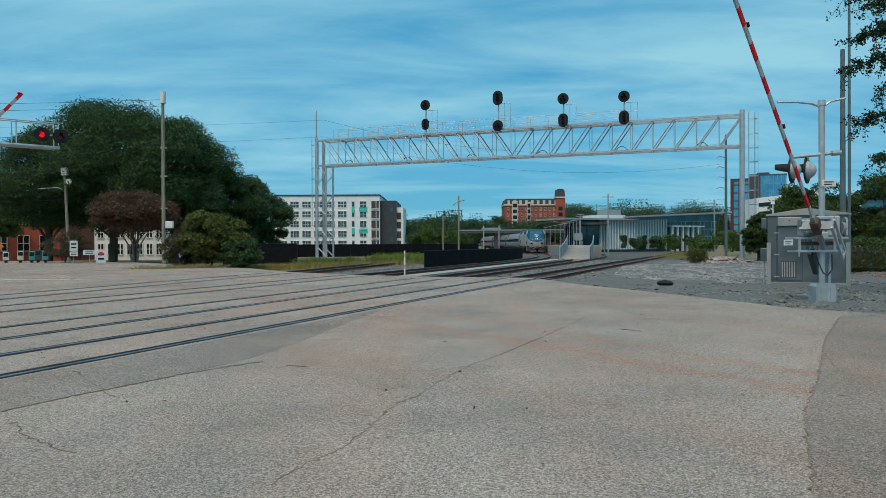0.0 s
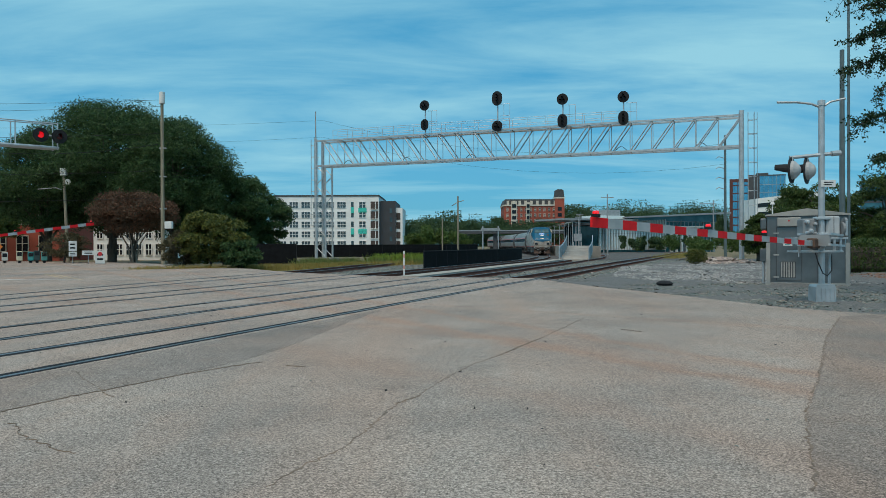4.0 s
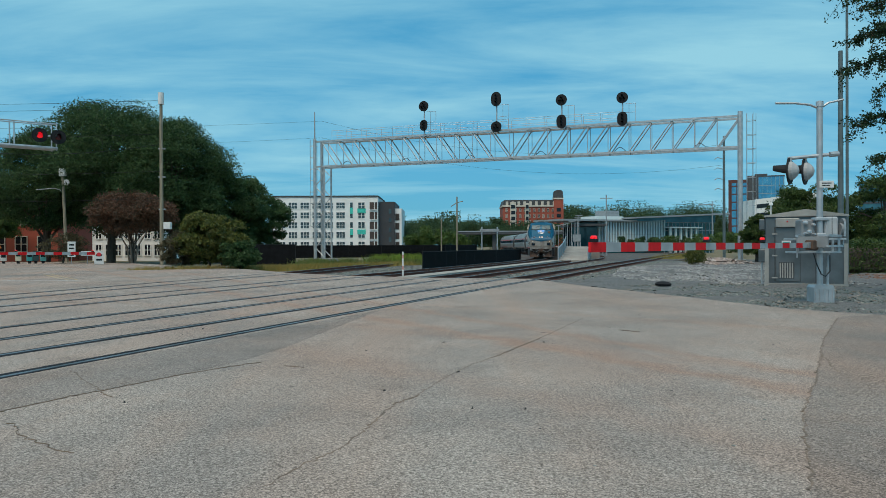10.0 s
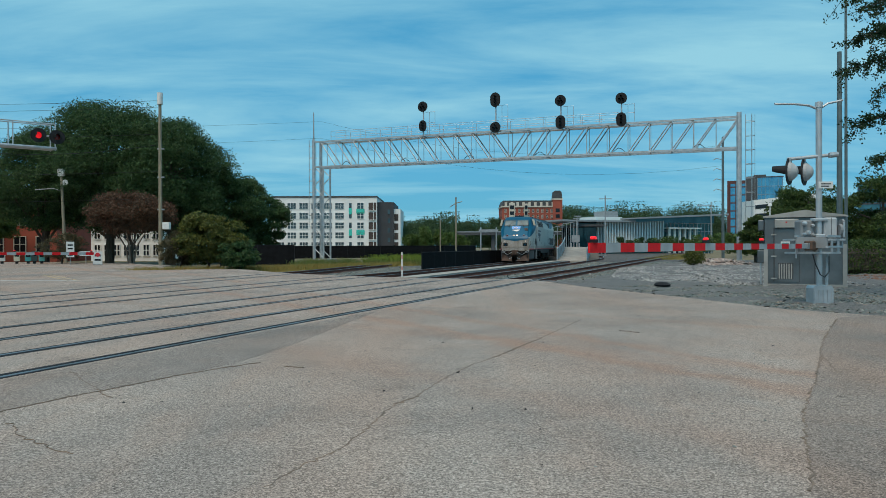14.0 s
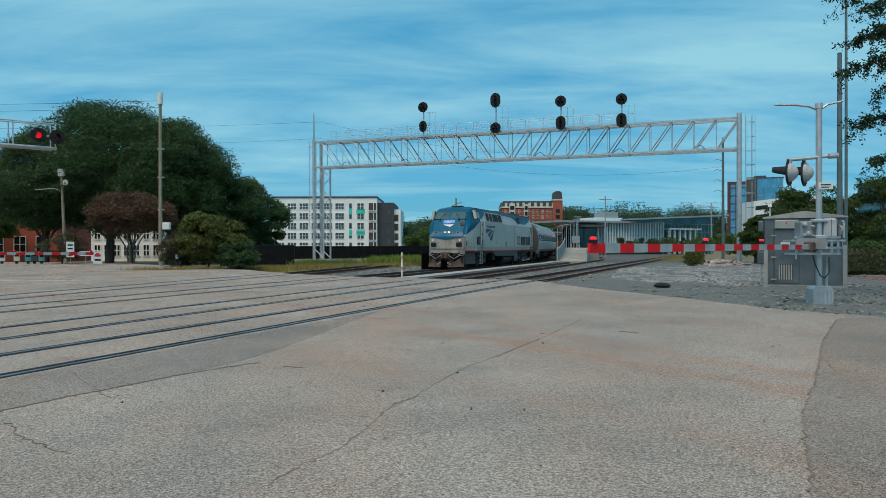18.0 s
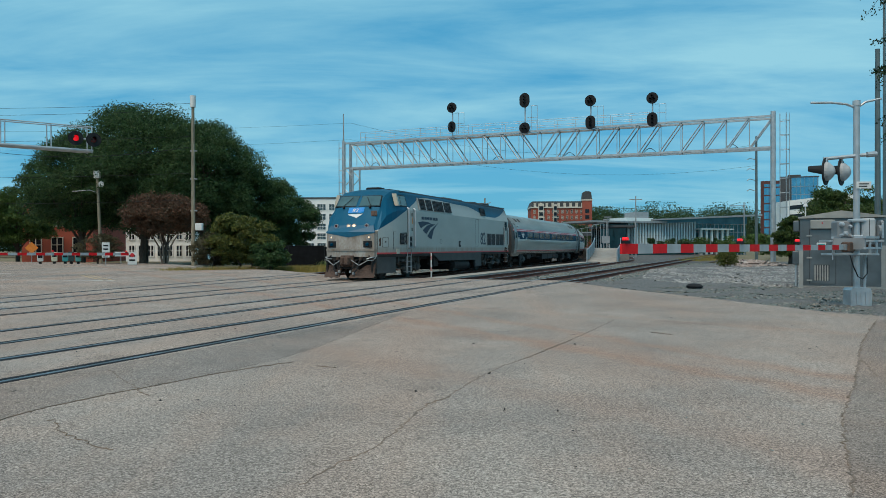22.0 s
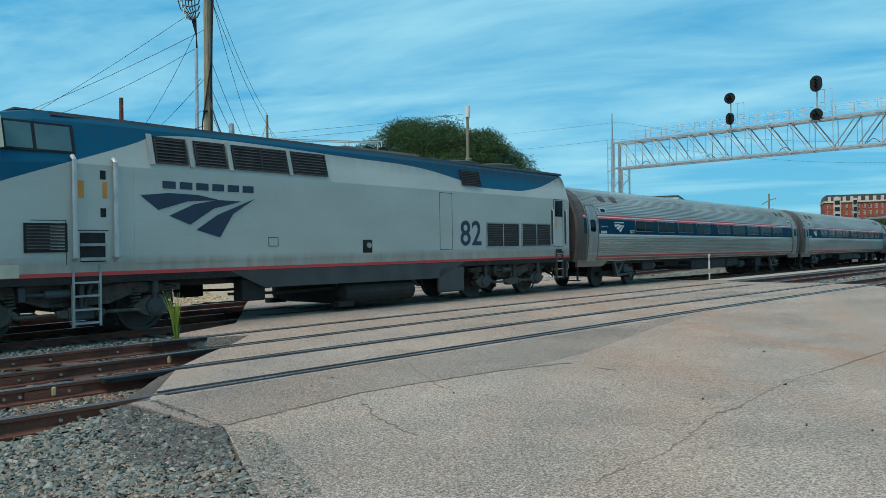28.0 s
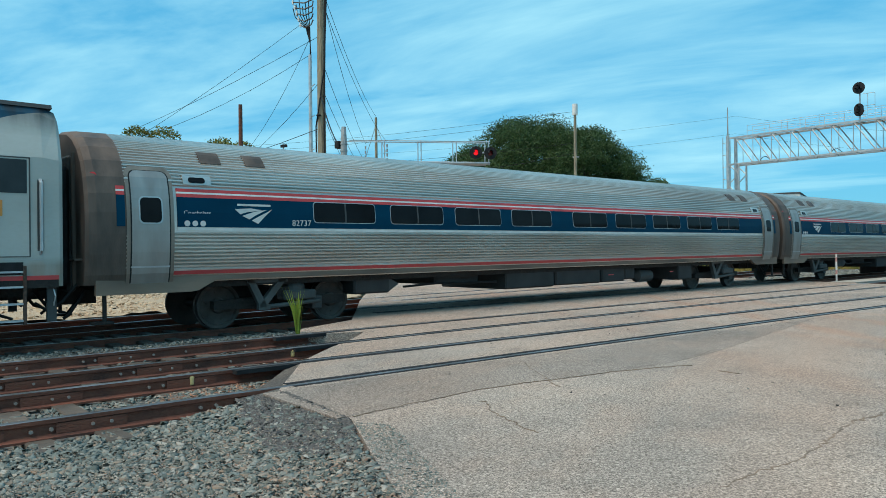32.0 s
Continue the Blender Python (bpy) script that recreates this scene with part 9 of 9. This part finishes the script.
    for y in (0, 6, 11):
        for x in (2.2, 7.8):
            part("column", boxed(x - 0.1, y - 0.1, -0.5, x + 0.1, y + 0.1, 5.3), STEEL_DULL, c)


FENCE = mat("black fence fabric", (0.012, 0.0125, 0.014), (0.007, 0.0075, 0.008), 2, 0.9, 0, 0.3, 60)
FENCE.node_tree.nodes["Principled BSDF"].inputs["Specular IOR Level"].default_value = 0.1


def fence(label, xy, h, post=2.4):
    f = thing("fence", Matrix(), label, "fence")
    d = along(xy)
    n = int(d[-1] / post)
    pts = [(float(np.interp(d[-1] * k / n, d, xy[:, 0])), float(np.interp(d[-1] * k / n, d, xy[:, 1]))) for k in range(n + 1)]
    for k, (a, b) in enumerate(zip(pts, pts[1:])):
        ob = part("panel", boxed(0.03, -0.015, 0.04, math.hypot(b[0] - a[0], b[1] - a[1]) - 0.03, 0.015, h - 0.05), FENCE, f)
        ob.matrix_basis = pose(*a, -0.2, 0, 0, math.degrees(math.atan2(b[1] - a[1], b[0] - a[0])))
    for a in pts:
        part("post", rod(bmesh.new(), (*a, -0.25), (*a, h - 0.15), 0.035), BLACK, f)
    part_mesh("top_rail", swept(np.array(pts), [(-0.025, h - 0.25), (0.025, h - 0.25), (0.025, h - 0.2), (-0.025, h - 0.2)]), BLACK, f)


def hedge(label, x0, y0, x1, y1, w, h, seed, n=9000, leaf=None):
    rng = np.random.default_rng(seed)
    d = Vector((x1 - x0, y1 - y0, 0))
    t = thing("hedge", pose(x0, y0, -0.1, 0, 0, math.degrees(math.atan2(d.y, d.x))), label, "hedge")
    L = d.length
    bm = boxed(0.25, -w / 2 + 0.25, 0, L - 0.25, w / 2 - 0.25, h - 0.28, bev=0.25)
    part("core", bm, BARK, t)
    u = rng.random((n, 3)) * np.array([L, w, h]) - np.array([0, w / 2, 0])
    face = rng.integers(0, 6, n)
    bump = 0.10 * rng.normal(size=n)
    u[face == 0, 2] = h + bump[face == 0]
    u[face == 1, 2] = h + bump[face == 1]
    u[(face == 2) | (face == 3), 1] = -w / 2 + bump[(face == 2) | (face == 3)]
    u[face == 4, 0] = bump[face == 4]
    u[face == 5, 0] = L + bump[face == 5]
    # rounded top edges
    e = np.clip((u[:, 2] - (h - 0.4)) / 0.4, 0, 1)
    u[:, 1] *= 1 - 0.16 * e ** 2
    u[:, 0] = L / 2 + (u[:, 0] - L / 2) * (1 - 0.05 * e ** 2)
    tagged(part_mesh("foliage", scatter_quads(u, 0.06 + 0.05 * rng.random(n), rng), leaf or LEAF_HEDGE, t), kind="stuff")


def brick_shed():
    BR = mat("painted red brick", (0.62, 0.125, 0.05), (0.52, 0.10, 0.045), 0.8, 0.85, 0, 0.2, 20)
    BR2 = mat("bare brown brick", (0.20, 0.10, 0.068), (0.12, 0.06, 0.042), 3, 0.9, 0, 0.3, 12)
    a, b = Vector((-70.0, 33.0, 0)), Vector((-50.0, 64.5, 0))
    d = b - a
    L = d.length
    t = thing("brick_building", pose(a.x, a.y, -0.3, 0, 0, math.degrees(math.atan2(d.y, d.x))), "low red brick warehouse with dark coping", "building")
    part("wall", boxed(0, 0, 0, L, 14, 5.7), BR, t)
    part("coping", boxed(-0.1, -0.12, 5.7, L + 0.1, 14, 6.0), mat("dark green coping", (0.03, 0.07, 0.06), None, 2, 0.6), t)
    n = 13
    for k in range(n):
        x = L * (k + 0.5) / n
        part("pilaster", boxed(x - 0.55, -0.08, 0, x + 0.55, 0, 5.7), BR2, t)
        w = part("window", boxed(x + 0.85, -0.05, 2.6, x + 1.95, 0, 3.75), STONE_TRIM, t)
        part("pane", boxed(x + 0.92, -0.06, 2.68, x + 1.88, -0.03, 3.67), GLASS, w)
    t = thing("brick_building", pose(-55.2, 90, -0.3, 0, 0, 4), "two-storey red brick building behind the trees", "building")
    part("wall", boxed(0, 0, 0, 8.6, 12, 7.2), BRICK_FAR, t)
    part("roof", boxed(-0.2, -0.2, 7.2, 8.8, 12.2, 7.6), SLATE, t)
    facade(t, BRICK_FAR, 0.4, 8.2, 0.5, 7.0, 0, 3, 2, GLASS, 0.5, 0.55, STONE_TRIM)
    t = thing("white_building", pose(-43.6, 93, -0.3, 0, 0, 2), "low white building seen under the trees", "building")
    part("wall", boxed(0, 0, 0, 8.8, 8, 4.6), APT_WHITE, t)
    facade(t, APT_WHITE, 0.2, 8.6, 0.3, 4.5, 0, 7, 2, GLASS, 0.55, 0.62)
    part("roof", boxed(-0.3, -0.3, 4.6, 9.1, 8.3, 4.9), SLATE, t)


platform()
fence("low black fabric fence between the tracks", offset(cut(LINE_C, 46.5, 84), 2.3), 1.25)
fence("black fence beside the road", np.array([(-18.5, 62.5), (-12.7, 64.5)]), 1.8)
fence("long black fence behind the far track", np.array([(-24.0, 97), (-10, 104), (0, 112), (6, 130)]), 1.75)
hedge("clipped dark green hedge beside the gravel", -47.0, 34.4, -33.0, 37.6, 2.6, 2.75, 31, 52000)
hedge("clipped hedge beyond the equipment hut", 20.0, 38.5, 34, 37, 1.5, 1.6, 32, 16000, LEAF_DARK)
brick_shed()
t = thing("overpass", pose(3.5, 185, 0, 0, 0, -3), "grey road bridge over the far tracks", "bridge")
part("deck", boxed(0, 0, 4.25, 34, 8, 4.85), SKIRT_GREY, t)
for x in (2, 9, 16, 22):
    part("pier", boxed(x, 1, -0.4, x + 0.9, 6, 4.25), SKIRT_GREY, t)
part("rail", boxed(0, -0.1, 4.85, 34, 0.1, 5.1), STEEL_DULL, t)
t = thing("signal_gantry", pose(8, 150, 0), "distant grey lattice signal gantry", "signal gantry")
for x in (0, 3.1):
    part("leg", rod(bmesh.new(), (x, 0, -0.3), (x, 0, 5.2), 0.12), STEEL, t)
part("beam", boxed(-0.4, -0.3, 4.3, 3.5, 0.3, 4.8), STEEL_DULL, t)
t = thing("parked_car", pose(-12.0, 128, -0.25, 0, 0, 80), "small white car parked beyond the fence", "car")
part("body", prism(bmesh.new(), [(-2.1, 0.35), (2.1, 0.35), (2.1, 0.8), (1.3, 0.95), (0.7, 1.45), (-1.3, 1.45), (-2.0, 0.95)], "y", -0.85, 0.85), APT_WHITE, t)
part("glass", prism(bmesh.new(), [(-1.6, 0.98), (1.1, 0.98), (0.65, 1.4), (-1.2, 1.4)], "y", -0.87, 0.87), GLASS, t)
for x in (-1.3, 1.3):
    for y in (-0.85, 0.7):
        part("wheel", rod(bmesh.new(), (x, y, 0.33), (x, y + 0.15, 0.33), 0.33, n=16), BLACK, t)

# ---- trees ----
def tree(x, y, h, r, leaf, seed, label, n=9000, size=0.32, trunk=0.35, base=0.25, z0=-0.3, squash=1.0, clumps=70, name="tree", cat="tree"):
    """A tapered trunk with forked limbs and a crown of many leaves gathered in uneven clumps."""
    rng = np.random.default_rng(seed)
    t = thing(name, pose(x, y, z0), label, cat)
    bm = bmesh.new()
    hb = h * base
    pts = [Vector((rng.normal() * 0.03 * h * k / 5, rng.normal() * 0.03 * h * k / 5, h * 0.72 * k / 5)) for k in range(6)]
    for k in range(5):
        rod(bm, pts[k], pts[k + 1], trunk * (1 - 0.17 * k), trunk * (1 - 0.17 * (k + 1)), 8)
    part("trunk", bm, BARK, t)
    cen = []
    zc, hz = (h + hb) / 2, (h - hb) / 2
    for i in range(clumps):
        d = rng.normal(size=3)
        d /= np.linalg.norm(d)
        q = 0.35 + 0.43 * rng.random() ** 0.5
        c = np.array([d[0] * r * q, d[1] * r * q * squash, zc + d[2] * hz * q])
        if c[2] < hb:
            c[2] = hb + rng.random() * 0.1 * h
        cen.append(c)
    cen = np.array(cen)
    for i in range(0, clumps, 5):
        k = rng.integers(1, 5)
        a, b = pts[k], Vector(cen[i])
        m = a.lerp(b, 0.5) + Vector((0, 0, 0.06 * h * rng.random()))
        bm = bmesh.new()
        rod(bm, a, m, trunk * 0.35, trunk * 0.2, 5)
        rod(bm, m, b, trunk * 0.2, trunk * 0.05, 5)
        part("limb", bm, BARK, t)
    who = rng.integers(0, clumps, n)
    cr = r * (0.17 + 0.15 * rng.random(clumps))
    off = rng.normal(size=(n, 3))
    off /= np.linalg.norm(off, axis=1)[:, None]
    off[:, 2] = np.where(off[:, 2] < -0.3, -off[:, 2] * 0.6, off[:, 2])
    fringe = 1 + 0.16 * np.clip(rng.normal(size=n), 0, 1.6) * (rng.random(n) < 0.3)
    off *= (cr[who] * (0.45 + 0.55 * rng.random(n) ** 0.4) * fringe)[:, None] * np.array([1, 1, 0.72])
    P = cen[who] + off
    P[:, 2] = np.maximum(P[:, 2], hb * 0.75)
    tagged(part_mesh("crown", scatter_quads(P, 1.2 * size * (0.6 + 0.8 * rng.random(n)), rng, k=3), leaf, t), kind="stuff")
    return t


OAK = "broad dark green oak behind the street"
tree(-34.2, 77, 17.9, 8.8, LEAF_OAK, 11, OAK, 170000, 0.115, 0.5, 0.06, clumps=230)
tree(-27.2, 75, 15.8, 6.9, LEAF_OAK, 12, OAK, 130000, 0.115, 0.5, 0.05, clumps=200)
tree(-40.9, 77, 14.9, 6.9, LEAF_OAK, 13, OAK, 110000, 0.115, 0.5, 0.08, clumps=170)
tree(-22.8, 79, 10.6, 4.9, LEAF_OAK, 14, OAK, 70000, 0.115, 0.4, 0.03, clumps=130)
tree(-20.6, 84, 8.9, 4.0, LEAF_OAK, 17, "dark green tree at the edge of the lot", 44000, 0.115, 0.3, 0.03, clumps=100)
red = tree(-27.4, 66, 6.6, 4.2, LEAF_RED, 15, "low reddish-brown ornamental tree with several stems", 40000, 0.11, 0.13, 0.36, clumps=120)
for k in range(4):
    a = 1.6 * k
    part("stem", rod(rod(bmesh.new(), (0.15 * math.cos(a), 0.15 * math.sin(a), 0), (0.5 * math.cos(a), 0.5 * math.sin(a), 1.8), 0.1, 0.07, 6), (0.5 * math.cos(a), 0.5 * math.sin(a), 1.8), (1.5 * math.cos(a), 1.5 * math.sin(a), 3.4), 0.07, 0.03, 6), PALE_BARK, red)
tree(-33.5, 66, 3.3, 2.3, LEAF_DULL, 25, "small brownish shrub by the kerb", 6000, 0.09, 0.1, 0.1, name="bush", cat="bush")
tree(-15.6, 50, 4.2, 2.6, LEAF_OLIVE, 16, "olive-green rounded bush by the road", 26000, 0.11, 0.1, 0.02, name="bush", cat="bush")
tree(-17.6, 50.5, 3.0, 1.7, LEAF_DULL, 27, "brownish shrub beside the olive bush", 8000, 0.09, 0.08, 0.02, name="bush", cat="bush")
tree(-13.3, 49, 2.3, 1.5, LEAF_OAK, 26, "dark shrub beside the olive bush", 8000, 0.1, 0.08, 0.02, name="bush", cat="bush")
for k, (x, y, h, r) in enumerate(((29.6, 60, 7.3, 3.7), (34.6, 58, 7.6, 4.4), (26.7, 63, 4.6, 1.7), (39, 52, 7.5, 4.5))):
    tree(x, y, h, r, LEAF_DARK, 40 + k, "full green tree behind the equipment hut", int(9500 * r), 0.11, 0.3, 0.03)
tree(-78, 73, 18.5, 7.4, LEAF_AUTUMN, 19, "tall tree with turning leaves behind the brick building", 46000, 0.22, 0.4, 0.2)
tree(-66, 82, 11.0, 6, LEAF_AUTUMN, 20, "tree with turning leaves behind the brick building", 22000, 0.2, 0.3, 0.2)
tree(-52, 84, 9.5, 5, LEAF_MID, 21, "green street tree beside the poles", 20000, 0.18, 0.25, 0.1)
tree(-81, 63, 18.8, 7.4, LEAF_AUTUMN, 23, "tree with turning leaves behind the brick building", 34000, 0.2, 0.4, 0.2)
tree(-85, 45, 19.0, 7, LEAF_MID, 22, "green tree behind the brick building", 30000, 0.22, 0.4, 0.2)


def woods(label, items, leaf, seed, n, size):
    """A belt of far trees: trunks and crowns drawn as one mass of leaves."""
    rng = np.random.default_rng(seed)
    P = []
    for x, y, h, r in items:
        k = max(12, int(10 + r * 2))
        c = rng.normal(size=(k, 3))
        c /= np.linalg.norm(c, axis=1)[:, None]
        c = c * (0.4 + 0.5 * rng.random((k, 1))) * np.array([r, r, h * 0.42]) + np.array([x, y, h * 0.55])
        w = rng.integers(0, k, n)
        P.append(c[w] + np.clip(rng.normal(size=(n, 3)), -1.15, 1.15) * r * 0.24)
    P = np.concatenate(P)
    P[:, 2] = np.maximum(P[:, 2], 0.1)
    tagged(part_mesh("woodland", scatter_quads(P, 1.2 * size * (0.6 + 0.8 * rng.random(len(P))), rng, k=3), leaf), label, "trees", kind="stuff")


_g = np.random.default_rng(3)
woods("green wood beyond the tracks", [(x, 215 + 30 * _g.random(), 8.5 + 2.5 * _g.random(), 4.5 + 1.0 * _g.random()) for x in np.arange(-9.5, 22, 3.0)], LEAF_FAR, 51, 6500, 0.24)
woods("bright green shrubs beyond the fence", [(-3.5, 165, 6.0, 2.6), (0.5, 165, 5.2, 2.6), (4.5, 170, 4.6, 2.2), (-6.5, 168, 5.0, 2.2)], LEAF_MID, 59, 3000, 0.25)
woods("far wooded ridge", [(x, 300 + 60 * _g.random(), 8.5 + 4 * _g.random() if 20 < x < 62 else 12 + 5 * _g.random(), 7 + 3 * _g.random()) for x in np.arange(-60, 130, 6.5)], LEAF_FAR, 52, 4200, 0.40)
woods("far wooded ridge behind the station hall", [(x, 345 + 40 * _g.random(), 19 + 5 * _g.random(), 10 + 4 * _g.random()) for x in np.arange(60, 140, 7)], LEAF_FAR, 53, 6500, 0.42)
woods("dark wood beside the street", [(x, 150 + 30 * _g.random(), 9 + 5 * _g.random(), 8 + 3 * _g.random()) for x in np.arange(-140, -62, 7)], LEAF_FAR, 54, 3200, 0.42)
woods("dark trees closing the street", [(x, 128 + 12 * _g.random(), 9 + 3.5 * _g.random(), 6 + 2 * _g.random()) for x in np.arange(-122, -72, 5.5)], LEAF_OAK, 60, 4200, 0.34)
woods("shrubs along the far track", [(36 + 12 * _g.random(), 95 + 60 * k / 9, 2 + 1.5 * _g.random(), 1.8) for k in range(10)], LEAF_MID, 55, 1400, 0.2)
woods("small conifers in front of the station hall", [(32 + 2.6 * k + _g.random(), 135 + 3 * k, 2.0 + 1.8 * _g.random(), 0.9) for k in range(10)], LEAF_FAR, 56, 1200, 0.22)
woods("wooded horizon", [(x, 700 + 100 * _g.random(), 18 + 8 * _g.random(), 26) for x in np.arange(-700, 700, 40)], LEAF_FAR, 57, 900, 1.9)
woods("trees before the brick building", [(40, 300, 14, 5.0), (45, 304, 11, 4), (23, 300, 15, 4.5), (55, 300, 17, 5)], LEAF_FAR, 58, 5500, 0.34)


def near_branches():
    """A tree outside the view whose hanging boughs reach into it."""
    rng = np.random.default_rng(61)
    t = thing("tree", pose(16.0, 21.5, -0.1), "dark oak boughs hanging beside the crossing", "tree")
    bm = bmesh.new()
    rod(bm, (0, 0, 0), (-0.1, 0.1, 5), 0.32, 0.26, 10)
    rod(bm, (-0.1, 0.1, 5), (0.1, 0, 10.5), 0.26, 0.1, 10)
    part("trunk", bm, BARK, t)
    P = []
    for k, (tx, tz, lift) in enumerate(((-5.25, 8.35, 1.2), (-5.0, 7.75, 1.0), (-4.75, 7.15, 0.9), (-4.85, 6.35, 1.0), (-4.1, 5.75, 0.8), (-4.35, 4.85, 0.9), (-4.2, 3.8, 0.7), (-4.3, 9.0, 1.2), (-3.9, 7.4, 0.8), (-3.7, 4.4, 0.6))):
        tip = Vector((tx, -0.8 + 0.45 * rng.normal(), tz))
        root = Vector((0, 0, tz + lift))
        mid = root.lerp(tip, 0.6) + Vector((0, 0, 0.25))
        bm = bmesh.new()
        rod(bm, root, mid, 0.07, 0.04, 6)
        rod(bm, mid, tip, 0.04, 0.008, 6)
        for j in range(30):
            u = 0.5 + 0.5 * rng.random() ** 0.8
            b = root.lerp(mid, u / 0.6) if u < 0.6 else mid.lerp(tip, (u - 0.6) / 0.4)
            e = b + Vector((-0.30 * rng.random() - 0.05, 0.45 * rng.normal(), 0.20 * rng.normal() - 0.16))
            rod(bm, b, e, 0.010, 0.004, 4)
            m = 52
            P.append(np.array(b)[None] + (np.array(e) - np.array(b))[None] * rng.random((m, 1)) * 1.2 + rng.normal(size=(m, 3)) * 0.055)
        part("bough", bm, BARK, t)
    for k in range(70):
        c = np.array([rng.normal() * 1.8 + 1.2, rng.normal() * 1.8, 8.5 + 1.8 * rng.normal()])
        if c[0] > -2.2:
            P.append(c + rng.normal(size=(60, 3)) * 0.4)
    P = np.concatenate(P)
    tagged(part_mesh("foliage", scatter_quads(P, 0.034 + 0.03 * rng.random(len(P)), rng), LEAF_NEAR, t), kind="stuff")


near_branches()


# ---- grass and weeds ----
def grass(label, spots, n, h, seed, spread, leaf, name="grass", lean=0.28):
    rng = np.random.default_rng(seed)
    S = np.array(spots, float)
    c = S[rng.integers(0, len(S), n)] + np.c_[rng.normal(size=(n, 2)) * spread, np.zeros(n)]
    hh = h * (0.5 + rng.random(n))
    tilt = rng.normal(size=(n, 2)) * lean
    a = rng.random(n) * math.pi
    w = 0.006 + 0.012 * rng.random(n) * (1 if h < 0.6 else 1.6)
    dx = np.c_[np.cos(a), np.sin(a), np.zeros(n)] * w[:, None]
    top = c + np.c_[tilt * hh[:, None], hh]
    mid = c + np.c_[tilt * hh[:, None] * 0.35, hh * 0.55]
    v = np.stack([c - dx, c + dx, mid + dx * 0.7, top, mid - dx * 0.7], 1).reshape(-1, 3)
    me = bpy.data.meshes.new("grass")
    me.vertices.add(5 * n)
    me.vertices.foreach_set("co", v.astype(np.float32).ravel())
    me.loops.add(5 * n)
    me.loops.foreach_set("vertex_index", np.arange(5 * n, dtype=np.int32))
    me.polygons.add(n)
    me.polygons.foreach_set("loop_start", np.arange(0, 5 * n, 5, dtype=np.int32))
    me.update(calc_edges=True)
    return tagged(part_mesh(name, me, leaf), label, "grass", kind="stuff")


WEED = leafy("yellow-green weed", (0.28, 0.36, 0.05), (0.16, 0.24, 0.04))
GOLD = leafy("golden dry grass", (0.42, 0.30, 0.09), (0.24, 0.22, 0.06))
_q = W(6.12, 12.0)
grass("tall yellow-green weed growing between the rails", [(_q.x, _q.y, -0.06)], 46, 0.62, 71, 0.02, WEED, "weed", 0.13)
_g = np.random.default_rng(4)
grass("golden dry grass along the far track", [(x, y, -0.3) for x, y in zip(np.linspace(-13, -2, 60), np.linspace(50, 62, 60) + 3 * _g.random(60))], 14000, 0.36, 72, 0.6, GOLD)
grass("green and golden verge grass by the bush", [(x, 46.5 + 0.2 * k, -0.3) for k, x in enumerate(np.linspace(-19, -12.5, 20))], 5000, 0.4, 73, 0.5, GOLD)
grass("tall green weeds by the fence", [(-12 + 11 * _g.random(), 57 + 14 * _g.random(), -0.3) for k in range(16)], 7000, 0.55, 74, 0.5, GRASS_M)
grass("tall yellow weeds before the fence", [(-6.5 + 6 * _g.random(), 66 + 8 * _g.random(), -0.3) for k in range(9)], 5000, 0.75, 78, 0.45, WEED)
grass("verge grass beside the far track", [(x, y, -0.25) for x, y in zip(np.linspace(25, 42, 40), np.linspace(84, 128, 40))], 6000, 0.26, 75, 1.3, GOLD)
tree(18.7, 55, 1.6, 0.9, LEAF_OLIVE, 81, "scrubby olive bush beside the gravel lot", 5000, 0.06, 0.03, 0.02, name="bush", cat="bush")
stones("heap of pale pinkish rubble behind the gravel lot", [(19.8, 54.5), (23.6, 56.5), (24.2, 63), (20.8, 62)], 1500, 0.06, 0.20, -0.02, 31, RUBBLE)
stones("top of the pale pinkish rubble heap", [(20.6, 56.5), (22.8, 58), (23.2, 61.5), (21.2, 61)], 700, 0.07, 0.20, 0.2, 32, RUBBLE)
grass("lawn strip below the hedge", [(x, y, -0.05) for x, y in zip(np.linspace(-33, -26.5, 20), np.linspace(36.5, 33.5, 20))], 4000, 0.12, 77, 0.6, GRASS_M)


def turn_rows(y, r):
    """A wheelset's turn on its bogie as the train rolls on."""
    return [(float(t), pose(0, y, r) @ Matrix.Rotation(-(nose_at(0) - nose_at(t)) / r, 4, "X")) for t in np.arange(0, 32.01, 0.1333333)] + [(32.0, pose(0, y, r) @ Matrix.Rotation(-(nose_at(0) - nose_at(32)) / r, 4, "X"))]


def motions():
    walk(loco, vehicle_rows(10.45, 6.45))
    for k, c in enumerate(cars):
        walk(c, vehicle_rows(20.8 + 12.98 + 25.96 * k, 9.05))
    walk(arm_a, swing(SWING_A, (-0.05, -0.12, 1.40), 226))
    walk(arm_b, swing(SWING_B, (0.2, 0.05, 1.18), 50))
    for ob, y, r in WHEELS:
        walk(ob, turn_rows(y, r))


motions()
